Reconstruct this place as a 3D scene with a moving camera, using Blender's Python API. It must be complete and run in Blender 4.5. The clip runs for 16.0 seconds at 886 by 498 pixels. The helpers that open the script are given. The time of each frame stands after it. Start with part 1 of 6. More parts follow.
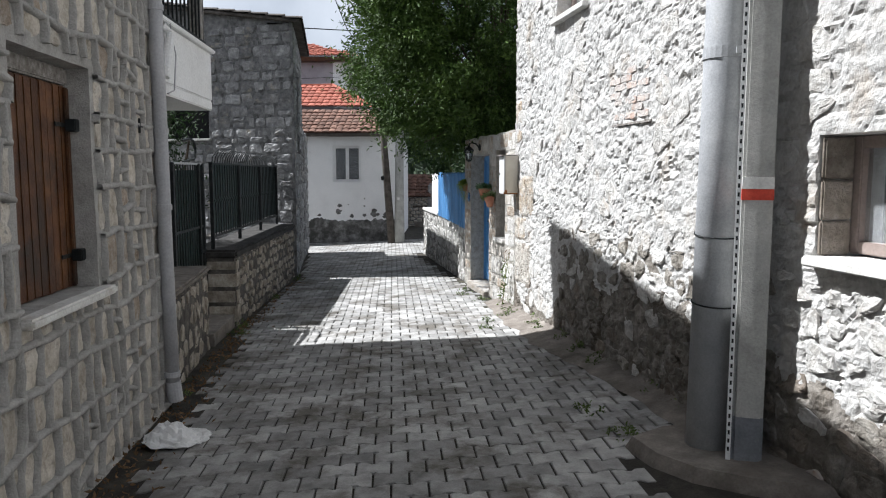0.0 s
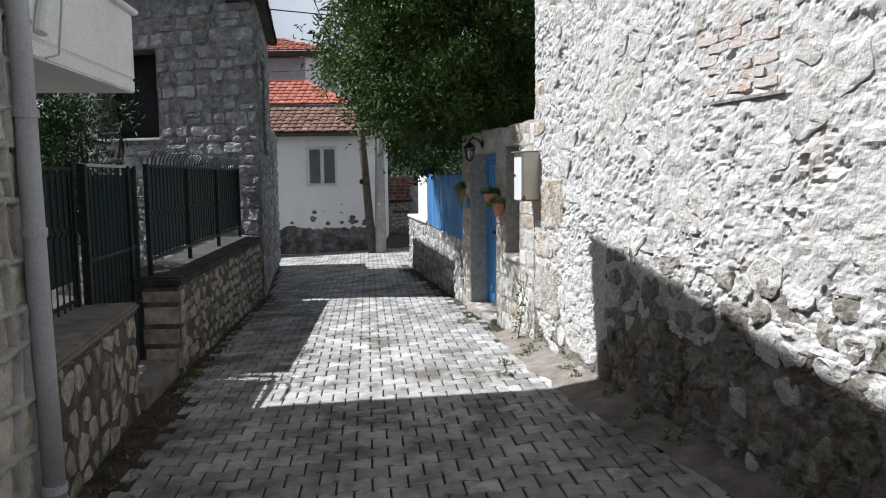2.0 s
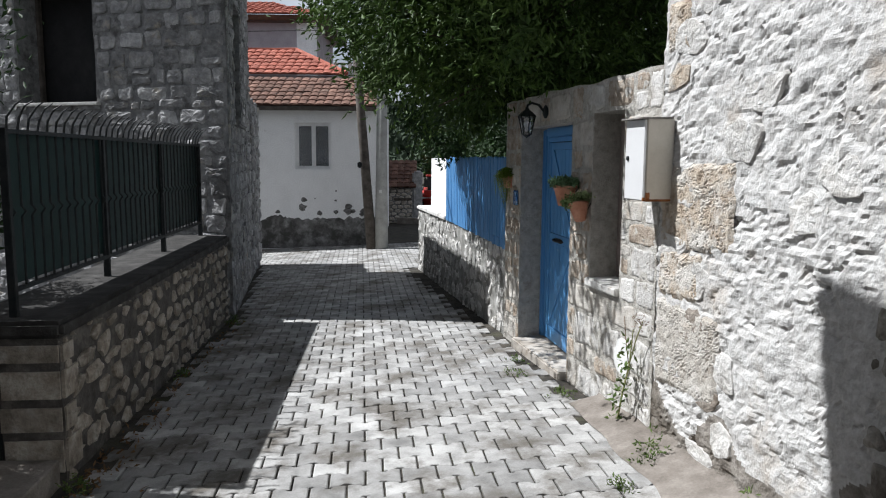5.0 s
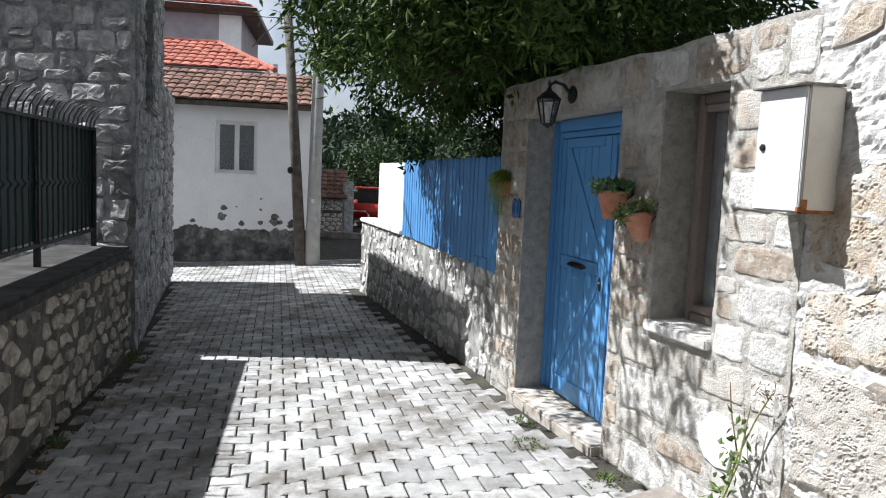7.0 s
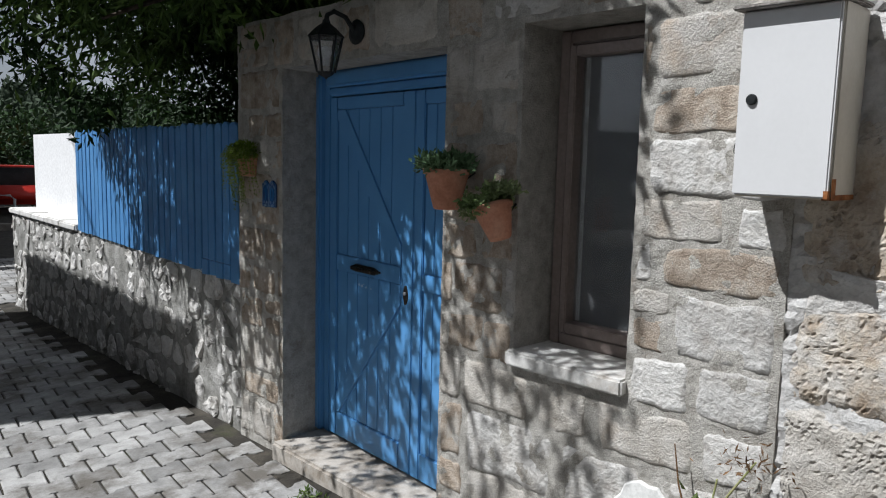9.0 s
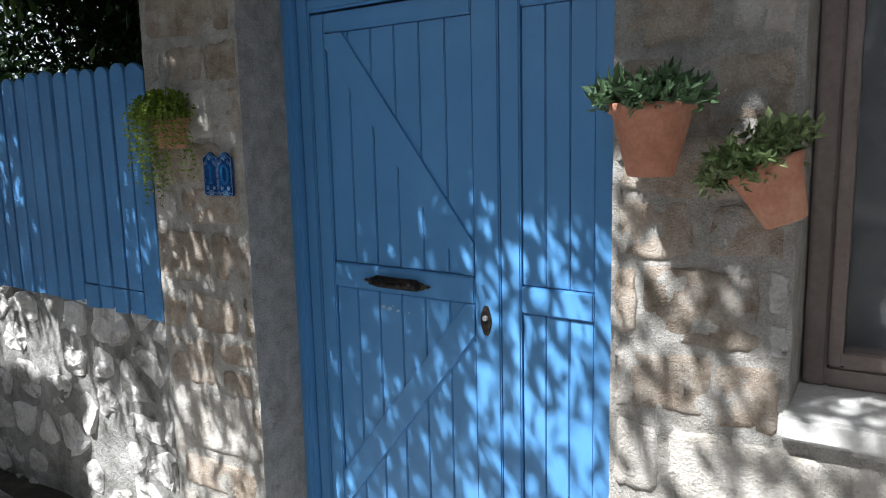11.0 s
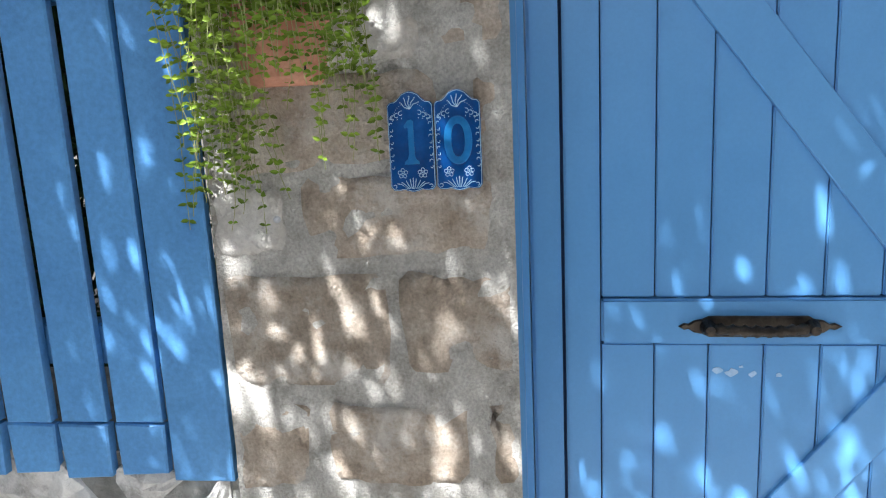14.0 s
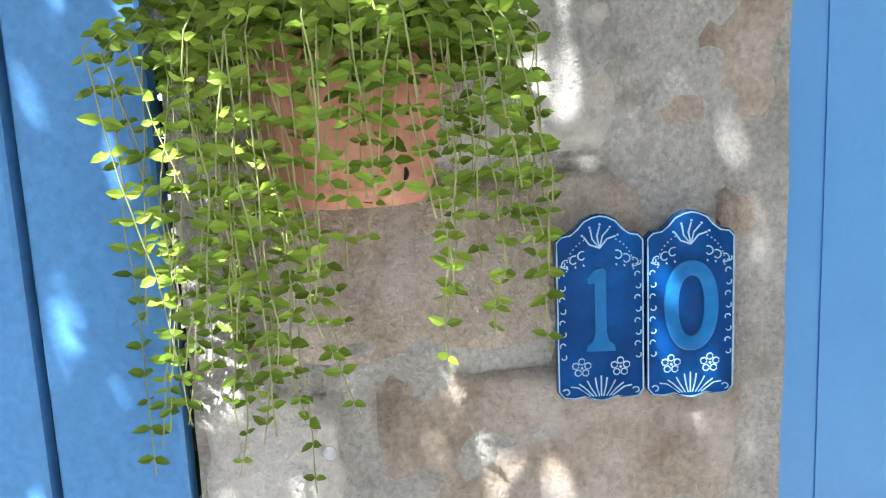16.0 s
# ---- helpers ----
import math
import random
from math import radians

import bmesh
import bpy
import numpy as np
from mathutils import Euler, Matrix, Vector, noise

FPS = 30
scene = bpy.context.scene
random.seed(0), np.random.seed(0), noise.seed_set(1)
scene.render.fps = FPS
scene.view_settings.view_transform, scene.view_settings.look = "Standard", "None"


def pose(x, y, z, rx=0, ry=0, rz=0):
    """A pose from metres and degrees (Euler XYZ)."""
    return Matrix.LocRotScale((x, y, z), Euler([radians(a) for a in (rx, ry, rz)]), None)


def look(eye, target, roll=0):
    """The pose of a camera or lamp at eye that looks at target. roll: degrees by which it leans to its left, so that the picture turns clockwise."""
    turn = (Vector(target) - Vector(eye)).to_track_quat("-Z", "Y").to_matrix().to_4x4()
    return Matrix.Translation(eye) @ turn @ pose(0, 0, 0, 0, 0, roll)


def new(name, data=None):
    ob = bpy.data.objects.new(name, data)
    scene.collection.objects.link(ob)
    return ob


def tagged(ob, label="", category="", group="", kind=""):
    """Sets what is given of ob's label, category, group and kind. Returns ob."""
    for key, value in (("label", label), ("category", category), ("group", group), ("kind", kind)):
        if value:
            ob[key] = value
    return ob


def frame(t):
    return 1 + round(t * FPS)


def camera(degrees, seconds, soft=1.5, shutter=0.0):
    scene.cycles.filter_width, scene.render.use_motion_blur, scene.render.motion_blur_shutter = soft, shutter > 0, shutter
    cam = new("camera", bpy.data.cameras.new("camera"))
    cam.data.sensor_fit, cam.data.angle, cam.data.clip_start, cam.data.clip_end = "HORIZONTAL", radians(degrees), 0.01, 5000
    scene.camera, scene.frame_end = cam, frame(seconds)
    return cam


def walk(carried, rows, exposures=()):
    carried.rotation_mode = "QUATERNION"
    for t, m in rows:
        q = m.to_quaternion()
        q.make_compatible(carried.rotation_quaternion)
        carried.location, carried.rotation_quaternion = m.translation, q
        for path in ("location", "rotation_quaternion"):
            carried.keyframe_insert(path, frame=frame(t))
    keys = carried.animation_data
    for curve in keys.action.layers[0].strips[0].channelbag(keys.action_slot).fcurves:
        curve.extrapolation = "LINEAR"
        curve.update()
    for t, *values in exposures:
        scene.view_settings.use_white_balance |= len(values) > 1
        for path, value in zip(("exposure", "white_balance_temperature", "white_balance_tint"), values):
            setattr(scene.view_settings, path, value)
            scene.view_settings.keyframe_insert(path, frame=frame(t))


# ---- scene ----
cam = camera(62.5, 16.0, soft=1.1)
PATH = [
    (0, (0.109, 0.111, 1.772), (0.091, 2.1, 1.564), -0.0),
    (0.5, (-0.006, 0.492, 1.772), (0.016, 2.483, 1.591), -0.9),
    (1, (-0.04, 0.998, 1.745), (-0.01, 2.988, 1.548), -1.2),
    (1.5, (-0.125, 1.501, 1.74), (0.055, 3.48, 1.507), -1.6),
    (2, (-0.149, 1.993, 1.769), (-0.103, 3.982, 1.567), -0.6),
    (2.5, (-0.222, 2.498, 1.753), (0.009, 4.467, 1.491), -2.6),
    (2.9, (-0.237, 2.899, 1.737), (0.007, 4.879, 1.6), -1.2),
    (3, (-0.202, 3.004, 1.744), (-0.031, 4.993, 1.615), -0.4),
    (3.5, (-0.259, 3.434, 1.747), (-0.098, 5.422, 1.6), -1.0),
    (4, (-0.337, 3.916, 1.747), (-0.248, 5.899, 1.507), -4.1),
    (4.5, (-0.357, 4.414, 1.738), (-0.375, 6.396, 1.472), -1.4),
    (4.7, (-0.403, 4.584, 1.746), (-0.351, 6.567, 1.501), -0.1),
    (6.8, (-0.881, 6.347, 1.596), (-0.820, 8.331, 1.358), 2.3),
    (7, (-0.887, 6.475, 1.584), (-0.596, 8.443, 1.392), 2.5),
    (7.5, (-0.907, 6.866, 1.608), (-0.165, 8.714, 1.433), 1.1),
    (8, (-0.857, 7.248, 1.586), (0.0, 9.044, 1.393), 0.8),
    (8.5, (-0.878, 7.607, 1.584), (0.211, 9.269, 1.359), -0.0),
    (9, (-0.923, 7.968, 1.585), (0.164, 9.629, 1.346), 1.4),
    (9.2, (-0.896, 8.132, 1.561), (0.165, 9.805, 1.287), 0.9),
    (11.3, (-0.84, 9.733, 1.483), (0.65, 11.027, 1.163), -0.5),
    (11.5, (-0.86, 9.852, 1.465), (0.604, 11.175, 1.14), 2.2),
    (12, (-0.924, 10.173, 1.449), (0.583, 11.46, 1.183), 3.0),
    (12.5, (-0.967, 10.494, 1.461), (0.654, 11.624, 1.154), -0.3),
    (13, (-0.915, 10.811, 1.437), (0.759, 11.881, 1.21), -0.3),
    (13.5, (-0.733, 11.123, 1.446), (1.015, 12.029, 1.093), 0.1),
    (14, (-0.596, 11.386, 1.44), (1.288, 11.939, 1.056), -2.7),
    (14.5, (-0.415, 11.555, 1.445), (1.503, 12.05, 1.166), -2.1),
    (15, (-0.241, 11.703, 1.45), (1.725, 11.978, 1.206), 1.3),
    (15.5, (-0.204, 11.756, 1.502), (1.745, 12.139, 1.271), -1.4),
    (16, (-0.139, 11.733, 1.521), (1.805, 12.1, 1.227), -2.6),
]
EXPOSURES = [(0, 1.0, 5950, 10), (1.5, 0.85, 5950, 10), (3.0, 0.65, 5950, 10), (4.7, 0.6, 5950, 10), (6.9, 1.15, 5950, 10), (7.4, 0.85, 5950, 10), (8.3, 0.35, 5950, 10), (9.2, 0.25, 5950, 10), (11.3, 1.55, 5950, 10), (12.5, 2.1, 5950, 10), (14.0, 2.65, 5950, 10), (16, 3.35, 5950, 10)]
walk(cam, [(t, look(eye, target, roll)) for t, eye, target, roll in PATH], EXPOSURES)

# ---- world and sun ----
SUN_WAY = Vector((1.0, -0.25, -1.45)).normalized()
world = bpy.data.worlds.new("sky")
scene.world = world
world.use_nodes = True
wt = world.node_tree
sky = wt.nodes.new("ShaderNodeTexSky")
sky.sky_type, sky.sun_disc = "NISHITA", False
sky.sun_elevation = math.asin(-SUN_WAY.z)
sky.sun_rotation = math.atan2(-SUN_WAY.x, -SUN_WAY.y)
sky.dust_density, sky.air_density = 2.5, 1.0
# thin high cloud
tc = wt.nodes.new("ShaderNodeTexCoord")
cn = wt.nodes.new("ShaderNodeTexNoise")
cn.inputs["Scale"].default_value, cn.inputs["Detail"].default_value = 2.2, 8
cr = wt.nodes.new("ShaderNodeValToRGB")
cr.color_ramp.elements[0].position, cr.color_ramp.elements[1].position = 0.30, 0.62
cm = wt.nodes.new("ShaderNodeMix")
cm.data_type = "RGBA"
cm.inputs[7].default_value = (19.0, 19.3, 19.8, 1)
wt.links.new(tc.outputs["Generated"], cn.inputs["Vector"])
wt.links.new(cn.outputs["Fac"], cr.inputs["Fac"])
wt.links.new(cr.outputs["Color"], cm.inputs[0])
wt.links.new(sky.outputs["Color"], cm.inputs[6])
# the haze is brighter towards the horizon
hs = wt.nodes.new("ShaderNodeSeparateXYZ")
hr = wt.nodes.new("ShaderNodeMapRange")
hr.inputs[1].default_value, hr.inputs[2].default_value, hr.inputs[3].default_value, hr.inputs[4].default_value = 0.05, 0.55, 2.1, 0.95
hm = wt.nodes.new("ShaderNodeVectorMath")
hm.operation = "SCALE"
wt.links.new(tc.outputs["Generated"], hs.inputs[0])
wt.links.new(hs.outputs["Z"], hr.inputs[0])
wt.links.new(cm.outputs[2], hm.inputs[0])
wt.links.new(hr.outputs[0], hm.inputs["Scale"])
wt.links.new(hm.outputs[0], wt.nodes["Background"].inputs["Color"])
wt.nodes["Background"].inputs["Strength"].default_value = 0.0164
sun = new("sun", bpy.data.lights.new("sun", "SUN"))
sun.data.energy, sun.data.angle, sun.data.color = 5.0, radians(0.55), (1.0, 0.965, 0.91)
sun.matrix_world = look((-6, 0, 12), Vector((-6, 0, 12)) + SUN_WAY)

# ---- materials ----
def surface(name, colours, scale=6.0, rough=0.85, bump=0.3, fine=60.0, metal=0.0, vary=0.0, stain=None, stain_scale=1.3, stain_at=0.6, by_island=False, spec=0.3, bump_dist=0.02, grain=1.0):
    """A two-scale procedural surface: broad mottling, fine grain, optional stains and a shift from piece to piece."""
    m = bpy.data.materials.new(name)
    m.use_nodes = True
    t = m.node_tree
    b = t.nodes["Principled BSDF"]
    geo = t.nodes.new("ShaderNodeNewGeometry")
    n1 = t.nodes.new("ShaderNodeTexNoise")
    n1.inputs["Scale"].default_value, n1.inputs["Detail"].default_value, n1.inputs["Roughness"].default_value = scale, 6, 0.62
    n2 = t.nodes.new("ShaderNodeTexNoise")
    n2.inputs["Scale"].default_value, n2.inputs["Detail"].default_value, n2.inputs["Roughness"].default_value = fine, 6, 0.62
    t.links.new(geo.outputs["Position"], n1.inputs["Vector"])
    t.links.new(geo.outputs["Position"], n2.inputs["Vector"])
    ramp = t.nodes.new("ShaderNodeValToRGB")
    els = ramp.color_ramp.elements
    while len(els) < len(colours):
        els.new(0.5)
    for i, c in enumerate(colours):
        els[i].position = 0.3 + 0.4 * i / max(1, len(colours) - 1)
        els[i].color = (*c, 1)
    t.links.new(n1.outputs["Fac"], ramp.inputs["Fac"])
    out = ramp.outputs["Color"]
    # grain
    g = t.nodes.new("ShaderNodeMapRange")
    g.inputs[1].default_value, g.inputs[2].default_value, g.inputs[3].default_value, g.inputs[4].default_value = 0.25, 0.75, 1 - 0.18 * grain, 1 + 0.15 * grain
    t.links.new(n2.outputs["Fac"], g.inputs[0])
    mul = t.nodes.new("ShaderNodeVectorMath")
    mul.operation = "SCALE"
    t.links.new(out, mul.inputs[0])
    t.links.new(g.outputs[0], mul.inputs["Scale"])
    out = mul.outputs[0]
    if vary:
        info = t.nodes.new("ShaderNodeObjectInfo")
        rnd = geo.outputs["Random Per Island"] if by_island else info.outputs["Random"]
        v = t.nodes.new("ShaderNodeMapRange")
        v.inputs[3].default_value, v.inputs[4].default_value = 1 - vary, 1 + vary
        t.links.new(rnd, v.inputs[0])
        mul2 = t.nodes.new("ShaderNodeVectorMath")
        mul2.operation = "SCALE"
        t.links.new(out, mul2.inputs[0])
        t.links.new(v.outputs[0], mul2.inputs["Scale"])
        out = mul2.outputs[0]
    if stain:
        n3 = t.nodes.new("ShaderNodeTexNoise")
        n3.inputs["Scale"].default_value, n3.inputs["Detail"].default_value, n3.inputs["Roughness"].default_value = stain_scale, 7, 0.7
        t.links.new(geo.outputs["Position"], n3.inputs["Vector"])
        r3 = t.nodes.new("ShaderNodeMapRange")
        r3.inputs[1].default_value, r3.inputs[2].default_value = stain_at - 0.06, stain_at + 0.08
        r3.inputs[4].default_value = 0.85
        t.links.new(n3.outputs["Fac"], r3.inputs[0])
        mx = t.nodes.new("ShaderNodeMix")
        mx.data_type = "RGBA"
        mx.inputs[7].default_value = (*stain, 1)
        t.links.new(r3.outputs[0], mx.inputs[0])
        t.links.new(out, mx.inputs[6])
        out = mx.outputs[2]
    t.links.new(out, b.inputs["Base Color"])
    b.inputs["Roughness"].default_value, b.inputs["Metallic"].default_value = rough, metal
    b.inputs["Specular IOR Level"].default_value = spec
    if bump:
        add = t.nodes.new("ShaderNodeMath")
        add.operation = "MULTIPLY_ADD"
        add.inputs[1].default_value = 0.5
        t.links.new(n2.outputs["Fac"], add.inputs[0])
        t.links.new(n1.outputs["Fac"], add.inputs[2])
        bp = t.nodes.new("ShaderNodeBump")
        bp.inputs["Strength"].default_value, bp.inputs["Distance"].default_value = bump, bump_dist
        t.links.new(add.outputs[0], bp.inputs["Height"])
        t.links.new(bp.outputs[0], b.inputs["Normal"])
    return m


LIMEWASH = surface("limewashed_stone", [(0.38, 0.355, 0.325), (0.52, 0.505, 0.48), (0.60, 0.59, 0.57)], 11, 0.9, 1.0, 50, vary=0.1, stain=(0.36, 0.30, 0.24), stain_scale=2.0, stain_at=0.66)
LIMEMORTAR = surface("lime_plaster", [(0.40, 0.385, 0.365), (0.50, 0.49, 0.475), (0.58, 0.575, 0.56)], 17, 0.92, 1.0, 42, stain=(0.37, 0.32, 0.265), stain_scale=1.8, stain_at=0.62, bump_dist=0.015)
PINKSTONE = surface("pinkish_dressed_stone", [(0.25, 0.195, 0.145), (0.42, 0.35, 0.28), (0.53, 0.47, 0.40)], 15, 0.9, 1.0, 190, vary=0.14, stain=(0.56, 0.53, 0.48), stain_scale=8.0, stain_at=0.58, grain=1.7)
PALESTONE = surface("pale_dressed_stone", [(0.36, 0.325, 0.28), (0.48, 0.45, 0.405), (0.57, 0.545, 0.51)], 9, 0.9, 0.9, 120, vary=0.1, stain=(0.44, 0.36, 0.28), stain_scale=3.0, stain_at=0.62)
PITTED = surface("pitted_ochre_stone", [(0.29, 0.225, 0.165), (0.42, 0.355, 0.28), (0.52, 0.47, 0.40)], 12, 0.9, 0.9, 90, vary=0.08, stain=(0.55, 0.53, 0.495), stain_scale=5.0, stain_at=0.52)
WALLMORTAR = surface("grey_lime_mortar", [(0.32, 0.30, 0.265), (0.45, 0.43, 0.39), (0.56, 0.54, 0.50)], 18, 0.95, 1.0, 210, stain=(0.28, 0.245, 0.205), stain_scale=7.0, stain_at=0.62, grain=1.8)
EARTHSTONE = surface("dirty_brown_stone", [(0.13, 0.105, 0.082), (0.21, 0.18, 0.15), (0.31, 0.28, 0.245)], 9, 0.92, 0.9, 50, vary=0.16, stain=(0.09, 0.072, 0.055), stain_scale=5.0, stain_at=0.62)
# worn mortar whose dark colour also carries the roof's shadow
WORNSHADE = surface("worn_brown_shaded_mortar", [(0.11, 0.095, 0.08), (0.21, 0.19, 0.165), (0.36, 0.335, 0.305)], 8, 0.94, 1.0, 55, stain=(0.085, 0.068, 0.05), stain_scale=3.0, stain_at=0.56)
FOOTSTONE = surface("weathered_wall_foot_stone", [(0.14, 0.125, 0.105), (0.245, 0.225, 0.195), (0.37, 0.35, 0.32)], 10, 0.92, 0.9, 55, vary=0.2, stain=(0.09, 0.075, 0.06), stain_scale=6.0, stain_at=0.58)
BRICK = surface("worn_red_brick", [(0.44, 0.30, 0.24), (0.51, 0.40, 0.34), (0.55, 0.49, 0.45)], 16, 0.9, 0.9, 60, vary=0.10, stain=(0.53, 0.50, 0.475), stain_scale=7.0, stain_at=0.44)
GREYSTONE = surface("weathered_grey_stone", [(0.14, 0.14, 0.145), (0.26, 0.258, 0.258), (0.42, 0.415, 0.41)], 7, 0.9, 0.8, 50, vary=0.32, stain=(0.40, 0.36, 0.29), stain_scale=4.0, stain_at=0.62)
GREYMORTAR = surface("pale_grey_mortar", [(0.12, 0.12, 0.125), (0.21, 0.21, 0.21), (0.31, 0.305, 0.30)], 9, 0.95, 0.9, 60, stain=(0.07, 0.068, 0.065), stain_scale=5.0, stain_at=0.56)
HOUSESTONE = surface("cream_rubble_stone", [(0.32, 0.28, 0.225), (0.50, 0.46, 0.395), (0.61, 0.575, 0.515)], 9, 0.88, 0.9, 50, vary=0.18, stain=(0.24, 0.19, 0.14), stain_scale=5.0, stain_at=0.63)
RIDGE = surface("cement_pointing", [(0.27, 0.262, 0.246), (0.36, 0.35, 0.33), (0.45, 0.436, 0.412)], 10, 0.93, 0.7, 90, stain=(0.20, 0.19, 0.17), stain_scale=2.5, stain_at=0.63)
YARDSTONE = surface("pale_split_stone", [(0.16, 0.135, 0.105), (0.30, 0.265, 0.22), (0.44, 0.41, 0.36)], 9, 0.88, 0.9, 55, vary=0.24, stain=(0.11, 0.095, 0.075), stain_scale=5.0, stain_at=0.6)
YARDMORTAR = surface("damp_dark_mortar", [(0.045, 0.04, 0.036), (0.09, 0.083, 0.075), (0.17, 0.155, 0.135)], 8, 0.95, 0.9, 60)
WHITERUBBLE = surface("white_rubble_stone", [(0.42, 0.40, 0.37), (0.55, 0.535, 0.51), (0.62, 0.61, 0.59)], 8, 0.9, 0.7, 50, vary=0.12, stain=(0.15, 0.14, 0.12), stain_scale=6.0, stain_at=0.56)
GREENMORTAR = surface("mossy_grey_mortar", [(0.13, 0.127, 0.115), (0.27, 0.265, 0.245), (0.42, 0.41, 0.39)], 7, 0.95, 0.9, 60)
PAVER = surface("concrete_paver", [(0.19, 0.187, 0.18), (0.305, 0.30, 0.29), (0.395, 0.39, 0.38)], 6, 0.82, 0.6, 110, vary=0.30, stain=(0.10, 0.088, 0.072), stain_scale=1.9, stain_at=0.545)
PAVERS = surface("concrete_pavers", [(0.19, 0.187, 0.18), (0.305, 0.30, 0.29), (0.395, 0.39, 0.38)], 6, 0.82, 0.6, 110, vary=0.30, stain=(0.10, 0.088, 0.072), stain_scale=1.9, stain_at=0.545, by_island=True)
SOIL = surface("dusty_joint_soil", [(0.02, 0.018, 0.016), (0.04, 0.036, 0.03), (0.085, 0.075, 0.06)], 5, 0.97, 0.8, 70, stain=(0.05, 0.055, 0.025), stain_scale=2.4, stain_at=0.6)
CEMENT = surface("rough_cement", [(0.125, 0.108, 0.092), (0.19, 0.168, 0.147), (0.28, 0.255, 0.225)], 5, 0.92, 0.6, 60, stain=(0.085, 0.078, 0.06), stain_scale=2.2, stain_at=0.6)
DARKCEMENT = surface("blackened_cement_coping", [(0.018, 0.017, 0.016), (0.034, 0.032, 0.03), (0.075, 0.072, 0.068)], 5, 0.93, 0.6, 60)
WHITEWALL = surface("white_house_paint", [(0.75, 0.75, 0.75), (0.81, 0.81, 0.81), (0.84, 0.84, 0.84)], 2.0, 0.9, 0.15, 40, stain=(0.46, 0.44, 0.42), stain_scale=2.2, stain_at=0.72)
GREYRENDER = surface("bare_grey_render", [(0.075, 0.073, 0.07), (0.17, 0.165, 0.16), (0.36, 0.355, 0.35)], 4, 0.95, 0.9, 30, stain=(0.05, 0.05, 0.045), stain_scale=2.6, stain_at=0.52)
MAUVE = surface("mauve_grey_render", [(0.30, 0.27, 0.29), (0.36, 0.33, 0.35), (0.42, 0.39, 0.41)], 2.5, 0.95, 0.2, 40)
BALCONYWHITE = surface("white_balcony_paint", [(0.70, 0.70, 0.69), (0.77, 0.77, 0.76), (0.80, 0.80, 0.80)], 3, 0.8, 0.1, 60)
TILERED = surface("orange_clay_tile", [(0.20, 0.055, 0.035), (0.29, 0.085, 0.055), (0.36, 0.14, 0.10)], 5, 0.8, 0.3, 40, vary=0.2, by_island=True)
TILEBROWN = surface("weathered_brown_tile", [(0.075, 0.045, 0.035), (0.14, 0.075, 0.055), (0.22, 0.135, 0.10)], 5, 0.9, 0.4, 40, vary=0.35, by_island=True, stain=(0.25, 0.22, 0.17), stain_scale=3, stain_at=0.66)
TILEDARK = surface("blackened_clay_tile", [(0.045, 0.04, 0.036), (0.085, 0.075, 0.068), (0.16, 0.145, 0.13)], 5, 0.92, 0.4, 40, vary=0.3, by_island=True)
BLUE = surface("blue_door_paint", [(0.088, 0.26, 0.53), (0.10, 0.285, 0.57), (0.115, 0.31, 0.60)], 3.0, 0.42, 0.05, 150, spec=0.45, grain=0.25)
BLUEGAP = surface("dark_blue_groove", [(0.012, 0.03, 0.08), (0.02, 0.045, 0.11), (0.03, 0.06, 0.14)], 6, 0.7, 0, 60)
BLUEFENCE = surface("blue_fence_paint", [(0.075, 0.215, 0.46), (0.09, 0.25, 0.51), (0.105, 0.28, 0.55)], 4.0, 0.5, 0.1, 120, vary=0.08)
CHIP = surface("bare_chipped_paint", [(0.26, 0.44, 0.66), (0.38, 0.52, 0.70), (0.52, 0.62, 0.74)], 20, 0.8, 0.1, 90)
MARBLE = surface("dusty_marble", [(0.50, 0.48, 0.45), (0.66, 0.65, 0.62), (0.74, 0.73, 0.71)], 6, 0.6, 0.15, 70, stain=(0.36, 0.31, 0.25), stain_scale=3, stain_at=0.64)
STEPSTONE = surface("dusty_worn_step", [(0.30, 0.27, 0.235), (0.43, 0.395, 0.35), (0.52, 0.49, 0.45)], 7, 0.75, 0.3, 90, stain=(0.24, 0.20, 0.155), stain_scale=4, stain_at=0.58)
WOOD = surface("varnished_brown_wood", [(0.045, 0.017, 0.008), (0.10, 0.04, 0.016), (0.16, 0.073, 0.03)], 6, 0.5, 0.3, 80, vary=0.28, stain=(0.035, 0.024, 0.018), stain_scale=2.6, stain_at=0.56)
POLEWOOD = surface("weathered_pole_wood", [(0.05, 0.042, 0.036), (0.085, 0.073, 0.063), (0.13, 0.115, 0.10)], 8, 0.9, 0.5, 60)
OLDWOOD = surface("grey_old_timber", [(0.16, 0.145, 0.13), (0.27, 0.25, 0.23), (0.42, 0.40, 0.375)], 26, 0.9, 0.8, 60)
POLEGREY = surface("galvanised_pole", [(0.34, 0.35, 0.365), (0.42, 0.43, 0.445), (0.50, 0.51, 0.52)], 5, 0.62, 0.15, 90, stain=(0.26, 0.24, 0.22), stain_scale=2.5, stain_at=0.66)
POLECONC = surface("concrete_post", [(0.29, 0.29, 0.275), (0.38, 0.38, 0.36), (0.46, 0.455, 0.435)], 4, 0.88, 0.3, 70, stain=(0.24, 0.235, 0.22), stain_scale=3.0, stain_at=0.6)
FOOTPAINT = surface("dull_blue_grey_paint", [(0.11, 0.12, 0.14), (0.16, 0.17, 0.19), (0.22, 0.23, 0.25)], 6, 0.8, 0.3, 60, stain=(0.30, 0.30, 0.29), stain_scale=5, stain_at=0.62)
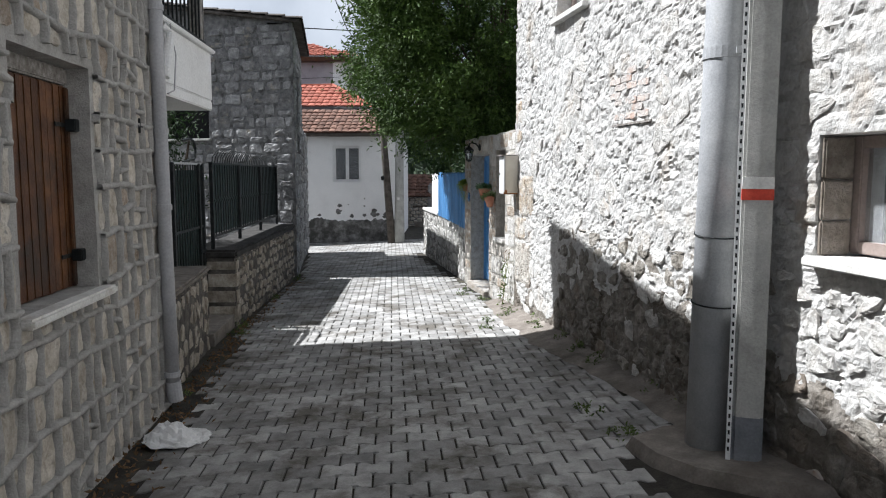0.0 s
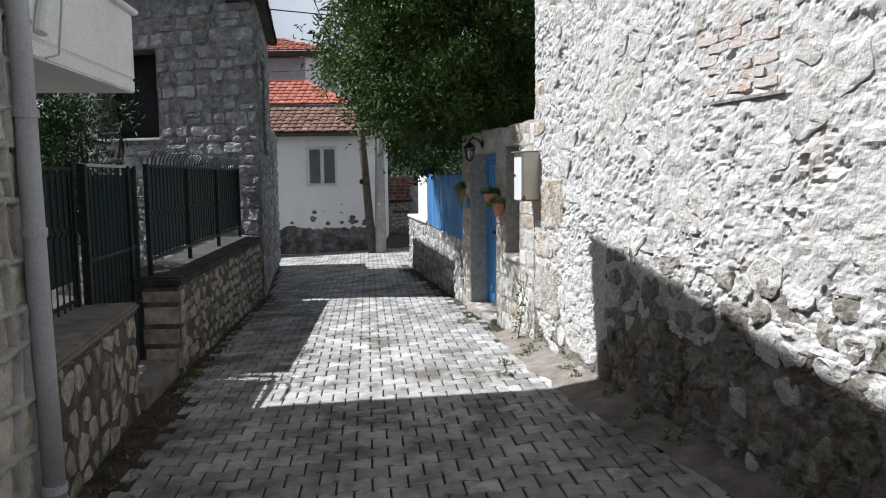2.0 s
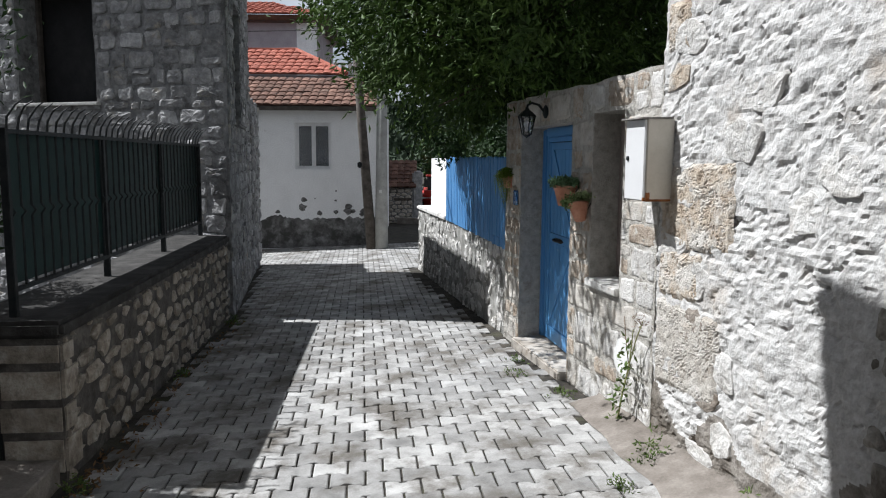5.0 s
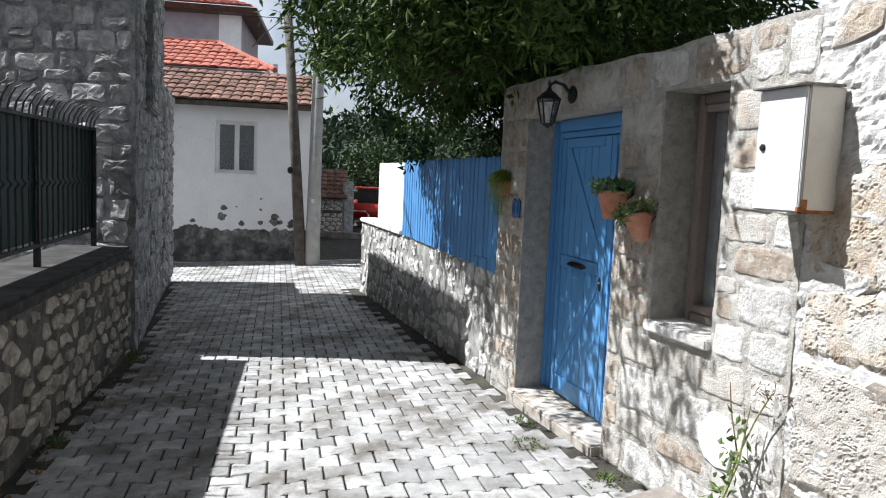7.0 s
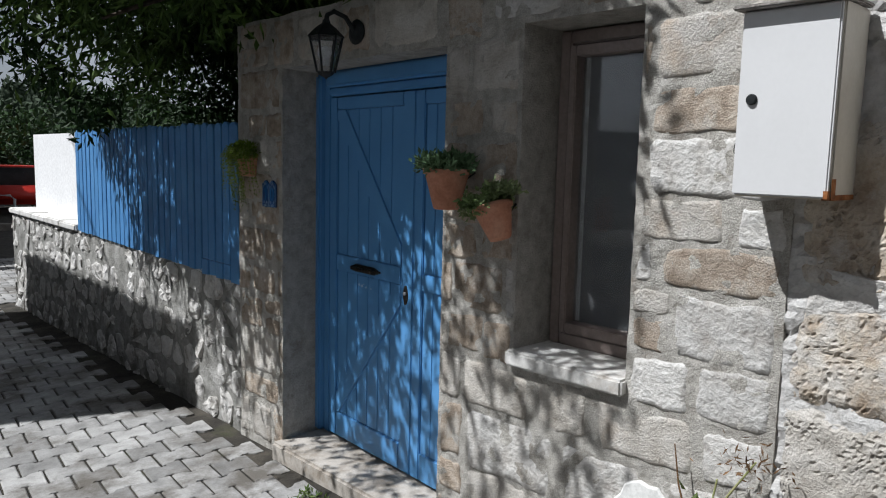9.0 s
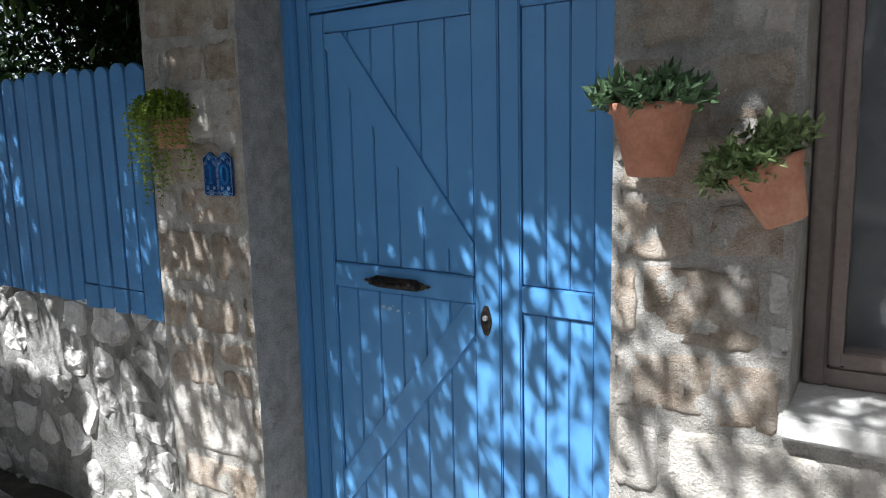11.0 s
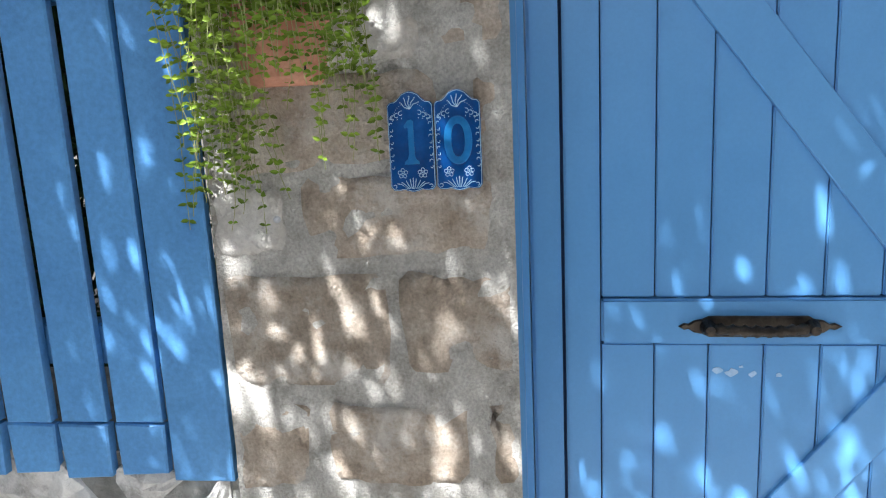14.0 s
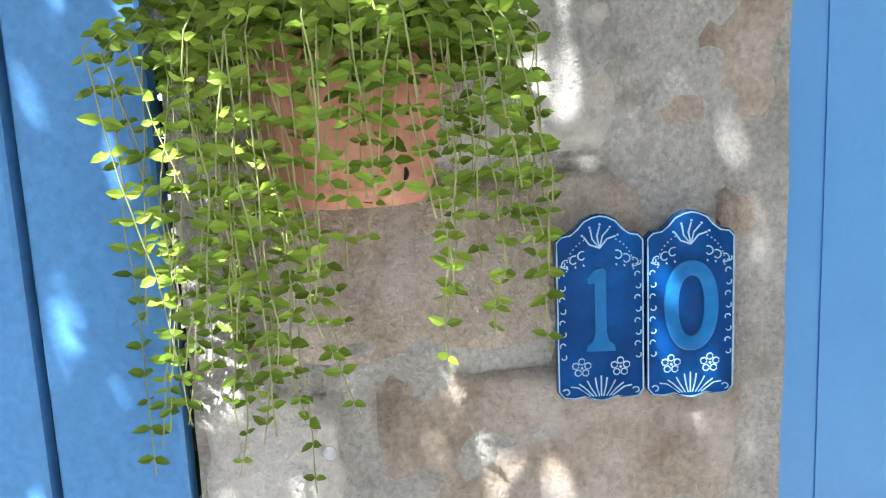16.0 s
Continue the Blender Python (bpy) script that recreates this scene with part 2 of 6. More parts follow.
PIPEGREY = surface("grey_plastic_pipe", [(0.34, 0.34, 0.345), (0.39, 0.39, 0.40), (0.44, 0.44, 0.45)], 4, 0.5, 0.05, 60)
IRON = surface("black_iron", [(0.008, 0.010, 0.011), (0.016, 0.019, 0.02), (0.03, 0.03, 0.03)], 14, 0.55, 0.2, 90, metal=0.2)
BRONZE = surface("dark_bronze", [(0.022, 0.018, 0.015), (0.045, 0.037, 0.03), (0.085, 0.07, 0.055)], 40, 0.38, 0.3, 120, metal=0.75)
GREENSHEET = surface("dark_green_sheet", [(0.004, 0.017, 0.016), (0.006, 0.024, 0.022), (0.010, 0.033, 0.03)], 5, 0.6, 0.15, 60)
BOXWHITE = surface("cream_white_enamel", [(0.60, 0.60, 0.60), (0.63, 0.63, 0.63), (0.65, 0.65, 0.65)], 3, 0.45, 0.0, 80, grain=0.1)
BOXSIDE = surface("yellowed_enamel", [(0.52, 0.47, 0.39), (0.60, 0.56, 0.48), (0.66, 0.62, 0.55)], 4, 0.5, 0.05, 80, grain=0.3)
RUST = surface("orange_rust", [(0.13, 0.045, 0.015), (0.27, 0.10, 0.03), (0.40, 0.19, 0.08)], 24, 0.9, 0.4, 90)
TAUPE = surface("taupe_window_frame", [(0.23, 0.185, 0.165), (0.27, 0.22, 0.20), (0.31, 0.255, 0.23)], 5, 0.45, 0.03, 60)
WHITEFRAME = surface("white_window_frame", [(0.66, 0.66, 0.66), (0.74, 0.74, 0.74), (0.78, 0.78, 0.78)], 4, 0.5, 0.03, 60)
CURTAIN = surface("grey_curtain", [(0.06, 0.063, 0.07), (0.09, 0.095, 0.105), (0.13, 0.135, 0.145)], 9, 0.95, 0.2, 60)
# near-black colour that carries the shade of unlit rooms
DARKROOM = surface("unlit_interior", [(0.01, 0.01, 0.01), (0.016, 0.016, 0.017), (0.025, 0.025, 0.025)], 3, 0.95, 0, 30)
GREYBOARD = surface("grey_shutter_board", [(0.10, 0.10, 0.10), (0.14, 0.14, 0.14), (0.19, 0.19, 0.19)], 8, 0.85, 0.3, 60)
TERRACOTTA = surface("terracotta", [(0.35, 0.15, 0.09), (0.45, 0.21, 0.135), (0.53, 0.29, 0.20)], 12, 0.85, 0.25, 90)
REDPAINT = surface("red_waymark_paint", [(0.50, 0.05, 0.03), (0.58, 0.07, 0.04), (0.62, 0.10, 0.06)], 10, 0.6, 0.1, 60)
WHITEPAINT = surface("white_waymark_paint", [(0.60, 0.60, 0.58), (0.68, 0.68, 0.66), (0.74, 0.74, 0.72)], 10, 0.7, 0.1, 60)
GLAZE = surface("cobalt_glazed_tile", [(0.002, 0.03, 0.13), (0.003, 0.047, 0.19), (0.006, 0.072, 0.26)], 18, 0.12, 0.1, 60, spec=0.6)
GLAZELIGHT = surface("light_blue_glaze", [(0.009, 0.095, 0.28), (0.014, 0.13, 0.35), (0.022, 0.17, 0.41)], 25, 0.15, 0.05, 60, spec=0.6)
GLAZEWHITE = surface("white_slip_glaze", [(0.20, 0.38, 0.56), (0.31, 0.49, 0.65), (0.42, 0.58, 0.71)], 25, 0.2, 0.05, 60, spec=0.6)
BAG = surface("crumpled_white_plastic", [(0.56, 0.55, 0.54), (0.70, 0.70, 0.69), (0.76, 0.76, 0.76)], 9, 0.5, 0.5, 30, stain=(0.13, 0.125, 0.12), stain_scale=11, stain_at=0.63)
CABLE = surface("black_cable", [(0.01, 0.01, 0.01), (0.02, 0.02, 0.02), (0.03, 0.03, 0.03)], 4, 0.7, 0, 40)
BARK = surface("brown_bark", [(0.05, 0.038, 0.028), (0.085, 0.065, 0.05), (0.13, 0.105, 0.085)], 14, 0.92, 0.8, 60)
CARRED = surface("red_car_paint", [(0.36, 0.02, 0.015), (0.42, 0.03, 0.02), (0.48, 0.04, 0.03)], 3, 0.3, 0, 40)
CARGLASS = surface("dark_car_glass", [(0.02, 0.02, 0.022), (0.03, 0.03, 0.032), (0.04, 0.04, 0.042)], 3, 0.1, 0, 40, spec=0.6)


def leaf_material(name, dark, light, rough=0.45):
    m = surface(name, [dark, tuple((a + b) / 2 for a, b in zip(dark, light)), light], 3, rough, 0.0, 40, vary=0.35, by_island=True, spec=0.22)
    t, b = m.node_tree, m.node_tree.nodes["Principled BSDF"]
    tr = t.nodes.new("ShaderNodeBsdfTranslucent")
    mx = t.nodes.new("ShaderNodeMixShader")
    mx.inputs[0].default_value = 0.13
    src = b.inputs["Base Color"].links[0].from_socket
    t.links.new(src, tr.inputs["Color"])
    t.links.new(b.outputs[0], mx.inputs[1])
    t.links.new(tr.outputs[0], mx.inputs[2])
    t.links.new(mx.outputs[0], t.nodes["Material Output"].inputs["Surface"])
    return m


LEAF = leaf_material("tree_leaf", (0.02, 0.047, 0.010), (0.092, 0.15, 0.03), 0.6)
# also serves the courtyard tree's low foliage, with its shade in the colour
SHRUBSHADE = leaf_material("shrub_and_shade_leaf", (0.010, 0.025, 0.007), (0.032, 0.068, 0.017), 0.6)
TRAIL = leaf_material("trailing_leaf", (0.075, 0.145, 0.012), (0.22, 0.315, 0.032), 0.55)
SUCCULENT = leaf_material("succulent_leaf", (0.07, 0.13, 0.06), (0.16, 0.25, 0.13), 0.55)
VARIEGATED = leaf_material("variegated_leaf", (0.10, 0.16, 0.05), (0.36, 0.40, 0.22), 0.5)
WEED = leaf_material("weed_leaf", (0.05, 0.09, 0.02), (0.15, 0.20, 0.06), 0.6)
DRYLEAF = leaf_material("dry_leaf", (0.10, 0.055, 0.025), (0.24, 0.15, 0.08), 0.8)
WOODS = surface("far_pine_woods", [(0.02, 0.032, 0.018), (0.035, 0.052, 0.03), (0.06, 0.08, 0.05)], 0.25, 0.95, 0, 2.0)
STEM = surface("pale_stem", [(0.20, 0.24, 0.08), (0.28, 0.30, 0.12), (0.36, 0.33, 0.18)], 20, 0.7, 0, 60)

GLASS = bpy.data.materials.new("window_glass")
GLASS.use_nodes = True
_g = GLASS.node_tree.nodes["Principled BSDF"]
_g.inputs["Base Color"].default_value = (0.9, 0.93, 0.95, 1)
_g.inputs["Roughness"].default_value = 0.03
_g.inputs["Transmission Weight"].default_value = 0.9
_g.inputs["IOR"].default_value = 1.45

# ---- mesh helpers ----
def ground_z(x, y):
    return 0.04 + 0.045 * max(-4.0, min(3.0, x)) - 0.017 * (max(-12.0, min(21.0, y)) - 8.0)


def mesh_of(name, verts, faces, material, smooth=False):
    me = bpy.data.meshes.new(name)
    me.from_pydata([tuple(v) for v in verts], [], faces)
    me.materials.append(material)
    if smooth:
        me.polygons.foreach_set("use_smooth", [True] * len(me.polygons))
    me.update()
    return me


def data_of(name, bm, material, smooth=False):
    me = bpy.data.meshes.new(name)
    bmesh.ops.recalc_face_normals(bm, faces=bm.faces)
    bm.to_mesh(me)
    bm.free()
    me.materials.append(material)
    if smooth:
        me.polygons.foreach_set("use_smooth", [True] * len(me.polygons))
    return me


def link(name, me, parent=None, label="", m=None):
    ob = new(name, me)
    if parent is not None:
        ob.parent = parent
    if m is not None:
        ob.matrix_basis = m
    return tagged(ob, label)


def part(name, bm, material, parent, label="", smooth=False):
    return link(name, data_of(name, bm, material, smooth), parent, label)


def thing(name, m, label, category, group="", kind=""):
    ob = new(name)
    ob.matrix_basis = m
    return tagged(ob, label, category, group, kind)


def add_box(bm, lo, hi, bevel=0.0, m=None):
    c = [(a + b) / 2 for a, b in zip(lo, hi)]
    s = [abs(b - a) for a, b in zip(lo, hi)]
    mat = Matrix.Translation(c) @ Matrix.Diagonal((*s, 1))
    if m is not None:
        mat = m @ mat
    r = bmesh.ops.create_cube(bm, size=1.0, matrix=mat)
    if bevel:
        edges = list({e for v in r["verts"] for e in v.link_edges})
        bmesh.ops.bevel(bm, geom=edges, offset=bevel, segments=2, affect="EDGES")
    return bm


def box(lo, hi, bevel=0.0, m=None):
    return add_box(bmesh.new(), lo, hi, bevel, m)


def add_tube(bm, pts, radii, sides=10, cap=True):
    """A tube along points; radii one or one each."""
    pts = [Vector(p) for p in pts]
    if not hasattr(radii, "__len__"):
        radii = [radii] * len(pts)
    rings = []
    for i, p in enumerate(pts):
        d = (pts[min(i + 1, len(pts) - 1)] - pts[max(i - 1, 0)]).normalized()
        a = d.orthogonal().normalized() if abs(d.z) < 0.98 else Vector((1, 0, 0))
        a = (a - d * a.dot(d)).normalized()
        b = d.cross(a)
        rings.append([bm.verts.new(p + radii[i] * (math.cos(2 * math.pi * k / sides) * a + math.sin(2 * math.pi * k / sides) * b)) for k in range(sides)])
    for r0, r1 in zip(rings, rings[1:]):
        # match the nearest start, so that the tube does not twist
        off = min(range(sides), key=lambda k: (r1[k].co - r0[0].co).length)
        for k in range(sides):
            bm.faces.new((r0[k], r0[(k + 1) % sides], r1[(k + 1 + off) % sides], r1[(k + off) % sides]))
    if cap:
        bm.faces.new(rings[0][::-1])
        bm.faces.new(rings[-1])
    return bm


def tube(pts, radii, sides=10):
    return add_tube(bmesh.new(), pts, radii, sides)


def lathe(profile, sides=28, half=False, m=None):
    """A body turned from (radius, height) pairs; half: only the side away from the wall (+y)."""
    bm = bmesh.new()
    n = sides if not half else sides // 2 + 1
    rings = []
    for r, z in profile:
        ring = []
        for k in range(n):
            a = 2 * math.pi * k / sides
            ring.append(bm.verts.new((r * math.cos(a), r * math.sin(a), z)))
        rings.append(ring)
    for r0, r1 in zip(rings, rings[1:]):
        for k in range(n if not half else n - 1):
            bm.faces.new((r0[k], r0[(k + 1) % n], r1[(k + 1) % n], r1[k]))
    if half:
        for r0, r1 in zip(rings, rings[1:]):
            bm.faces.new((r0[n - 1], r0[0], r1[0], r1[n - 1]))
    bm.faces.new(rings[0])
    bm.faces.new(rings[-1])
    if m is not None:
        bm.transform(m)
    return bm


def plate(outline, d0, d1, bevel=0.0):
    """A flat piece cut from an outline in (u, z), between the depths d0 and d1."""
    bm = bmesh.new()
    f = bm.faces.new([bm.verts.new((u, d1, z)) for u, z in outline])
    r = bmesh.ops.extrude_face_region(bm, geom=[f])
    bmesh.ops.translate(bm, verts=[v for v in r["geom"] if isinstance(v, bmesh.types.BMVert)], vec=(0, d0 - d1, 0))
    if bevel:
        edges = [e for e in bm.edges if all(abs(v.co.y - d1) < 1e-6 for v in e.verts)]
        bmesh.ops.bevel(bm, geom=edges, offset=bevel, segments=1, affect="EDGES")
    return bm


def wall_frame(p, q):
    """Local axes of a wall: x along it from p to q, y outwards to its left, z up."""
    u = Vector((q[0] - p[0], q[1] - p[1], 0)).normalized()
    o = Vector((-u.y, u.x, 0))
    return Matrix(((u.x, o.x, 0, p[0]), (u.y, o.y, 0, p[1]), (0, 0, 1, 0), (0, 0, 0, 1)))


def cells(u0, u1, z0, z1, w, h, jitter, seed, course=0.5, skip=0.0):
    """Stone outlines that fill a rectangle: the cells round jittered sites in staggered courses."""
    rng = random.Random(seed)
    sites = {}
    nr, nc = max(1, round((z1 - z0) / h)), max(1, round((u1 - u0) / w))
    hh, ww = (z1 - z0) / nr, (u1 - u0) / nc
    for r in range(-2, nr + 2):
        for c in range(-2, nc + 3):
            sites[r, c] = (u0 + ww * (c + 0.5 + course * (r % 2) - course / 2 + rng.uniform(-jitter, jitter)), z0 + hh * (r + 0.5 + rng.uniform(-jitter, jitter) * 0.8))
    k = hh / ww
    out = []
    for (r, c), (su, sz) in sites.items():
        poly = [(u0, z0), (u1, z0), (u1, z1), (u0, z1)]
        for dr in (-2, -1, 0, 1, 2):
            for dc in (-3, -2, -1, 0, 1, 2, 3):
                o = sites.get((r + dr, c + dc))
                if o is None or (dr == 0 and dc == 0):
                    continue
                nu, nz = (o[0] - su) * k * k, o[1] - sz
                mu, mz = (o[0] + su) / 2, (o[1] + sz) / 2
                poly = clip(poly, mu, mz, nu, nz)
                if not poly:
                    break
            if not poly:
                break
        if poly and len(poly) > 2:
            out.append(poly)
    return out


def courses(u0, u1, z0, z1, w, h, seed, wander=0.012):
    """Squared blocks in rough courses of uneven height."""
    rng = random.Random(seed)
    zs = [z0]
    while zs[-1] < z1 - 0.6 * h:
        zs.append(min(z1, zs[-1] + h * rng.uniform(0.6, 1.4)))
    zs[-1] = z1
    out = []
    for r, (a, b) in enumerate(zip(zs, zs[1:])):
        u = u0
        while u < u1 - 0.02:
            e = u + w * rng.uniform(0.5, 1.7)
            if u1 - e < 0.35 * w:
                e = u1
            k = lambda: rng.uniform(-wander, wander)
            if rng.random() < 0.16 and b - a > 0.15:
                m = (a + b) / 2 + k()
                out.append([(u, a), (e, a + k()), (e, m), (u, m)])
                out.append([(u, m), (e, m), (e, b), (u, b)])
            else:
                out.append([(u + k(), a + k()), ((u + e) / 2, a + k()), (e + k(), a + k()), (e + k(), b + k()), ((u + e) / 2, b + k()), (u + k(), b + k())])
            u = e
    return out


def clip(poly, pu, pz, nu, nz):
    out = []
    for i, a in enumerate(poly):
        b = poly[(i + 1) % len(poly)]
        da, db = (a[0] - pu) * nu + (a[1] - pz) * nz, (b[0] - pu) * nu + (b[1] - pz) * nz
        if da <= 0:
            out.append(a)
        if da * db < 0:
            t = da / (da - db)
            out.append((a[0] + t * (b[0] - a[0]), a[1] + t * (b[1] - a[1])))
    return out


def cut_holes(polys, holes, margin=0.0):
    """Trims stone outlines back from openings (u0, u1, z0, z1)."""
    for u0, u1, z0, z1 in holes:
        u0, u1, z0, z1 = u0 - margin, u1 + margin, z0 - margin, z1 + margin
        kept = []
        for p in polys:
            cu, cz = sum(a for a, _ in p) / len(p), sum(b for _, b in p) / len(p)
            if not (min(a for a, _ in p) < u1 and max(a for a, _ in p) > u0 and min(b for _, b in p) < z1 and max(b for _, b in p) > z0):
                kept.append(p)
                continue
            sides = [(cu - u0, (u0, 0, 1, 0)), (u1 - cu, (u1, 0, -1, 0)), (cz - z0, (0, z0, 0, 1)), (z1 - cz, (0, z1, 0, -1))]
            depth, (pu, pz, nu, nz) = min(sides)
            q = clip(p, pu, pz, nu, nz)
            if len(q) > 2 and area(q) > 0.004:
                kept.append(q)
        polys = kept
    return polys


def area(p):
    return abs(sum(a[0] * b[1] - b[0] * a[1] for a, b in zip(p, p[1:] + p[:1]))) / 2


def stone_shape(poly, gap, proud, rough, rng, rounding=0.22, wild=0.0, fine=0.05):
    """Vertices and faces of one stone: an outline drawn in by the joint, rounded and chipped, and raised in rings."""
    cu, cz = sum(a for a, _ in poly) / len(poly), sum(b for _, b in poly) / len(poly)
    r = math.sqrt(area(poly) / math.pi)
    s = max(0.5, 1 - gap / max(0.03, r))
    su, sz = s * rng.uniform(1 - wild, 1), s * rng.uniform(1 - wild, 1)
    pts = [(cu + (a - cu) * su + rng.uniform(-1, 1) * wild * 0.05, cz + (b - cz) * sz + rng.uniform(-1, 1) * wild * 0.05) for a, b in poly]
    soft = []
    for i, a in enumerate(pts):
        b = pts[(i + 1) % len(pts)]
        length = math.hypot(b[0] - a[0], b[1] - a[1])
        if length < 0.02:
            soft.append(((a[0] + b[0]) / 2, (a[1] + b[1]) / 2))
            continue
        k = max(1, min(4, round(length * (1 - 2 * rounding) / fine)))
        for q in range(k + 1):
            t = rounding + (1 - 2 * rounding) * q / k
            soft.append((a[0] + t * (b[0] - a[0]) + rng.uniform(-1, 1) * 0.005, a[1] + t * (b[1] - a[1]) + rng.uniform(-1, 1) * 0.005))
    n = len(soft)
    verts = []
    tilt_u, tilt_z = rng.uniform(-1, 1) * rough * 1.2, rng.uniform(-1, 1) * rough * 1.2
    off = Vector((rng.uniform(0, 99), rng.uniform(0, 99), 0))
    lift = lambda x, z: rough * (1.5 * noise.noise(Vector((x * 11, z * 11, 0)) + off) + 1.1 * noise.noise(Vector((x * 31, z * 31, 0)) + off)) + (tilt_u * (x - cu) + tilt_z * (z - cz)) / max(r, 0.03)
    for k, d in ((1.0, -0.012), (0.95, proud * 0.62), (0.76, proud), (0.42, proud * 1.05)):
        for a, b in soft:
            x, z = cu + (a - cu) * k, cz + (b - cz) * k
            verts.append((x, max(d + lift(x, z), 0.001) if d > 0 else d, z))
    verts.append((cu, max(0.001, proud * 1.05 + lift(cu, cz)), cz))
    faces = []
    for ring in (0, 1, 2):
        for i in range(n):
            j = (i + 1) % n
            faces.append((ring * n + i, ring * n + n + i, ring * n + n + j, ring * n + j))
    for i in range(n):
        faces.append((3 * n + i, 4 * n, 3 * n + (i + 1) % n))
    return verts, faces


def lay_stones(parent, polys, material, gap, proud, rough, seed, name="stone", near=None, rounding=0.22, limit=290, pick=None, wild=0.0, drop=0.0, smooth=False, fine=0.05):
    """Stones on a wall: those near (by a stretch of u) as parts, the rest joined."""
    rng = random.Random(seed)
    made = 0
    rest = {}
    for p in polys:
        cu = sum(a for a, _ in p) / len(p)
        cz = sum(b for _, b in p) / len(p)
        if rng.random() < drop:
            continue
        mat = pick(cu, cz, rng) if pick else material
        v, f = stone_shape(p, gap, proud * rng.uniform(0.7, 1.25), rough, rng, rounding, wild, fine)
        if (near is None or near[0] < cu < near[1] and cz < near[2]) and made < limit:
            link(name, mesh_of(name, v, f, mat, smooth), parent)
            made += 1
        else:
            vs, fs = rest.setdefault(mat.name, ([], []))
            k = len(vs)
            vs.extend(v)
            fs.extend(tuple(i + k for i in g) for g in f)
    for mname, (vs, fs) in rest.items():
        tagged(link(name + "work", mesh_of(name + "work", vs, fs, bpy.data.materials[mname], smooth), parent), kind="stuff")


def wall_body(name, m, u0, u1, z0, z1, thick, holes, material, label, relief=0.01, res=0.06, seed=0, top=None, freq=5.0, splay=None, rubble=False):
    """A wall with openings right through it and an uneven front."""
    def lines(a, b, marks, step):
        marks = sorted({a, b, *[x for x in marks if a < x < b]})
        out = []
        for p, q in zip(marks, marks[1:]):
            k = max(1, round((q - p) / step))
            out += [p + (q - p) * i / k for i in range(k)]
        return out + [b]
    us = lines(u0, u1, [x for h in holes for x in h[:2]], res)
    zs = lines(z0, z1, [x for h in holes for x in h[2:4]], res)
    nu, nz = len(us), len(zs)
    verts, faces = [], []
    for z in zs:
        for u in us:
            zz = z
            if top is not None and z == zs[-1]:
                zz = z + top(u)
            d = 0.0
            if relief:
                v = m @ Vector((u, 0, z))
                d = relief * (noise.noise(v * freq + Vector((seed, 0, 0))) * 1.4 + noise.noise(v * freq * 3.1) * 0.7)
            if rubble:
                q = Vector((u * 3.6, z * 5.4, seed))
                near, _ = noise.voronoi(q + 0.5 * noise.noise_vector(q * 1.7))
                w = Vector((v.x, v.y, v.z * 1.5))
                amp = 0.2 + 0.9 * max(0.0, min(1.0, 0.5 + 1.0 * noise.noise(v * 1.9 + Vector((1, 6, 2)))))
                d = 0.012 * min(1.0, 2.6 * (near[1] - near[0])) - 0.008 + 0.008 * noise.noise(w * 6.0) + amp * (0.011 * abs(noise.noise(w * 11.0)) + 0.0075 * noise.noise(w * 19.0) + 0.0055 * noise.noise(w * 29.0))
                # ragged slits under the stones and holes in the plaster
                slit = abs(noise.noise(Vector((u * 4.2, z * 11.0 + 0.8 * noise.noise(w * 5.0), 4.0))))
                if slit < 0.07 and noise.noise(w * 3.1 + Vector((2, 8, 1))) > 0.02:
                    d -= 0.020 * amp * (1 - slit / 0.07)
                pit = noise.noise(w * 10.0 + Vector((9, 2, 5)))
                if pit > 0.40:
                    d -= 0.018 * amp * min(1.0, (pit - 0.40) * 8)
            verts.append((u, d, zz))
    inside = lambda u, z: any(h[0] < u < h[1] and h[2] < z < h[3] for h in holes)
    solid = [[not inside((us[i] + us[i + 1]) / 2, (zs[j] + zs[j + 1]) / 2) for i in range(nu - 1)] for j in range(nz - 1)]
    count = {}
    for j in range(nz - 1):
        for i in range(nu - 1):
            if solid[j][i]:
                a, b, c, d = j * nu + i, j * nu + i + 1, (j + 1) * nu + i + 1, (j + 1) * nu + i
                faces.append((d, c, b, a))
                for e in ((a, b), (b, c), (c, d), (d, a)):
                    count[e] = count.get(e, 0) + 1
    back = {}
    def bk(i):
        if i not in back:
            u, _, z = verts[i]
            if splay:
                u += splay(u, z)
            back[i] = len(verts)
            verts.append((u, -thick, z))
        return back[i]
    for a, b in [e for e in count if (e[1], e[0]) not in count]:
        faces.append((a, b, bk(b), bk(a)))
    bu = sorted({us[0], us[-1], *[x for h in holes for x in h[:2] if u0 < x < u1]})
    shift = splay or (lambda u, z: 0.0)
    bz = sorted({zs[0], zs[-1], *[x for h in holes for x in h[2:4] if z0 < x < z1]})
    for a, b in zip(bu, bu[1:]):
        for c, d in zip(bz, bz[1:]):
            if not inside((a + b) / 2, (c + d) / 2):
                k = len(verts)
                verts += [(a + shift(a, c), -thick, c), (b + shift(b, c), -thick, c), (b + shift(b, d), -thick, d), (a + shift(a, d), -thick, d)]
                faces.append((k, k + 1, k + 2, k + 3))
    ob = link(name, mesh_of(name, verts, faces, material), None, label, m)
    return tagged(ob, kind="structure", category="wall")


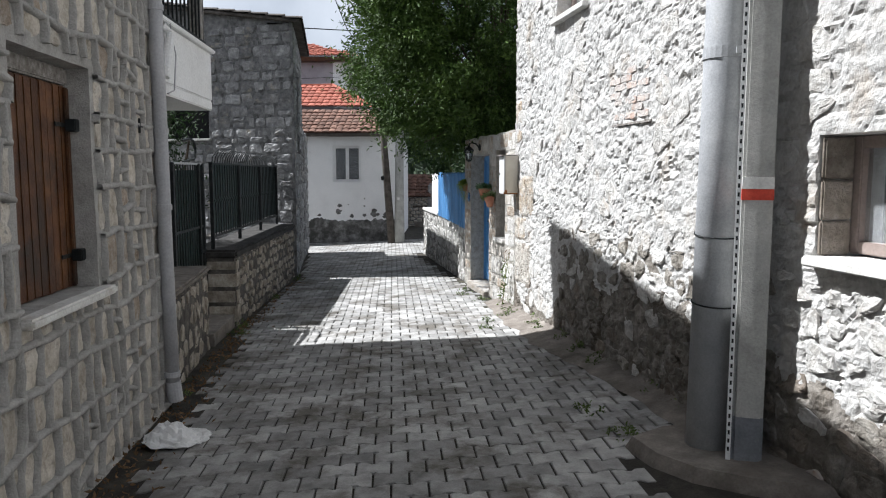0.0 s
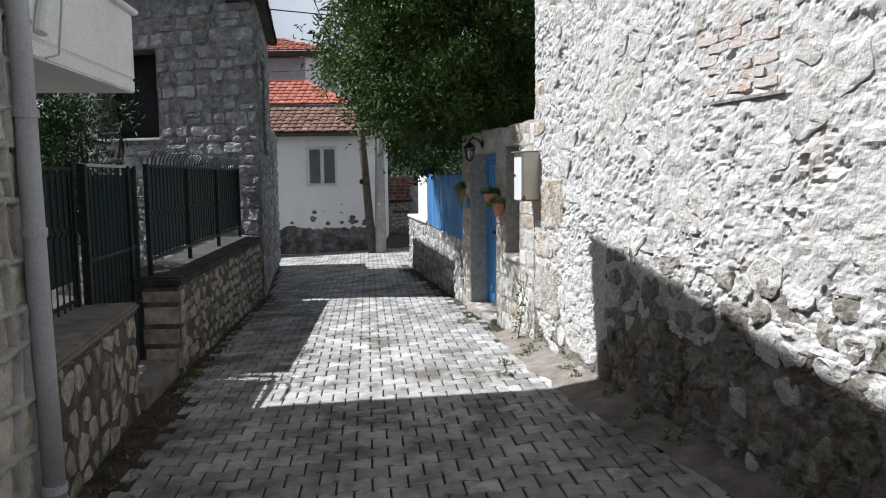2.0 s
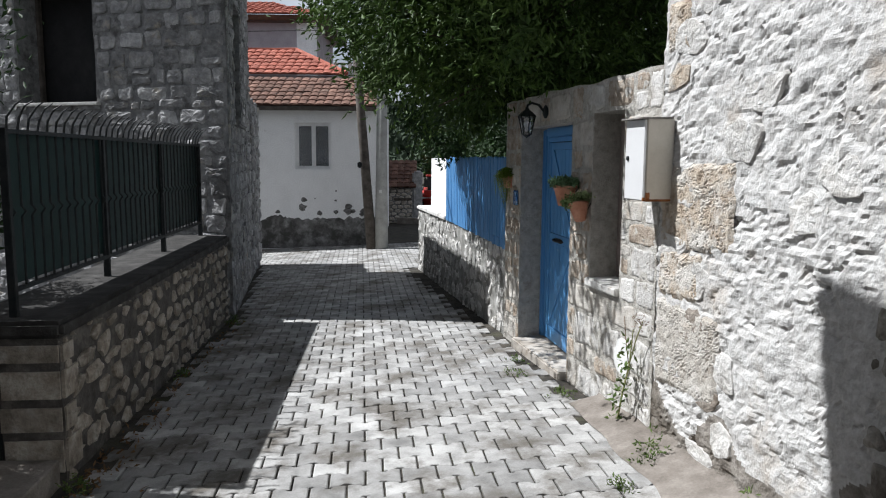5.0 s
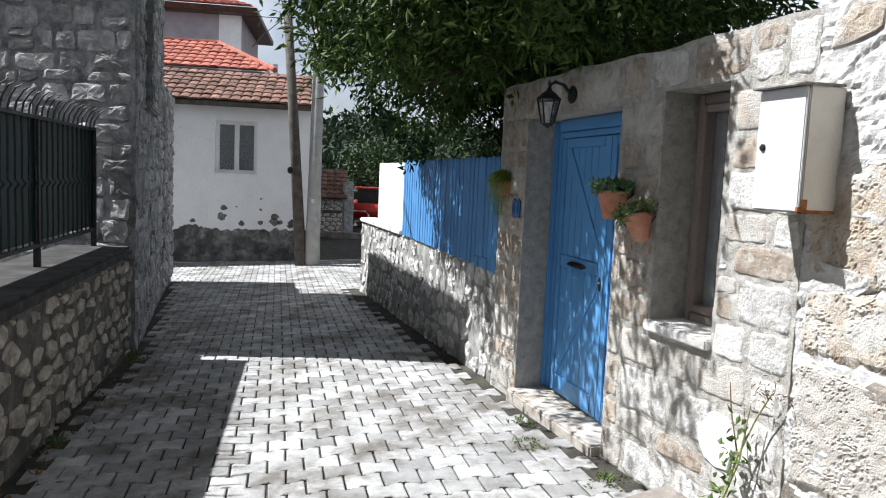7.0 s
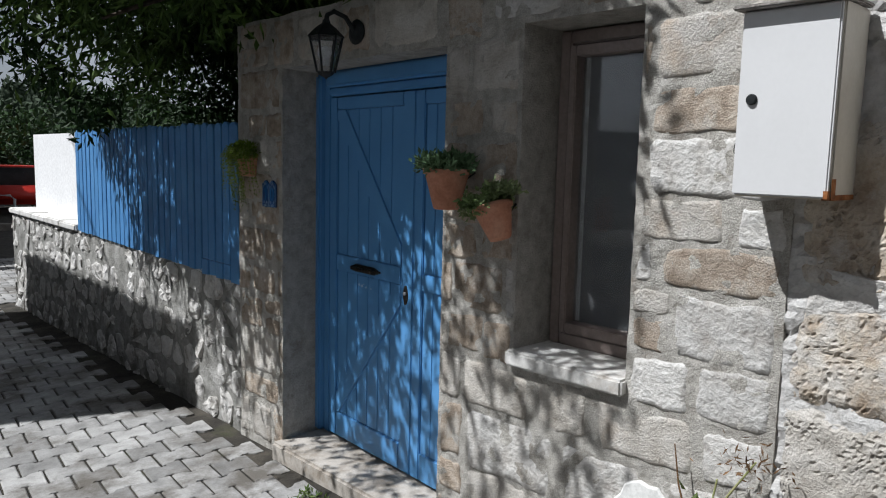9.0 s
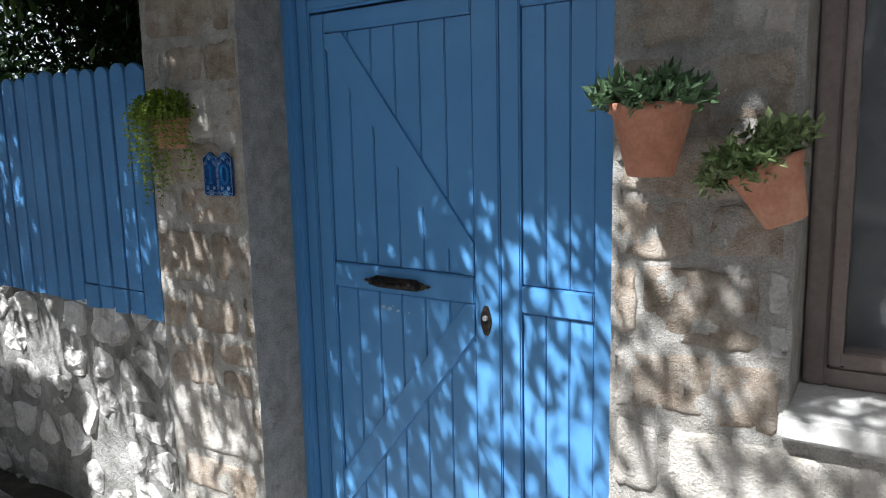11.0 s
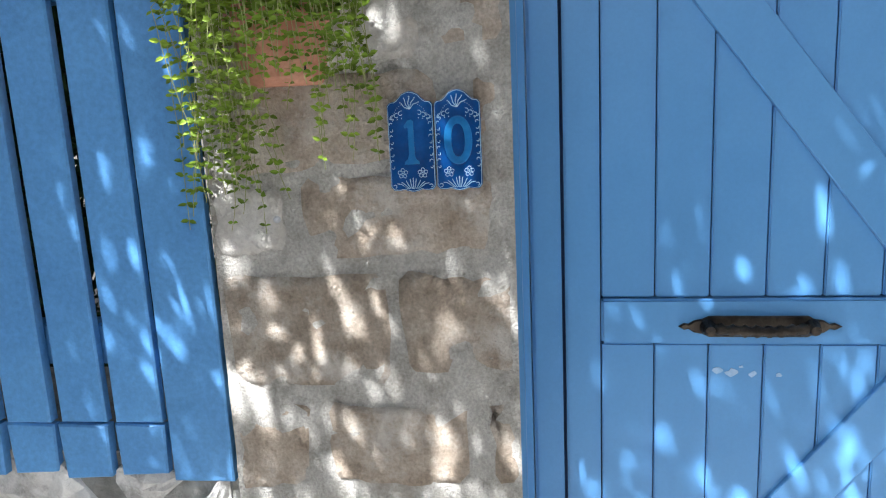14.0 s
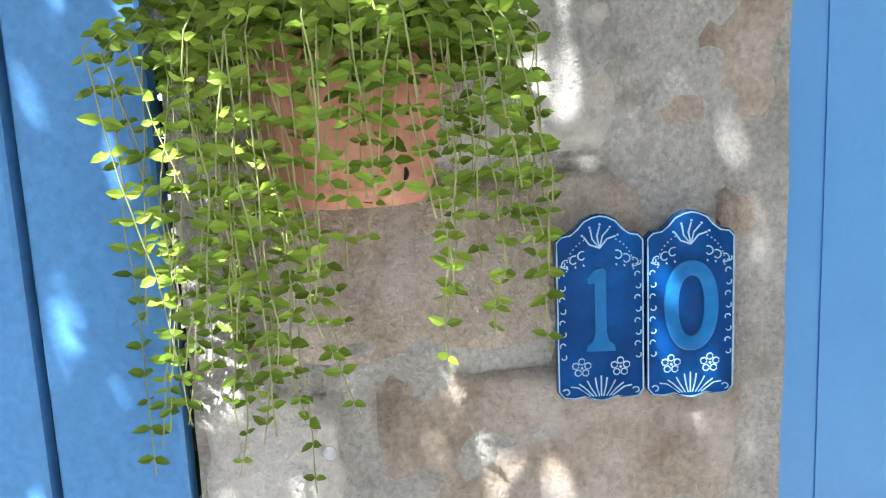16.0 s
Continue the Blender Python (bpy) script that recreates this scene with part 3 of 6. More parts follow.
def leaf_cloud(name, material, spots, parent, seed, length, width, droop=0.0, label="", fold=0.25, aim=0.8, level=0.0):
    """Many separate leaves: each spot is (place, outward way, spread, count)."""
    rng = np.random.default_rng(seed)
    V, F = [], []
    for place, way, spread, count in spots:
        for _ in range(count):
            p = np.array(place) + rng.normal(0, 1, 3) * np.array(spread)
            d = np.array(way) * aim + rng.normal(0, 1, 3)
            d[2] -= droop
            d /= np.linalg.norm(d) + 1e-6
            s = np.cross(d, rng.normal(0, 1, 3) + np.array([-0.5, 0.1, 1.0]) * level)
            s /= np.linalg.norm(s) + 1e-6
            up = np.cross(d, s)
            L, W = length * rng.uniform(0.6, 1.25), width * rng.uniform(0.7, 1.2)
            k = len(V)
            V += [p, p + d * L * 0.45 + s * W / 2 + up * W * fold, p + d * L, p + d * L * 0.45 - s * W / 2 + up * W * fold]
            F += [(k, k + 1, k + 2), (k, k + 2, k + 3)]
    ob = link(name, mesh_of(name, V, F, material), parent, label)
    return ob

# ---- large structure ----
R = wall_frame((2.613, 0.0), (0.43, 11.65))
LH = wall_frame((-2.09, 5.7), (-1.93, 4.1))
LW = wall_frame((-2.44, 7.7), (-2.12, 5.7))
FW = wall_frame((-2.78, 13.55), (-2.47, 8.4))
SE = wall_frame((-3.36, 17.4), (-2.72, 13.52))
SN = wall_frame((-2.72, 13.52), (-4.5, 14.15))
AX = wall_frame((-3.58, 19.0), (-3.36, 17.4))
BR = wall_frame((0.372, 12.04), (-0.5, 17.45))
DR = wall_frame((0.841, 10.454), (0.703, 11.554))
WH = wall_frame((-1.42, 22.0), (-6.5, 22.0))


def uR(y):
    return y * 1.01742


def make_ground():
    xs = [-4000, -800, -200, -60, -20] + [-8 + 0.8 * i for i in range(17)] + [8, 20, 60, 200, 800, 4000]
    ys = [-4000, -800, -200, -60, -20] + [-6 + 1.0 * i for i in range(34)] + [32, 40, 60, 120, 200, 800, 4000]
    verts = [(x, y, ground_z(x, y) - 0.014 + 0.006 * noise.noise(Vector((x, y, 0)))) for y in ys for x in xs]
    n = len(xs)
    faces = [(j * n + i, j * n + i + 1, (j + 1) * n + i + 1, (j + 1) * n + i) for j in range(len(ys) - 1) for i in range(n - 1)]
    return tagged(link("ground", mesh_of("ground", verts, faces, SOIL), None, "dark dusty soil in the paving joints and beyond"), kind="structure", category="ground")


ground = make_ground()

# tall limewashed house wall beside the street
RW_HOLES = [(2.60, 3.80, 1.36, 1.955), (6.93, 7.78, 3.27, 4.3)]
wall_right = wall_body("wall_house_right", R, -3.0, uR(9.08), -0.05, 5.4, 0.5, RW_HOLES, LIMEMORTAR, "limewashed rubble stone house wall with rough plaster smears", 0.016, 0.017, 3, freq=6.5, rubble=True)
# worn foot of the wall; reach and dark tone also paint the roof's shadow
wall_right.data.materials.append(WORNSHADE)
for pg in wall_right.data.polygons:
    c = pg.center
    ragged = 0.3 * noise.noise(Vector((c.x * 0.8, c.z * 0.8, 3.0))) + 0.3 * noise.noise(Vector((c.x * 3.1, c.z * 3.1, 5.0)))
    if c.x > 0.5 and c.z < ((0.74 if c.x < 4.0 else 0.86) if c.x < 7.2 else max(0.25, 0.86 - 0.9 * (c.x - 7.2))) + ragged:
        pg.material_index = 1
# lower wall with the blue door
GW_HOLES = [(9.715, 10.19, 0.90, 2.07), (10.58, 11.781, 0.02, 2.03)]
wall_gate = wall_body("wall_blue_door", R, uR(9.08), uR(12.03), -0.05, 2.29, 0.42, GW_HOLES, WALLMORTAR, "pinkish dressed stone courtyard wall with grey lime mortar", 0.0035, 0.02, 5,
                      top=lambda u: 0.035 * noise.noise(Vector((u * 2.3, 4.0, 0))), freq=15, splay=lambda u, z: 0.03 if abs(u - 11.781) < 0.01 else 0.0)
# white rubble parapet wall below the blue fence
wall_parapet = wall_body("wall_parapet", BR, 0.0, 5.48, -0.4, 0.90, 0.4, [], GREENMORTAR, "white rubble parapet wall with dark mossy mortar", 0.008, 0.07, 8)
coping_bm = bmesh.new()
for i in range(5):
    add_box(coping_bm, (3.05 + i * 0.49, -0.44, 0.895), (3.05 + i * 0.49 + 0.485, 0.035, 0.955 + 0.006 * (i % 2)), 0.012)
tagged(link("coping", data_of("coping", coping_bm, MARBLE), None, "white painted coping on the parapet wall", BR), kind="structure", category="coping")
wall_white = wall_body("wall_white_panel", BR, 3.03, 5.0, 0.9, 1.76, 0.16, [], WHITEWALL, "plain white painted yard wall", 0.0, 0.5, 8)
wall_white.matrix_basis = BR @ Matrix.Translation((0, -0.13, 0))

# left house
LH_HOLES = [(1.37, 2.30, 1.11, 2.36)]
wall_left = wall_body("wall_house_left", LH, 0.0, 9.5, -0.05, 4.6, 0.4, LH_HOLES, RIDGE, "cream rubble stone house wall with raised cement pointing", 0.006, 0.08, 11)
wall_left_end = wall_body("wall_house_left_end", wall_frame((-6.0, 5.7), (-2.1, 5.7)), 0.0, 3.9, -0.05, 4.6, 0.4, [], RIDGE, "plain end wall of the stone house", 0.004, 0.2, 12)


def slab(name, outline, z0, z1, material, label, kind="structure"):
    """A horizontal slab with the given outline; z1 may be a function of the place."""
    bm = bmesh.new()
    f = bm.faces.new([bm.verts.new((x, y, z0)) for x, y in outline])
    r = bmesh.ops.extrude_face_region(bm, geom=[f])
    bmesh.ops.translate(bm, verts=[v for v in r["geom"] if isinstance(v, bmesh.types.BMVert)], vec=(0, 0, z1 - z0))
    bmesh.ops.bevel(bm, geom=bm.edges[:], offset=0.008, segments=1, affect="EDGES")
    return tagged(link(name, data_of(name, bm, material), None, label), kind=kind, category=name.split("_")[0])


# unseen roof, its outline and height set so that its shadow fits; posts added
slab("roof_left", [(-1.75, 8.50), (-0.75, -5.0), (-6.5, -5.0), (-6.5, 8.50)], 5.40, 5.52, TILEBROWN, "unseen overhanging roof of the stone house, outlined by the shadow it casts")
for px, py in ((-2.35, 7.35), (-5.0, 7.35)):
    tagged(link("porch_post", data_of("porch_post", box((px - 0.06, py - 0.06, 2.9), (px + 0.06, py + 0.06, 5.40), 0.01), OLDWOOD), None, "added timber post carrying the unseen roof above the balcony"), kind="structure", category="post")
slab("ceiling_left", [(-2.3, 5.4), (-1.6, -4.6), (-6.4, -4.6), (-6.4, 5.4)], 4.6, 5.39, RIDGE, "closed floor below the roof of the stone house")

# low yard wall, gate step, fence wall
wall_low = wall_body("wall_low_yard", LW, 0.0, 2.03, -0.15, 0.74, 0.5, [], YARDMORTAR, "low yard wall of split cream stone in dark mortar", 0.008, 0.07, 14)
wall_fence = wall_body("wall_fence_base", FW, 0.0, 4.67, -0.3, 0.74, 0.55, [], YARDMORTAR, "retaining wall of pale split stone in dark mortar", 0.01, 0.07, 15)
cb = bmesh.new()
for a, b, za, zb in ((0.0, 2.06, 0.74, 0.80),):
    add_box(cb, (a - 0.03, -0.55, za), (b, 0.03, zb), 0.02)
tagged(link("coping", data_of("coping", cb, CEMENT), None, "grey cement coping of the low yard wall", LW), kind="structure", category="coping")
cb = bmesh.new()
add_box(cb, (0.02, -0.6, 0.74), (4.71, 0.035, 0.84), 0.025)
tagged(link("coping", data_of("coping", cb, DARKCEMENT), None, "blackened cement coping along the fence wall", FW), kind="structure", category="coping")
zc = -0.06
for k, h in enumerate((0.24, 0.19, 0.21, 0.15)):
    link("corner_stone", data_of("corner_stone", box((4.45 + 0.05 * (k % 2), -0.34 - 0.06 * (k % 2), zc), (4.683, 0.016, zc + h - 0.012), 0.02), YARDSTONE), wall_fence, "pale squared corner stone")
    zc += h
slab("doorstep_gate", [(-2.50, 8.82), (-2.40, 7.74), (-3.05, 7.74), (-3.15, 8.82)], -0.1, 0.06, CEMENT, "pale cement step at the yard gate")

# stone building
SN_HOLES = [(1.86, 3.08, 2.42, 3.84)]
SE_HOLES = [(1.85, 2.95, 2.24, 3.75)]
wall_stone_end = wall_body("wall_stone_house_end", SN, 0.0, 4.2, -0.3, 4.5, 0.45, SN_HOLES, GREYMORTAR, "weathered grey coursed stone gable wall with a dark window", 0.012, 0.09, 17, top=lambda u: 0.16 * u, splay=lambda u, z: 0.3 if u < 0.01 else 0.0)
wall_stone_side = wall_body("wall_stone_house_side", SE, 0.0, 3.93, -0.3, 4.45, 0.45, SE_HOLES, GREYMORTAR, "weathered grey stone side wall with a boarded window", 0.012, 0.09, 18, splay=lambda u, z: -0.3 if u > 3.92 else 0.0)
wall_annex = wall_body("wall_annex", AX, 0.0, 1.62, -0.3, 2.75, 0.45, [], GREYMORTAR, "ruined grey stone annex wall", 0.02, 0.09, 19, top=lambda u: 0.25 * noise.noise(Vector((u * 1.7, 1.0, 3))))
slab("ceiling_stone_house", [(-3.2, 14.2), (-3.75, 17.3), (-6.3, 17.3), (-6.3, 15.2)], 4.3, 4.36, GREYBOARD, "dark closed floor below the roof")
slab("wall_back_stone_house", [(-6.7, 14.9), (-6.3, 14.9), (-6.3, 19.0), (-6.7, 19.0)], -0.3, 4.3, GREYMORTAR, "plain back wall of the stone house")
slab("wall_far_stone_house", [(-6.3, 17.4), (-3.4, 17.4), (-3.4, 17.0), (-6.3, 17.0)], -0.3, 4.3, GREYMORTAR, "plain far wall of the stone house")


def tile_slope(name, a, b, rise, material, label, tw=0.2, tl=0.34, seed=1, barrel=0.045, parent=None, hip=0.0):
    """Rows of barrel tiles on the slope above the eave a-b; rise: the way up the slope (x, y, z)."""
    rng = random.Random(seed)
    a, b, rise = Vector(a), Vector(b), Vector(rise)
    n, k = max(1, round((b - a).length / tw)), max(1, round(rise.length / tl))
    du, dv = (b - a) / n, rise / k
    up = du.cross(dv).normalized()
    if up.z < 0:
        up = -up
    V, F = [], []
    for j in range(k):
        for i in range(n):
            if i + 0.5 > n * (1 - hip * (j + 0.5) / k):
                continue
            o = a + du * i + dv * j + up * rng.uniform(-0.006, 0.012)
            base = len(V)
            for e, lift in ((-0.08, 0.028), (1.02, 0.0)):
                for s in range(5):
                    ang = math.pi * s / 4
                    V.append(o + du * (0.5 - 0.56 * math.cos(ang)) + dv * e + up * (barrel * math.sin(ang) + lift))
            for s in range(4):
                F.append((base + s, base + s + 1, base + 6 + s, base + 5 + s))
            F.append((base + 4, base + 3, base + 2, base + 1, base))
    k2 = len(V)
    V += [a, b, a + (b - a) * (1 - hip) + rise, a + rise]
    F.append((k2, k2 + 1, k2 + 2, k2 + 3))
    ob = link(name, mesh_of(name, V, F, material), parent, label)
    return ob


def stone_house_roof():
    r = thing("stone_house_roof", Matrix(), "sagging dark weathered clay tile roof of the stone house", "roof", kind="structure")
    tile_slope("tiles", (-2.53, 13.32, 4.47), (-3.22, 17.6, 4.47), (-4.0, 1.35, 0.66), TILEDARK, "dark weathered tiles", 0.21, 0.36, 4, parent=r)
    part("eave_slab", tube([(-2.56, 13.38, 4.45), (-6.5, 14.72, 5.08)], 0.035, 8), TILEDARK, r)


stone_house_roof()

# ---- far end of the street ----
def small_window(name, m, w, h, label, material=WHITEFRAME, depth=0.08, sill=True, parent=None, mullions=1, inner=CURTAIN, bar=0.06):
    """A framed window with mullion, panes and sill; the origin is its lower corner."""
    t = thing(name, m, label, "window", kind="structure") if parent is None else link(name, None, parent, label, m)
    bm = bmesh.new()
    for lo, hi in (((0, -depth, 0), (bar, 0, h)), ((w - bar, -depth, 0), (w, 0, h)), ((bar, -depth, 0), (w - bar, 0, bar)), ((bar, -depth, h - bar), (w - bar, 0, h))):
        add_box(bm, lo, hi, 0.006)
    part("window_frame", bm, material, t)
    for i in range(mullions):
        x = w * (i + 1) / (mullions + 1)
        part("mullion", box((x - bar * 0.6, -depth, bar), (x + bar * 0.6, 0.005, h - bar), 0.005), material, t)
    for i in range(mullions + 1):
        x0, x1 = w * i / (mullions + 1) + bar * 0.5, w * (i + 1) / (mullions + 1) - bar * 0.5
        p = part("pane", box((x0, -depth * 0.6, bar * 0.7), (x1, -depth * 0.6 + 0.006, h - bar * 0.7)), GLASS, t)
        p.visible_shadow = False
    part("curtain", box((bar * 0.4, -depth - 0.12, 0.02), (w - bar * 0.4, -depth - 0.10, h - 0.02)), inner, t, "grey cloth behind the glass")
    if sill:
        part("window_sill", box((-0.06, -depth, -0.05), (w + 0.06, 0.06, -0.002), 0.006), material, t)
    return t


white_wall = wall_body("wall_white_house", WH, 0.0, 5.0, -0.4, 2.92, 0.35, [(1.12, 1.96, 1.50, 2.57)], WHITEWALL, "white painted house front with peeling paint near the ground", 0.004, 0.12, 21)
slab("wall_white_house_side", [(-1.42, 22.0), (-1.77, 22.0), (-1.77, 27.0), (-1.42, 27.0)], -0.4, 2.92, WHITEWALL, "white painted side wall of the house")
small_window("window_white_house", WH @ Matrix.Translation((1.12, -0.1, 1.50)), 0.84, 1.07, "white two-leaf window with drawn dark curtains", inner=CURTAIN, bar=0.075)


def peeled_base():
    """Patches where the paint has come off above the ground."""
    rng = random.Random(31)
    t = thing("peeled_render", WH, "bare grey render where the white paint has peeled off", "patch", kind="structure")
    top, n = [], 120
    for i in range(n + 1):
        u = 5.0 * i / n
        top.append((u, 0.36 + 0.16 * noise.noise(Vector((u * 1.9, 7, 0))) + 0.10 * noise.noise(Vector((u * 6.5, 3, 0))) + 0.04 * noise.noise(Vector((u * 17, 3, 0)))))
    part("band", plate([(5.0, -0.35), (0.0, -0.35)] + top, -0.01, 0.012, 0.004), GREYRENDER, t)
    for _ in range(26):
        u, z = rng.uniform(0.2, 4.6), 0.45 + abs(rng.gauss(0, 0.25))
        r = rng.uniform(0.02, 0.09) * (1.2 - min(1, z - 0.4))
        out = [(u + r * rng.uniform(0.6, 1.3) * math.cos(a) * 1.2, z + r * rng.uniform(0.5, 1.2) * math.sin(a)) for a in [2 * math.pi * k / 9 for k in range(9)]]
        part("patch", plate(out, -0.01, 0.009), GREYRENDER, t)


peeled_base()


def far_roofs():
    r1 = thing("white_house_roof", Matrix(), "weathered brown clay tile lean-to roof of the white house", "roof", kind="structure")
    tile_slope("tiles", (-6.6, 21.78, 2.93), (-1.30, 21.78, 2.93), (0, 2.1, 0.82), TILEBROWN, "", 0.2, 0.33, 7, parent=r1)
    part("eave_board", box((-6.6, 21.76, 2.83), (-1.30, 21.82, 2.93), 0.01), POLEWOOD, r1)
    h2 = thing("middle_house", Matrix(), "house with a bright orange clay tile hipped roof", "house")
    part("wall", box((-8.0, 24.9, -0.3), (-2.7, 29.0, 3.95)), MAUVE, h2)
    tile_slope("roof", (-8.2, 24.7, 3.95), (-2.4, 24.7, 3.95), (0, 2.4, 0.95), TILERED, "bright orange tiles", 0.22, 0.36, 8, parent=h2, hip=0.3)
    part("ridge", tube([(-8, 27.1, 4.93), (-4.14, 27.1, 4.93), (-2.45, 24.75, 4.0)], 0.07, 8), TILERED, h2)
    h3 = thing("upper_house", Matrix(), "taller mauve-grey house with an orange tile roof", "house")
    part("wall", box((-9.0, 28.5, -0.3), (-3.75, 33.0, 5.95)), MAUVE, h3)
    part("white_corner", box((-4.35, 28.485, 4.2), (-3.74, 28.6, 5.95)), WHITEWALL, h3, "white painted corner strip")
    part("eave", box((-9.3, 28.05, 5.95), (-3.25, 33.3, 6.12), 0.02), WOOD, h3)
    tile_slope("roof", (-9.3, 28.0, 6.12), (-3.2, 28.0, 6.12), (0, 2.6, 0.85), TILERED, "orange tiles", 0.22, 0.36, 10, parent=h3, hip=0.4)
    ch = thing("chimney_house", Matrix(), "far flat brown-grey building with chimneys", "house")
    part("wall", box((-4.3, 36, -0.3), (-2.4, 40, 5.35)), MAUVE, ch)
    for x in (-4.1, -3.8, -3.5):
        part("chimney", box((x, 36.2, 5.35), (x + 0.16, 36.5, 5.75), 0.01), BRICK, ch)


far_roofs()


def far_shed():
    s = thing("stone_shed", Matrix(), "old rubble stone shed with a brown tile roof", "shed")
    part("wall", box((-2.6, 28.0, -0.5), (-0.72, 31.0, 0.86)), GREYMORTAR, s)
    k = random.Random(5)
    V, F = [], []
    for p in cells(0.0, 1.85, -0.45, 0.84, 0.2, 0.13, 0.38, 41):
        v, f = stone_shape(p, 0.012, 0.03, 0.008, k)
        o = len(V)
        V += [(-0.72 - a, 28.0 - b, c) for a, b, c in v]
        F += [tuple(i + o for i in g) for g in f]
    tagged(link("stonework", mesh_of("stonework", V, F, HOUSESTONE), s), kind="stuff")
    tile_slope("roof", (-2.8, 27.8, 0.86), (-0.6, 27.8, 0.86), (0, 2.0, 0.82), TILEBROWN, "brown tiles", 0.2, 0.33, 12, parent=s)
    part("lintel", box((-1.3, 27.93, 0.45), (-0.75, 28.0, 0.53), 0.01), POLEWOOD, s)
    part("corner_wall", box((-0.72, 28.0, -0.5), (-0.4, 31.0, 1.35), 0.05), GREYSTONE, s, "ruined side wall")
    c = thing("parked_car", pose(0.35, 33.0, ground_z(0.3, 33), 0, 0, 0), "small red parked car seen far down the lane", "car")
    body = bmesh.new()
    add_box(body, (-0.8, -1.9, 0.28), (0.8, 1.9, 0.78), 0.12)
    part("body", body, CARRED, c, smooth=True)
    part("cabin", box((-0.68, -1.1, 0.78), (0.68, 1.2, 1.28), 0.14), CARGLASS, c)
    part("roof", box((-0.6, -0.8, 1.26), (0.6, 0.9, 1.32), 0.02), CARRED, c)
    for x in (-0.72, 0.72):
        for y in (-1.2, 1.25):
            w = part("wheel", lathe([(0.0, -0.09), (0.24, -0.09), (0.3, -0.06), (0.3, 0.06), (0.24, 0.09), (0.0, 0.09)], 18, m=Matrix.Translation((x, y, 0.3)) @ Matrix.Rotation(math.pi / 2, 4, "Y")), CABLE, c)
    g = thing("pipe_rail", pose(-0.3, 29.5, ground_z(-0.3, 29.5)), "bent grey pipe railing by the lane", "railing")
    part("rail", tube([(-0.2, 0, 0), (-0.2, 0, 0.55), (-0.1, 0, 0.65), (0.3, 0, 0.65), (0.4, 0, 0.55), (0.4, 0, 0)], 0.03, 8), POLEGREY, g)
    slab("kerb_lane", [(-1.2, 27.4), (2.4, 26.0), (2.4, 26.2), (-1.2, 27.6)], -0.5, -0.05, CEMENT, "pale kerb across the lane")


far_shed()


def far_hill():
    V, F = [], []
    nx, ny = 60, 16
    for j in range(ny):
        for i in range(nx):
            x, y = -160 + 320 * i / (nx - 1), 110 + 160 * j / (ny - 1)
            e = min(1, j / 9) ** 1.3
            z = -3 + e * (19 + 3.5 * noise.noise(Vector((x * 0.012, y * 0.01, 0))) - 0.03 * x) + 1.6 * noise.noise(Vector((x * 0.15, y * 0.15, 0))) * e
            V.append((x, y, z))
    F = [(j * nx + i, j * nx + i + 1, (j + 1) * nx + i + 1, (j + 1) * nx + i) for j in range(ny - 1) for i in range(nx - 1)]
    hill = tagged(link("backdrop_hill", mesh_of("backdrop_hill", V, F, WOODS, True), None, "dark wooded hillside in the distance"), kind="structure", category="hill")
    rng = random.Random(8)
    spots = []
    for _ in range(700):
        x, y = rng.uniform(-45, 40), rng.uniform(112, 205)
        e = min(1, (y - 110) / 160 * 15 / 9) ** 1.3
        z = -3 + e * (19 + 3.5 * noise.noise(Vector((x * 0.012, y * 0.01, 0))) - 0.03 * x)
        spots.append(((x, y, z + 1.0), (0, -0.3, 1), (0.9, 0.9, 0.9), 14))
    w = leaf_cloud("far_woods", WOODS, spots, None, 12, 1.6, 1.2, label="distant dark pine woods on the hillside")
    tagged(w, kind="stuff", category="woods")
    s2 = []
    for _ in range(60):
        s2.append(((rng.uniform(-0.3, 3.0), rng.uniform(34, 38), rng.uniform(0.2, 2.6)), (0, -0.3, 0.3), (0.35, 0.35, 0.3), 50))
    t = thing("lane_tree", pose(1.4, 36, -0.2), "dark bushy tree at the end of the lane", "tree")
    part("trunk", tube([(0, 0, 0), (0.05, 0, 1.0), (0.1, 0.1, 2.2)], [0.12, 0.1, 0.05], 8), BARK, t)
    c = leaf_cloud("crown", SHRUBSHADE, [((a[0] - 1.4, a[1] - 36, a[2] + 0.2), b, s, n) for a, b, s, n in s2], t, 13, 0.24, 0.12)


far_hill()


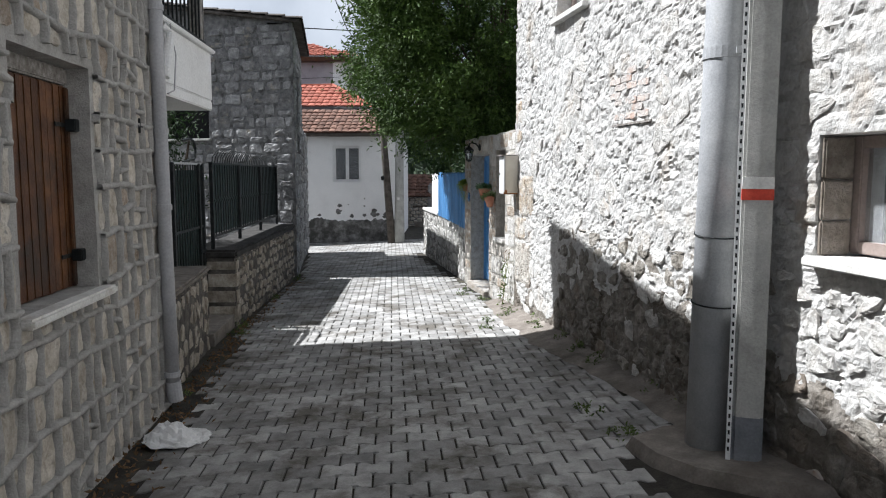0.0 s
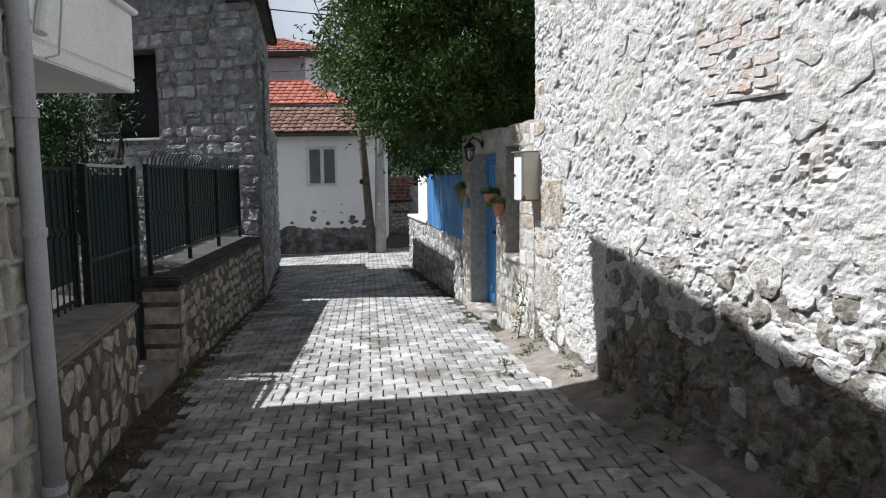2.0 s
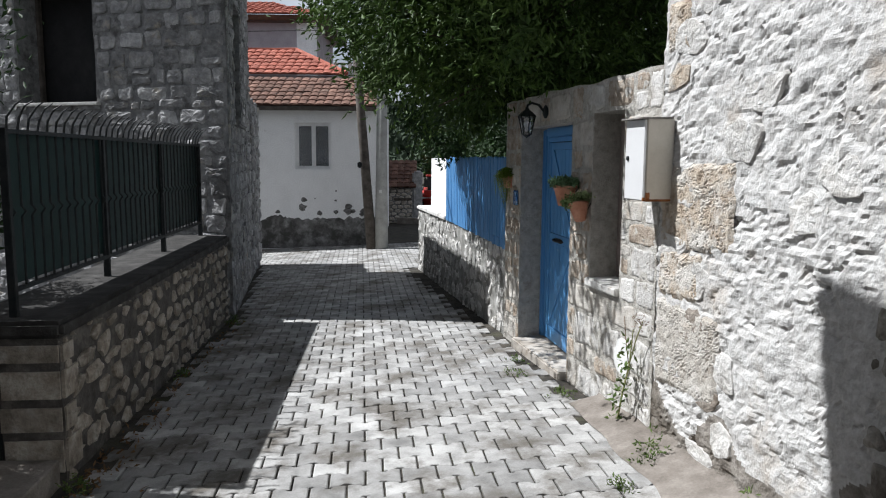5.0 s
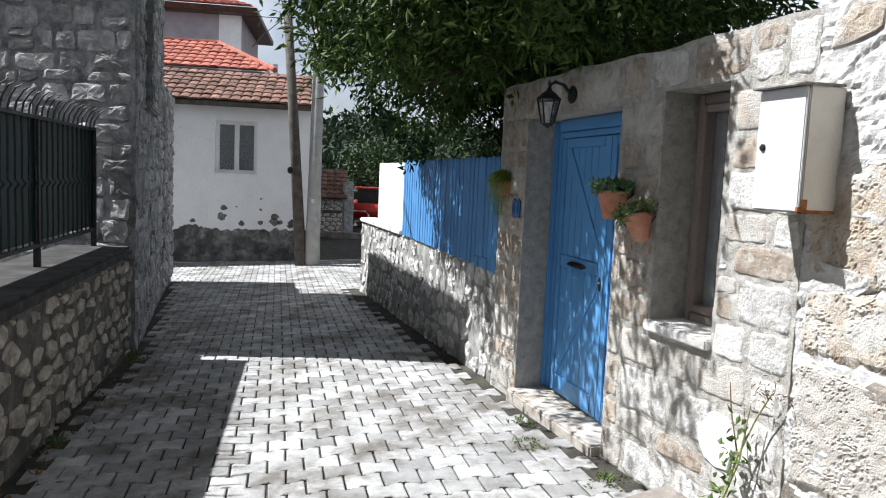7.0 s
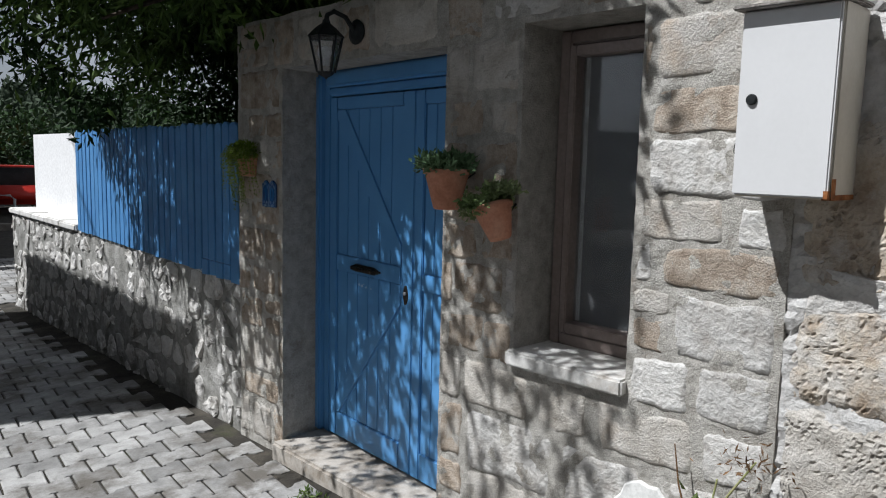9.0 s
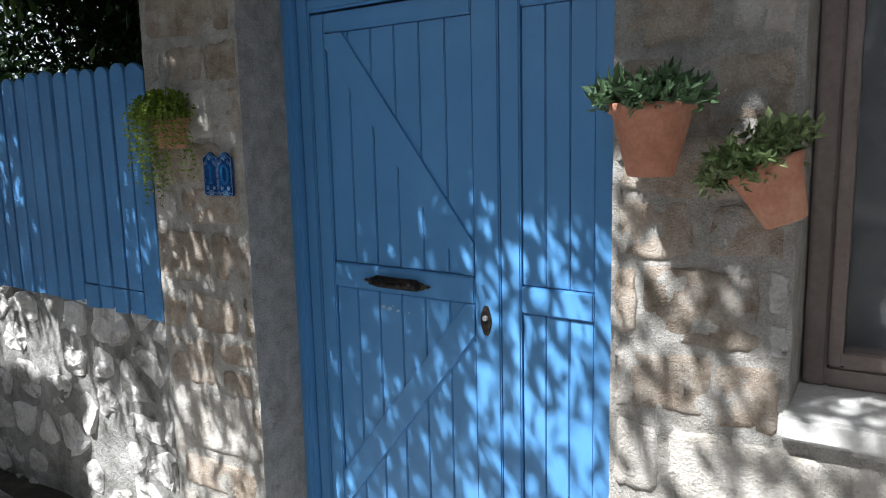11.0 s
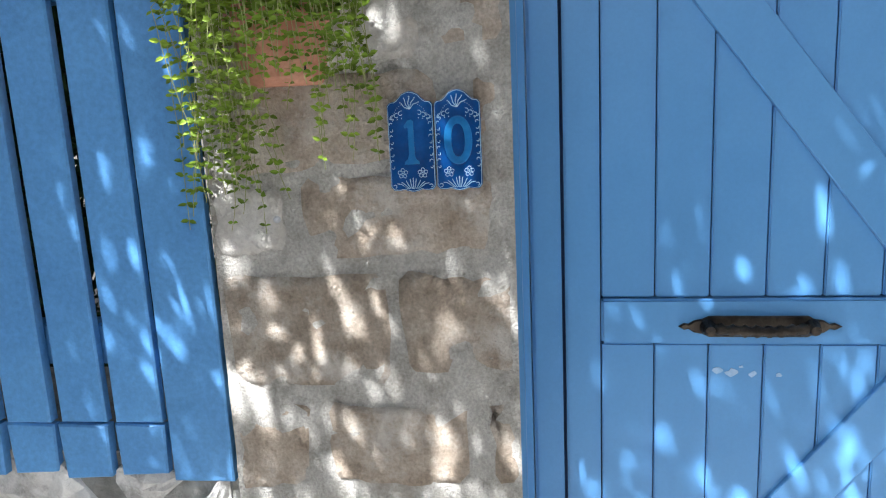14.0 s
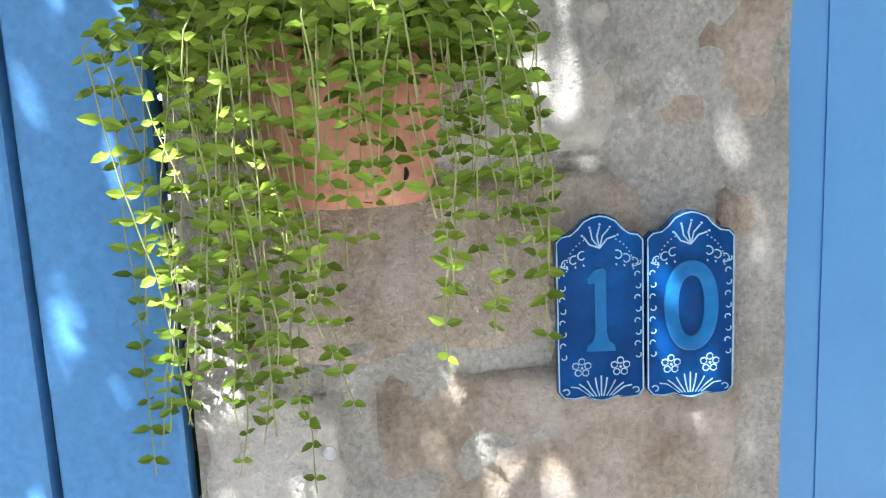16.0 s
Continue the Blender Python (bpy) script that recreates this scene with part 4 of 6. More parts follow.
def street_poles():
    w = thing("wooden_pole", Matrix(), "leaning weathered wooden utility pole by the white house", "utility pole")
    part("post", tube([(-1.56, 21.1, -0.25), (-1.72, 21.1, 2.0), (-1.93, 21.1, 4.75)], [0.115, 0.1, 0.08], 12), POLEWOOD, w, smooth=True)
    part("bracket", box((-1.85, 20.95, 1.55), (-1.75, 21.02, 1.68), 0.02), IRON, w)
    c = thing("concrete_pole", Matrix(), "tapered pale concrete utility pole by the white house", "utility pole")
    part("post", tube([(-1.34, 21.1, -0.25), (-1.33, 21.1, 1.5), (-1.28, 21.1, 7.0)], [0.15, 0.125, 0.085], 16), POLECONC, c, smooth=True)
    part("label", box((-1.38, 20.955, 1.0), (-1.32, 20.97, 1.07), 0.002), WHITEPAINT, c)
    # twin poles beside the limewashed wall
    p = thing("steel_pole", Matrix(), "round galvanised lamp pole with a red and white waymark", "pole", "poles in the street")
    bx, by = 1.60, 4.16
    g = ground_z(bx, by)
    part("shaft", tube([(bx, by, g), (bx, by, 2.2), (bx + 0.02, by, 6.5)], [0.138, 0.114, 0.085], 28), POLEGREY, p, smooth=True)
    part("upper_clamp", tube([(bx, by, 2.38), (bx, by, 2.44)], 0.118, 24), POLEGREY, p)
    part("clamp_arm", box((bx, by - 0.13, 2.385), (bx + 0.2, by - 0.05, 2.435), 0.01), POLEGREY, p)
    for z in (1.05, 1.43):
        part("wire_tie", tube([(bx + (0.138 - 0.0105 * z) * math.cos(a) * 1.03, by + (0.138 - 0.0105 * z) * math.sin(a) * 1.03, z + 0.012 * math.sin(a)) for a in [2 * math.pi * k / 24 for k in range(25)]], 0.005, 6), IRON, p)
    q = thing("concrete_post", Matrix(), "square concrete post with a red and white waymark", "post", "poles in the street")
    sx, sy = 1.715, 3.96
    bm = bmesh.new()
    rot = Matrix.Translation((sx, sy, 0)) @ Matrix.Rotation(radians(-18), 4, "Z")
    add_box(bm, (-0.075, -0.1, g), (0.075, 0.1, 6.4), 0.015, rot)
    part("shaft", bm, POLECONC, q)
    part("painted_foot", box((-0.077, -0.102, g + 0.02), (0.077, 0.102, 0.50), 0.016, rot), FOOTPAINT, q, "dull blue-grey painted foot")
    for name, z0, z1, mt in (("white_mark", 1.69, 1.75, WHITEPAINT), ("red_mark", 1.632, 1.688, REDPAINT)):
        part(name, box((-0.0765, -0.1025, z0), (0.0765, -0.05, z1), 0.001, rot), mt, q)
    strip = part("perforated_strip", box((-0.104, -0.115, 0.25), (-0.08, -0.107, 6.0), 0, rot), WHITEFRAME, q, "perforated metal edge strip")
    holes = bmesh.new()
    for i in range(90):
        add_box(holes, (-0.097, -0.1175, 0.3 + i * 0.045), (-0.087, -0.1145, 0.322 + i * 0.045), 0, rot)
    tagged(link("slots", data_of("slots", holes, IRON), strip), kind="stuff")
    for name, z0, z1, mt in (("white_mark", 1.77, 1.82, WHITEPAINT), ("red_mark", 1.72, 1.768, REDPAINT)):
        pts = []
        for k in range(5):
            a = radians(150 + 14 * k)
            pts.append((bx + 0.114 * math.cos(a), by + 0.114 * math.sin(a)))
        b2 = bmesh.new()
        lo = [b2.verts.new((x, y, z0)) for x, y in pts]
        hi = [b2.verts.new((x, y, z1)) for x, y in pts]
        for k in range(4):
            b2.faces.new((lo[k], lo[k + 1], hi[k + 1], hi[k]))
        bmesh.ops.solidify(b2, geom=b2.faces[:], thickness=0.003)
        part(name, b2, mt, p)
    f = bmesh.new()
    rim = [(1.14, 4.32), (1.22, 4.02), (1.38, 3.78), (1.62, 3.6), (1.98, 3.4), (1.98, 4.25), (1.72, 4.5), (1.4, 4.52)]
    v0 = [f.verts.new((x, y, ground_z(x, y) - 0.03)) for x, y in rim]
    v1 = [f.verts.new((1.62 + (x - 1.62) * 0.9, 4.05 + (y - 4.05) * 0.9, ground_z(x, y) + 0.065 + 0.02 * noise.noise(Vector((x * 5, y * 5, 0))))) for x, y in rim]
    for k in range(len(rim)):
        f.faces.new((v0[k], v0[(k + 1) % len(rim)], v1[(k + 1) % len(rim)], v1[k]))
    f.faces.new(v1)
    tagged(link("pole_footing", data_of("pole_footing", f, CEMENT), None, "cracked cement footing round the two poles"), category="footing", kind="structure")


street_poles()


def overhead_cables():
    for pts, r in (([(-2.9, 14.5, 4.55), (-1.9, 17, 4.95), (-0.6, 19, 5.25), (1.5, 21, 5.7)], 0.012), ([(-1.93, 21.0, 4.6), (-2.35, 18.0, 5.2), (-2.6, 15.5, 6.2), (-2.9, 12.0, 7.2)], 0.012), ([(-1.93, 21.1, 4.55), (-2.6, 23.5, 4.6), (-3.4, 28.4, 5.1)], 0.010), ([(-1.93, 21.1, 4.5), (-4.0, 20.2, 4.3), (-5.5, 19.0, 4.5)], 0.008)):
        t = thing("overhead_cable", Matrix(), "thin black overhead cable above the lane", "cable", "overhead cables")
        part("strand", tube(pts, r, 6), CABLE, t)


overhead_cables()

# ---- the blue door ----
def blue_door():
    d = thing("blue_door", DR, "blue painted plank door with diagonal braces, closed", "door")
    zb, zt = 0.085, 1.90
    U0, UM, U1, U2 = 0.0, 0.372, 1.10, 1.235

    def stick(name, u0, u1, z0, z1, front, back=-0.05, bevel=0.004, parent=d, label=""):
        return part(name, box((u0, back, z0), (u1, front, z1), bevel), BLUE, parent, label)
    part("backing", box((U0, -0.06, zb), (U1, -0.012, zt)), BLUEGAP, d)
    stick("frame_post", U1, U1 + 0.055, zb, 2.02, 0.012, -0.06, 0.006)
    stick("frame_post", U1 + 0.057, U2, zb, 2.02, 0.042, -0.06, 0.012)
    stick("frame_post", -0.05, U0 - 0.003, zb, 2.02, 0.02, -0.06, 0.006)
    stick("frame_head", U0, U1, zt + 0.004, 1.945, 0.02, -0.06, 0.008)
    stick("frame_head", U0, U1, 1.948, 2.03, 0.045, -0.06, 0.012)
    main = link("main_leaf", None, d)
    side = link("side_leaf", None, d)
    # main leaf
    L0, L1 = UM + 0.004, U1 - 0.006
    S0, S1 = 0.465, 1.030
    stick("stile", L0, S0 - 0.002, zb + 0.01, zt - 0.004, 0.012, parent=main)
    stick("stile", S1 + 0.002, L1, zb + 0.01, zt - 0.004, 0.012, parent=main)
    stick("rail", S0, S1, 1.835, zt - 0.004, 0.012, parent=main)
    stick("rail", S0, S1, 1.002, 1.085, 0.012, parent=main)
    stick("rail", S0, S1, zb + 0.01, zb + 0.14, 0.012, parent=main)

    def boards(u0, u1, z0, z1, n, parent):
        w = (u1 - u0) / n
        for i in range(n):
            stick("board", u0 + i * w + 0.0012, u0 + (i + 1) * w - 0.0012, z0, z1, 0.003, -0.03, 0.0025, parent)
    boards(S0, S1, 1.087, 1.833, 6, main)
    boards(S0, S1, zb + 0.142, 1.0, 6, main)

    def brace(a, b, w, lo, hi, parent):
        """A diagonal board cut square to the frame it sits in."""
        ax, az, bx, bz = *a, *b
        n = Vector((-(bz - az), bx - ax)).normalized() * w / 2
        e = Vector((bx - ax, bz - az)).normalized() * 0.3
        poly = [(ax - e.x + n.x, az - e.y + n.y), (ax - e.x - n.x, az - e.y - n.y), (bx + e.x - n.x, bz + e.y - n.y), (bx + e.x + n.x, bz + e.y + n.y)]
        for pu, pz, nu, nz in ((lo[0], 0, -1, 0), (hi[0], 0, 1, 0), (0, lo[1], 0, -1), (0, hi[1], 0, 1)):
            poly = clip(poly, pu, pz, nu, nz)
        part("brace", plate(poly, -0.02, 0.0125, 0.002), BLUE, parent)
    brace((0.50, 1.16), (0.985, 1.80), 0.085, (S0 + 0.001, 1.088), (S1 - 0.001, 1.832), main)
    brace((0.50, 0.93), (0.985, 0.32), 0.085, (S0 + 0.001, zb + 0.144), (S1 - 0.001, 1.0), main)
    # side leaf
    stick("stile", U0 + 0.004, 0.085, zb + 0.01, zt - 0.004, 0.012, parent=side)
    stick("stile", 0.308, UM, zb + 0.01, zt - 0.004, 0.012, parent=side)
    stick("rail", 0.087, 0.306, 0.995, 1.073, 0.012, parent=side)
    stick("rail", 0.087, 0.306, 1.835, zt - 0.004, 0.012, parent=side)
    stick("rail", 0.087, 0.306, zb + 0.01, zb + 0.14, 0.012, parent=side)
    boards(0.087, 0.306, 1.075, 1.833, 3, side)
    boards(0.087, 0.306, zb + 0.142, 0.993, 3, side)
    # bronze pull
    h = link("door_handle", None, d, "ornate dark bronze pull handle")
    z0, ua, ub = 1.036, 0.624, 0.896
    prof = [(0.0, 0.0), (0.012, 0.006), (0.02, 0.004), (0.03, 0.011), (0.045, 0.013), (0.055, 0.019), (0.22, 0.019), (0.232, 0.013), (0.245, 0.011), (0.255, 0.004), (0.262, 0.006), (0.272, 0.0)]
    out = [(ua + s, z0 + w) for s, w in prof] + [(ua + s, z0 - w) for s, w in prof[-2:0:-1]]
    part("back_plate", plate(out, 0.012, 0.018, 0.002), BRONZE, h)
    bm = bmesh.new()
    pts, rad = [], []
    for i in range(29):
        s = i / 28
        pts.append((ua + 0.05 + 0.172 * s, 0.022 + 0.022 * math.sin(math.pi * s) ** 0.6, z0))
        rad.append(0.0095 + 0.0025 * math.cos(i * 2.0) + (0.003 if i in (0, 28) else 0))
    part("grip", add_tube(bm, pts, rad, 10), BRONZE, h, smooth=True)
    for u in (ua + 0.05, ub - 0.05):
        part("boss", lathe([(0.0, 0.0), (0.015, 0.0), (0.012, 0.012), (0.008, 0.026), (0.0, 0.028)], 14, m=Matrix.Translation((u, 0.016, z0)) @ Matrix.Rotation(-math.pi / 2, 4, "X")), BRONZE, h)
    k = link("lock_plate", None, d, "dark bronze keyhole plate")
    oval = []
    for i in range(24):
        a = 2 * math.pi * i / 24
        oval.append((0.424 + 0.0165 * math.cos(a) * (1 + 0.15 * math.cos(4 * a)), 0.958 + 0.052 * math.sin(a) * (1 + 0.12 * math.cos(2 * a))))
    part("plate", plate(oval, 0.012, 0.0165, 0.002), BRONZE, k)
    part("cylinder", lathe([(0.0, 0.0), (0.0085, 0.0), (0.0075, 0.007), (0.0, 0.007)], 16, m=Matrix.Translation((0.424, 0.0165, 0.966)) @ Matrix.Rotation(-math.pi / 2, 4, "X")), POLEGREY, k)
    part("keyhole", box((0.4225, 0.0165, 0.938), (0.4255, 0.0175, 0.96)), IRON, k)
    rng = random.Random(2)
    for u, z, r in ((0.80, 0.947, 0.008), (0.765, 0.944, 0.006), (0.825, 0.95, 0.006), (0.72, 0.942, 0.004), (0.785, 0.957, 0.003)):
        o = [(u + r * 1.5 * rng.uniform(0.5, 1.2) * math.cos(a), z + r * rng.uniform(0.5, 1.2) * math.sin(a)) for a in [2 * math.pi * i / 9 for i in range(9)]]
        part("paint_chip", plate(o, 0.001, 0.0038), CHIP, d, "bare patch of flaked paint")


blue_door()
step = thing("doorstep", R, "worn marble doorstep slab below the blue door", "doorstep", kind="structure")
sb = box((10.60, -0.40, -0.03), (11.80, 0.06, 0.078), 0.012)
part("slab", sb, STEPSTONE, step)

# ---- window, meter box, lantern on the door wall ----
w1 = small_window("window_1", R @ Matrix.Translation((9.72, -0.20, 0.905)), 0.465, 1.16, "taupe framed window with grey lace curtain and dusty glass", TAUPE, 0.07, False, None, 0, CURTAIN, 0.05)
part("inner_frame", add_box(add_box(add_box(add_box(bmesh.new(), (0.052, -0.06, 0.052), (0.082, 0.012, 1.105), 0.004), (0.383, -0.06, 0.052), (0.413, 0.012, 1.105), 0.004), (0.082, -0.06, 0.052), (0.383, 0.012, 0.09), 0.004), (0.082, -0.06, 1.067), (0.383, 0.012, 1.105), 0.004), TAUPE, w1)
part("window_sill", box((-0.01, -0.02, -0.055), (0.485, 0.235, 0.0), 0.008), MARBLE, w1, "white marble sill")
w2 = small_window("window_2", R @ Matrix.Translation((2.605, -0.19, 1.375)), 1.185, 0.575, "brown framed low window", TAUPE, 0.07, False, None, 1, CURTAIN, 0.06)
part("window_sill", box((-0.004, -0.02, -0.06), (1.19, 0.26, -0.012), 0.008), MARBLE, w2, "chipped white marble sill")
for a, b in ((-0.01, 0.16), (0.166, 0.36), (0.366, 0.572)):
    part("stone_reveal", box((1.165, 0.004, a), (1.193, 0.172, b), 0.008), EARTHSTONE, w2, "brown stone reveal block")
w3 = small_window("window_3", R @ Matrix.Translation((6.95, -0.14, 3.30)), 0.81, 0.98, "taupe framed upper window", TAUPE, 0.07, False, None, 1, CURTAIN, 0.06)
part("window_sill", box((-0.05, -0.02, -0.06), (0.87, 0.20, -0.004), 0.008), MARBLE, w3, "marble sill")


def meter_box():
    t = thing("meter_box", R @ Matrix.Translation((9.095, 0.0, 1.515)), "cream enamelled steel meter box with rusty edges on the wall", "meter box")
    part("body", box((0, 0.0, 0), (0.237, 0.165, 0.46), 0.004), BOXSIDE, t)
    part("door", box((0.004, 0.166, 0.004), (0.233, 0.180, 0.456), 0.004), BOXWHITE, t, "white enamelled door")
    lid = bmesh.new()
    add_box(lid, (-0.012, -0.0, 0.462), (0.249, 0.197, 0.472), 0.003, Matrix.Translation((0, 0, 0)) @ Matrix.Rotation(radians(-1.5), 4, "X"))
    part("rain_lid", lid, OLDWOOD, t, "weathered lid")
    k = part("lock", lathe([(0.0, 0.0), (0.014, 0.0), (0.014, 0.004), (0.011, 0.008), (0.0, 0.008)], 18, m=Matrix.Translation((0.197, 0.18, 0.24)) @ Matrix.Rotation(-math.pi / 2, 4, "X")), IRON, t)
    rng = random.Random(4)
    for u0, u1, z0, z1, d0, d1 in ((-0.0015, 0.0, 0.0, 0.012, 0.01, 0.165), (-0.0012, 0.0, 0.0, 0.05, 0.14, 0.166), (0.0, 0.02, -0.001, 0.004, 0.03, 0.166)):
        part("rust_streak", box((u0, d0, z0), (u1, d1, z1)), RUST, t, "orange rust along the lower edge")
    part("rust_streak", box((0.002, 0.1655, 0.003), (0.012, 0.1812, 0.022)), RUST, t)
    return t


meter_box()


def lantern():
    t = thing("wall_lantern", R @ Matrix.Translation((11.15, 0.0, 1.94)), "black iron wall lantern with clear glass panes", "lantern")
    part("wall_plate", lathe([(0.0, 0.0), (0.05, 0.0), (0.055, 0.012), (0.03, 0.025), (0.0, 0.03)], 18, m=Matrix.Translation((0, 0.0, 0.2)) @ Matrix.Rotation(-math.pi / 2, 4, "X")), IRON, t)
    part("arm", tube([(0, 0.02, 0.2), (0, 0.07, 0.255), (0, 0.13, 0.27), (0, 0.165, 0.25), (0, 0.17, 0.225)], 0.011, 8), IRON, t)
    c = Matrix.Translation((0, 0.17, 0))
    part("roof", lathe([(0.0, 0.235), (0.014, 0.23), (0.018, 0.215), (0.045, 0.195), (0.075, 0.165), (0.08, 0.157), (0.0, 0.157)], 6, m=c), IRON, t)
    part("base", lathe([(0.0, -0.02), (0.008, -0.012), (0.03, 0.0), (0.038, 0.012), (0.0, 0.014)], 6, m=c), IRON, t)
    part("glass", lathe([(0.036, 0.014), (0.068, 0.157)], 6, m=c), GLASS, t).visible_shadow = False
    for k in range(6):
        a = 2 * math.pi * k / 6
        part("bar", tube([(0.038 * math.cos(a), 0.17 + 0.038 * math.sin(a), 0.01), (0.071 * math.cos(a), 0.17 + 0.071 * math.sin(a), 0.16)], 0.0045, 6), IRON, t)
    part("bulb", lathe([(0.0, 0.04), (0.014, 0.04), (0.014, 0.07), (0.024, 0.09), (0.02, 0.115), (0.0, 0.12)], 14, m=c), WHITEFRAME, t)


lantern()


# ---- number tiles ----
def number_tile(u0, digit):
    t = thing("house_number_tile", R @ Matrix.Translation((u0, 0.007, 1.320)), "cobalt blue glazed number tile with white flower ornament", "number tile", "house number")
    w, h = 0.0655, 0.143
    top = [(w, 0.117), (w, 0.124), (w * 0.94, 0.128), (w * 0.84, 0.129), (w * 0.76, 0.133), (w * 0.68, 0.139), (w * 0.58, 0.142), (w * 0.5, h), (w * 0.42, 0.142), (w * 0.32, 0.139), (w * 0.24, 0.133), (w * 0.16, 0.129), (w * 0.06, 0.128), (0, 0.124), (0, 0.117)]
    bot = [(0, 0.008), (0.004, 0.003), (0.012, 0.002), (0.02, 0.0035), (w * 0.42, 0.001), (w * 0.5, 0.0), (w * 0.58, 0.001), (w - 0.02, 0.0035), (w - 0.012, 0.002), (w - 0.004, 0.003), (w, 0.008)]
    part("tile", plate(top[::-1][::-1] + bot, 0.0, 0.0085, 0.002), GLAZE, t)
    F = 0.0082
    orn = bmesh.new()

    def dot(u, z, r, s=1.0, a=0.0, sides=8):
        c, n, r = math.cos(a), math.sin(a), r * 0.82
        vs = []
        for k in range(sides):
            x, y = r * math.cos(2 * math.pi * k / sides), r * s * math.sin(2 * math.pi * k / sides)
            vs.append(orn.verts.new((u + x * c - y * n, F + 0.0006, z + x * n + y * c)))
        f = orn.faces.new(vs)
        ret = bmesh.ops.extrude_face_region(orn, geom=[f])
        bmesh.ops.translate(orn, verts=[v for v in ret["geom"] if isinstance(v, bmesh.types.BMVert)], vec=(0, 0.0007, 0))
    cx = w / 2
    def stroke(points, r=0.00055):
        add_tube(orn, [(u, F + 0.0004, z) for u, z in points], r, 5)

    def curl(u, z, r, a0, a1, grow=0.0, n=9):
        """An arc that may wind inwards."""
        stroke([(u + r * (1 - grow * k / n) * math.cos(a0 + (a1 - a0) * k / n), z + r * (1 - grow * k / n) * math.sin(a0 + (a1 - a0) * k / n)) for k in range(n + 1)])
    rim = top[::-1][::-1] + bot
    stroke([(cx + (u - cx) * 0.965, 0.0715 + (z - 0.0715) * 0.98) for u, z in rim + rim[:1]], 0.0006)
    # lotus at the head
    for k in range(-2, 3):
        a = math.pi / 2 - k * 0.5
        stroke([(cx, 0.118), (cx + 0.008 * math.cos(a - 0.25), 0.118 + 0.009 * math.sin(a - 0.25)), (cx + 0.014 * math.cos(a), 0.118 + 0.016 * math.sin(a))], 0.0007)
        dot(cx + 0.0155 * math.cos(a), 0.118 + 0.0175 * math.sin(a), 0.0011)
    for sgn in (-1, 1):
        for k in range(9):
            a = math.pi / 2 + sgn * (0.5 + 0.14 * k)
            dot(cx + 0.026 * math.cos(a) * 0.95, 0.103 + 0.024 * math.sin(a), 0.0007, 1, 0, 6)
        for k in range(3):
            curl(cx + sgn * (0.013 + 0.006 * k), 0.112 - 0.003 * k, 0.0042, math.pi / 2 + sgn * 0.4, math.pi / 2 - sgn * 4.2, 0.6)
            dot(cx + sgn * (0.012 + 0.006 * k), 0.1055 - 0.001 * k, 0.0012, 0.6, 1.2)
        # five-petalled flowers at the foot
        fu, fz = cx + sgn * 0.0145, 0.0275
        for k in range(5):
            a = math.pi / 2 + 2 * math.pi * k / 5
            curl(fu + 0.0048 * math.cos(a), fz + 0.0048 * math.sin(a), 0.0025, 0, 2 * math.pi, 0.0, 7)
        dot(fu, fz, 0.0013)
        # tendrils up both sides
        for k in range(9):
            z = 0.036 + 0.0088 * k
            curl(cx + sgn * (w / 2 - 0.0048), z, 0.0024, -0.6 if k % 2 else 2.4, 2.9 if k % 2 else 5.9, 0.35, 7)
        for k in range(4):
            e = 0.0045 + 0.0062 * k
            stroke([(cx + sgn * e * 0.35, 0.005), (cx + sgn * e * 0.75, 0.012), (cx + sgn * e, 0.0195 - 0.0022 * k)], 0.0006)
        curl(cx + sgn * 0.0262, 0.0085, 0.003, 0.5, 5.0, 0.5)
    stroke([(cx, 0.005), (cx, 0.021)], 0.0006)
    tagged(part("ornament", orn, GLAZEWHITE, t, "white slip flowers and dots"), kind="stuff")
    if digit == "1":
        one = [(cx + s, 0.040 + z) for s, z in ((0.011, 0.0), (0.0105, 0.004), (0.006, 0.008), (0.0042, 0.014), (0.0042, 0.052), (0.009, 0.0515), (0.0098, 0.055), (0.004, 0.0625), (-0.0015, 0.0635), (-0.0042, 0.061), (-0.0045, 0.014), (-0.006, 0.008), (-0.0105, 0.004), (-0.011, 0.0))]
        part("digit", plate(one, F - 0.001, F + 0.0016, 0.0005), GLAZELIGHT, t, "raised light blue one")
        return
    curve = bpy.data.curves.new("digit", "FONT")
    curve.body, curve.size, curve.extrude, curve.bevel_depth, curve.offset = digit, 0.094, 0.0008, 0.0006, 0.0006
    curve.align_x, curve.align_y = "CENTER", "CENTER"
    tmp = bpy.data.objects.new("digit", curve)
    scene.collection.objects.link(tmp)
    me = bpy.data.meshes.new_from_object(tmp)
    bpy.data.objects.remove(tmp)
    me.materials.clear()
    me.materials.append(GLAZELIGHT)
    xs = [v.co.x for v in me.vertices]
    zs = [v.co.y for v in me.vertices]
    me.transform(Matrix.Translation((-(min(xs) + max(xs)) / 2, -(min(zs) + max(zs)) / 2, 0)))
    # seen from the street the wall's x runs to the left
    me.transform(Matrix.Translation((cx, F + 0.001, 0.072)) @ Matrix.Rotation(math.pi, 4, "Z") @ Matrix.Rotation(math.pi / 2, 4, "X") @ Matrix.Diagonal((0.92, 1, 1, 1)))
    link("digit", me, t, "raised light blue " + ("one" if digit == "1" else "zero"))


number_tile(11.8925, "1")
number_tile(11.8255, "0")


